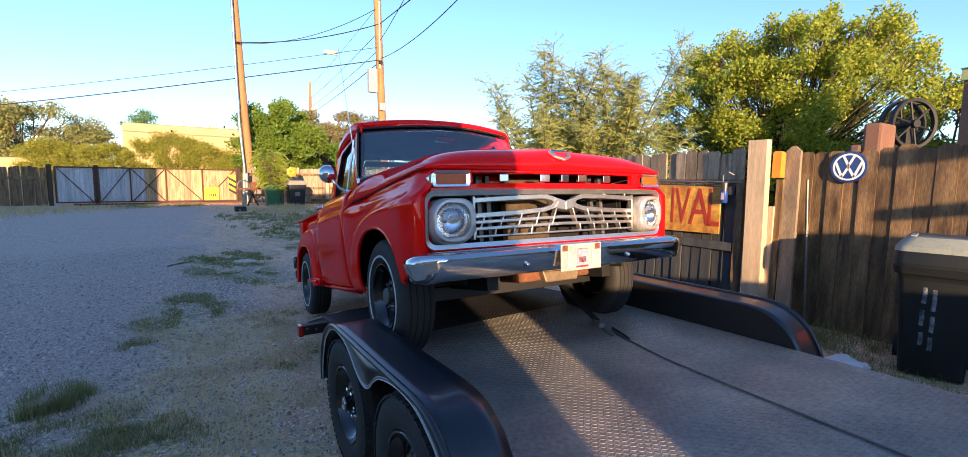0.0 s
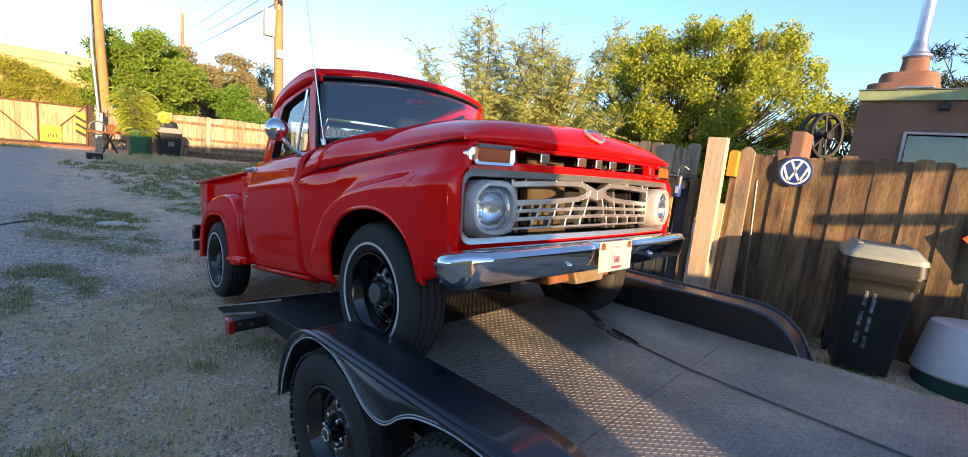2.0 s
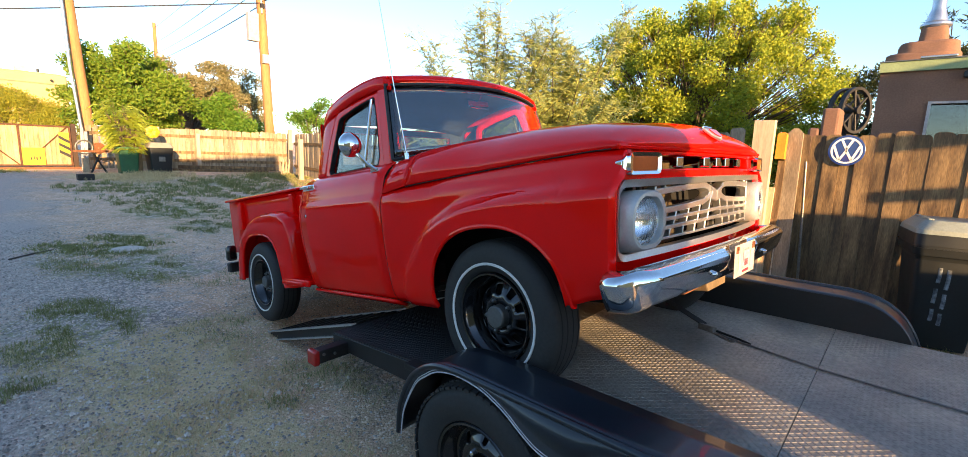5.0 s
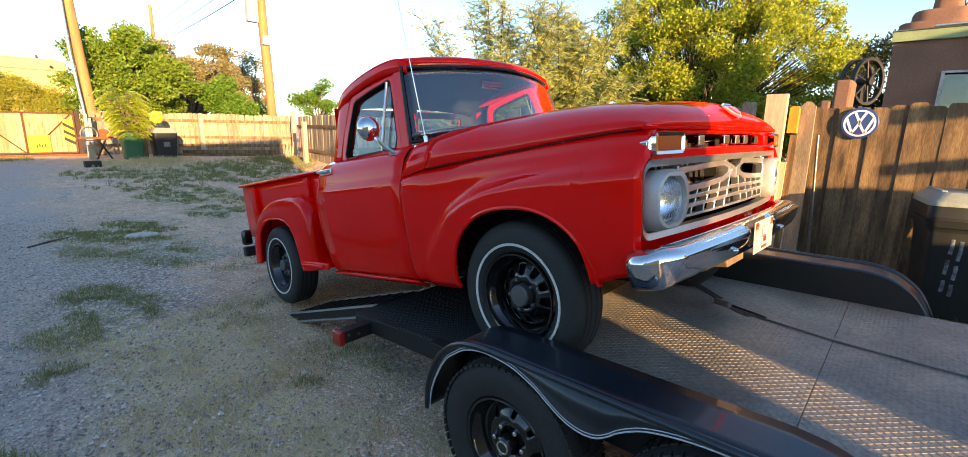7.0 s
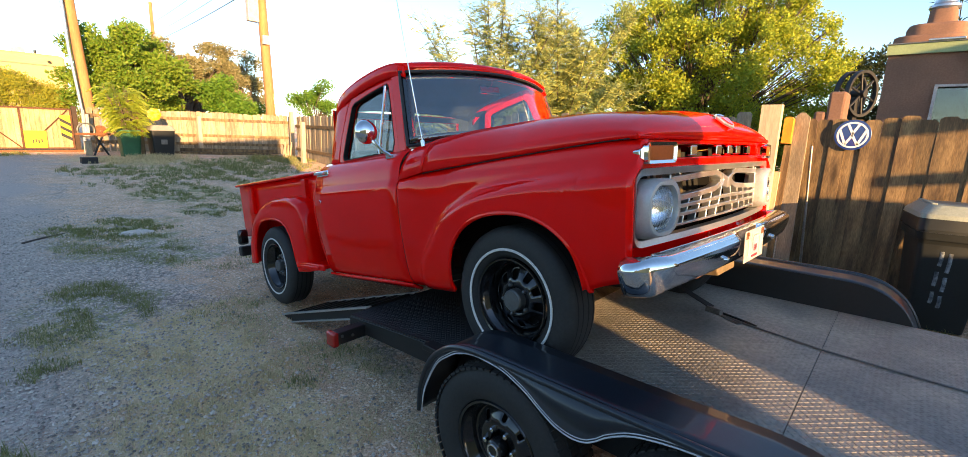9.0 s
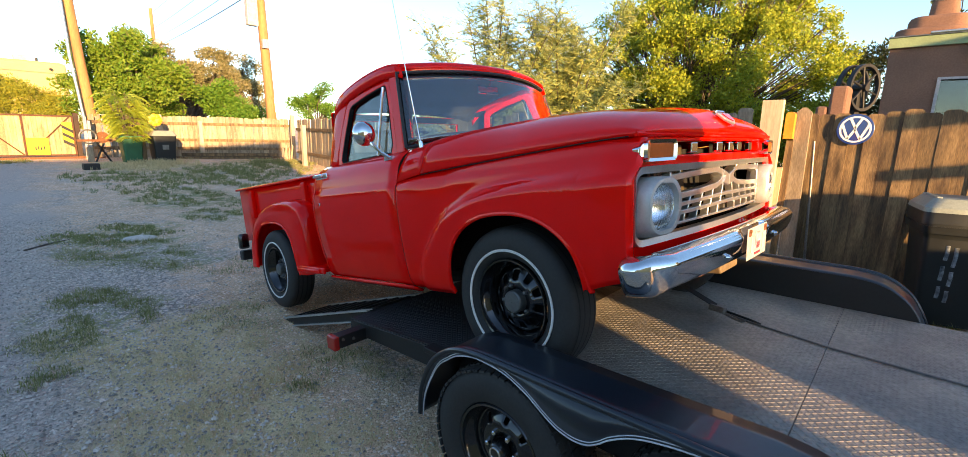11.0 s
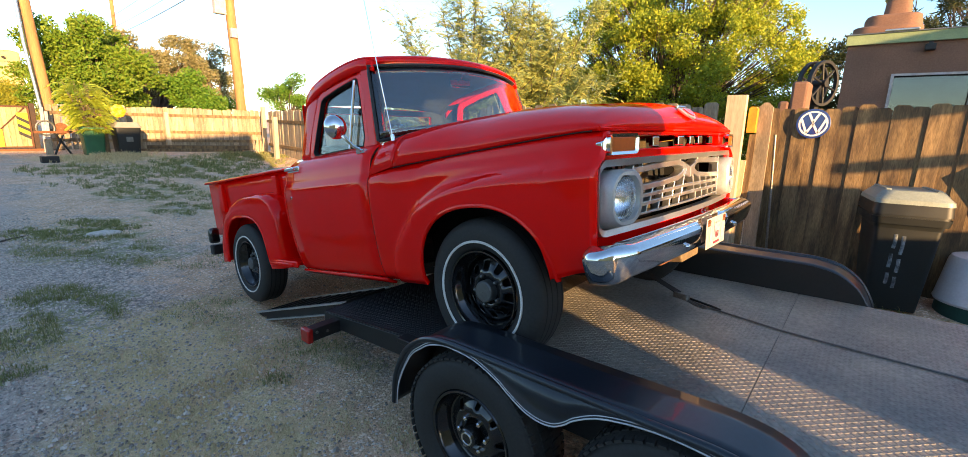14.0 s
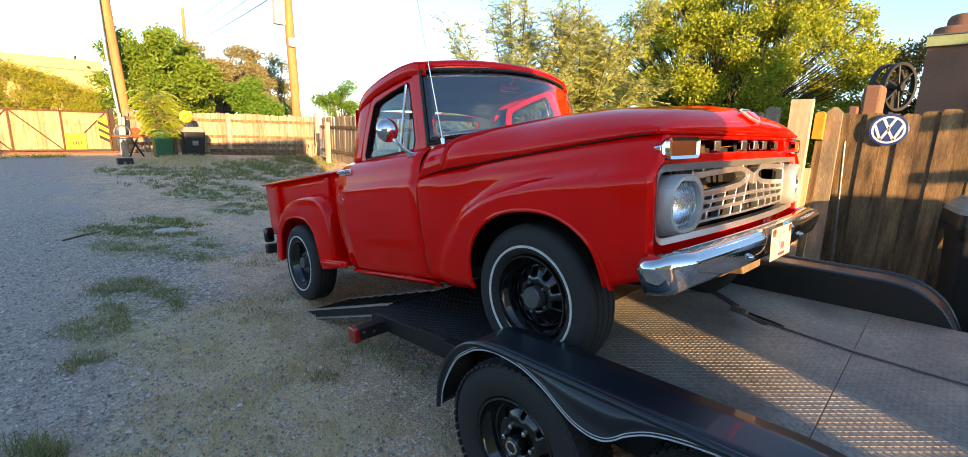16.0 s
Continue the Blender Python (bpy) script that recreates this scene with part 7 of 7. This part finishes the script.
# ---- gravel and grass ----
def scatter_stones(seed, count):
    rnd = random.Random(seed)
    sh = Shape()
    for k in range(count):
        y = -1.1 + 10.2 * rnd.random() ** 1.6 - abs(rnd.gauss(0, 0.45))
        x = rnd.uniform(-6.2, -0.9) - abs(rnd.gauss(0, 0.4)) if rnd.random() < 0.8 else rnd.uniform(-3.0, 0.6)
        if rnd.random() > 0.5 + 0.5 * smoothstep(-1.2, -2.8, x - 0.1 * y):
            continue
        s = rnd.uniform(0.005, 0.012) * (1.9 if rnd.random() < 0.07 else 1)
        z = ground_z(x, y) + s * 0.25
        a = rnd.uniform(0, 6.28)
        c, d = math.cos(a), math.sin(a)
        e = rnd.uniform(0.6, 1.0)
        i = len(sh.v)
        sh.v += [(x + c * s, y + d * s, z), (x - d * s * e, y + c * s * e, z), (x - c * s * rnd.uniform(0.7, 1), y - d * s, z), (x + d * s * e, y - c * s * e, z), (x + c * s * 0.2, y, z + s * rnd.uniform(0.5, 0.9))]
        sh.f += [(i, i + 1, i + 4), (i + 1, i + 2, i + 4), (i + 2, i + 3, i + 4), (i + 3, i, i + 4)]
    return sh


STONE = material("loose_gravel", (0.58, 0.50, 0.42), 0.9, var=0.25, scale=20, fine=120, island=0.55)
me = bpy.data.meshes.new("gravel")
gsh = scatter_stones(61, 125000)
me.from_pydata(gsh.v, [], gsh.f)
me.materials.append(STONE)
tagged(new("gravel", me), "loose grey gravel stones on the drive", "gravel", kind="stuff")

GRASS = leaf_material("green_grass", (0.17, 0.19, 0.06), (0.36, 0.34, 0.14), 0.3)
STRAW = leaf_material("dry_grass", (0.74, 0.60, 0.34), (0.52, 0.42, 0.22), 0.3)
PATCHES = [(-2.62, 2.09, 0.20, 1500, 0.13, 0), (-2.40, 1.38, 0.42, 1700, 0.06, 0), (-2.08, 1.16, 0.36, 1300, 0.06, 0), (-1.20, 6.45, 0.62, 3000, 0.05, 0), (-0.85, 5.60, 0.42, 1100, 0.045, 0), (-0.98, 7.35, 0.55, 1700, 0.05, 0), (-1.55, 7.45, 0.35, 700, 0.05, 0),
           (-1.78, 4.70, 0.30, 1000, 0.05, 0), (-1.72, 4.20, 0.34, 1300, 0.05, 0), (-1.70, 3.90, 0.22, 800, 0.05, 0), (-2.08, 3.78, 0.26, 900, 0.04, 0), (-2.22, 3.15, 0.14, 350, 0.05, 0), (-1.32, 2.54, 0.10, 260, 0.05, 0), (-1.18, 1.92, 0.09, 220, 0.05, 0), (-1.02, 3.40, 0.30, 420, 0.035, 0), (-0.45, 5.0, 0.35, 420, 0.04, 0),
           (-1.50, 2.80, 0.65, 2600, 0.03, 1), (-1.15, 3.20, 0.60, 2000, 0.03, 1), (-1.10, 2.05, 0.50, 2200, 0.03, 1), (-1.75, 1.90, 0.60, 2200, 0.035, 1), (-2.0, 3.62, 0.35, 900, 0.035, 1), (-2.35, 1.25, 0.60, 1800, 0.045, 1), (-1.35, 0.90, 0.45, 1300, 0.04, 1), (-0.66, 2.0, 0.40, 800, 0.04, 0),
           (0.37, 10.0, 0.8, 1700, 0.06, 0), (0.34, 7.9, 0.45, 700, 0.05, 0), (0.75, 9.0, 0.8, 1200, 0.06, 0), (0.2, 11.2, 1.0, 1400, 0.07, 0),
           (1.6, 12.2, 1.3, 3000, 0.10, 0), (3.2, 13.2, 1.5, 4000, 0.11, 0), (4.6, 14.6, 1.0, 2500, 0.12, 0), (0.7, 14.9, 0.9, 2200, 0.12, 1), (1.6, 15.6, 0.8, 2000, 0.16, 1), (-0.2, 13.0, 0.8, 1300, 0.10, 0), (2.6, 10.5, 1.0, 1500, 0.08, 0),
           (2.2, -0.3, 0.55, 1800, 0.08, 0), (2.1, -1.1, 0.55, 1800, 0.09, 0), (2.0, -1.9, 0.6, 1800, 0.09, 0), (2.9, -0.25, 0.5, 1200, 0.10, 0), (2.5, 0.6, 0.6, 1500, 0.08, 1), (2.3, -2.8, 0.7, 1500, 0.09, 0),
           (1.95, -0.6, 0.5, 3000, 0.08, 0), (1.95, -1.5, 0.5, 3000, 0.09, 0), (1.9, -2.4, 0.5, 2600, 0.09, 0), (2.7, 0.0, 0.35, 1500, 0.07, 0),
           (-5.0, 16.6, 1.6, 2500, 0.12, 1), (-7.0, 15.5, 2.0, 2500, 0.12, 1), (-3.0, 17.4, 0.8, 900, 0.10, 0), (-1.6, 17.7, 0.7, 700, 0.10, 0)]


def grass(name, kind_id, mat, label):
    rnd = random.Random(70 + kind_id)
    sh = Shape()
    for cx, cy, r, n, h, k in PATCHES:
        if k != kind_id:
            continue
        per = 9
        for q_ in range(int(n * 1.9)):
            if q_ % per == 0:
                # a new tuft
                q, a = math.sqrt(rnd.random()) * (0.75 + 0.45 * rnd.random()), rnd.uniform(0, 6.28)
                tx, ty = cx + q * r * math.cos(a), cy + q * r * math.sin(a) * 1.15
                keep = noise.noise((tx * 2.6, ty * 2.6, 5.0)) > -0.12
                tall = rnd.uniform(0.5, 1.25)
            if not keep:
                continue
            x, y = tx + rnd.gauss(0, 0.028), ty + rnd.gauss(0, 0.028)
            z = ground_z(x, y) - 0.004
            L = h * tall * rnd.uniform(0.35, 1.1)
            b = rnd.uniform(0, 6.28)
            w = 0.0026 + 0.0026 * (cy > 7)
            dx, dy = math.cos(b), math.sin(b)
            ln = rnd.uniform(0.2, 0.9) * L
            i = len(sh.v)
            sh.v += [(x - dy * w, y + dx * w, z), (x + dy * w, y - dx * w, z), (x + dx * ln * 0.4 + dy * w * 0.7, y + dy * ln * 0.4 - dx * w * 0.7, z + L * 0.6), (x + dx * ln * 0.4 - dy * w * 0.7, y + dy * ln * 0.4 + dx * w * 0.7, z + L * 0.6), (x + dx * ln, y + dy * ln, z + L * 0.9)]
            sh.f += [(i, i + 1, i + 2, i + 3), (i + 3, i + 2, i + 4)]
    m2 = bpy.data.meshes.new(name)
    m2.from_pydata(sh.v, [], sh.f)
    m2.materials.append(mat)
    tagged(new(name, m2), label, "grass", kind="stuff")


grass("green_grass", 0, GRASS, "sparse green grass and weeds")
grass("dry_grass", 1, STRAW, "thin dry straw-coloured grass")
st = thing("fallen_stick", "dark fallen stick on the gravel drive", "stick")
part("stick", Shape().tube([(-2.05, 7.0, 0.07), (-1.85, 7.15, 0.085), (-1.6, 7.35, 0.08)], 0.018, 6, 0.008), BARK, st)
rk = thing("pale_rock", "flat pale rock in the grass", "rock", pose(-0.95, 6.9, 0.06))
part("stone", Shape().grid(lambda u, v: (0.22 * math.sin(math.pi * v) * math.cos(6.2832 * u), 0.16 * math.sin(math.pi * v) * math.sin(6.2832 * u), 0.05 * math.cos(math.pi * v)), 12, 8), STONE, rk, smooth=True)

# ---- rope and strap on the trailer deck ----
rp = thing("deck_rope", "thin dark grey rope lying along the trailer deck", "rope")


def on_deck(x, y, up=0.008):
    return (x, y, 0.564 + (x - 0.068) * 0.02095 - y * 0.01746 + up)


ROPE = [(0.47, 0.02), (0.43, -0.06), (0.385, -0.25), (0.33, -0.48), (0.305, -0.74), (0.285, -0.95), (0.27, -1.15), (0.25, -1.42), (0.22, -1.9), (0.17, -2.6), (0.15, -3.4)]
part("strand", Shape().tube([on_deck(x, y, 0.006) for x, y in ROPE], 0.0048, 7), GREY_CAP, rp, smooth=True)
part("loose_end", Shape().tube([on_deck(0.50, 0.04), on_deck(0.45, -0.10), on_deck(0.42, -0.16)], 0.007, 6), BLACK, rp, smooth=True)
ts = thing("tie_down_strap", "dark tie-down strap with steel hook under the bumper", "strap")
part("webbing", Shape().grid(lambda u, v: (0.48 - 0.10 * u + 0.04 * (v - 0.5), 0.50 - 0.44 * u, 0.76 - 0.125 * u + 0.01 * v), 8, 1), BLACK, ts, solid=0.004)
part("ratchet", Shape().box(0, 0, 0, 0.09, 0.04, 0.035), STEEL, ts, "steel ratchet", bevel=0.006).matrix_basis = pose(0.375, 0.05, 0.625, 12, 0, 78)
part("hook", Shape().tube([(0.37, 0.02, 0.612), (0.365, -0.03, 0.598), (0.36, -0.08, 0.590), (0.36, -0.10, 0.60)], 0.008, 6), STEEL, ts, smooth=True)

# ---- true size ----
GROW = Matrix.Scale(UNIT, 4)
for ob in list(scene.objects):
    if ob.parent is None and ob.type in ("MESH", "EMPTY"):
        ob.matrix_basis = GROW @ ob.matrix_basis
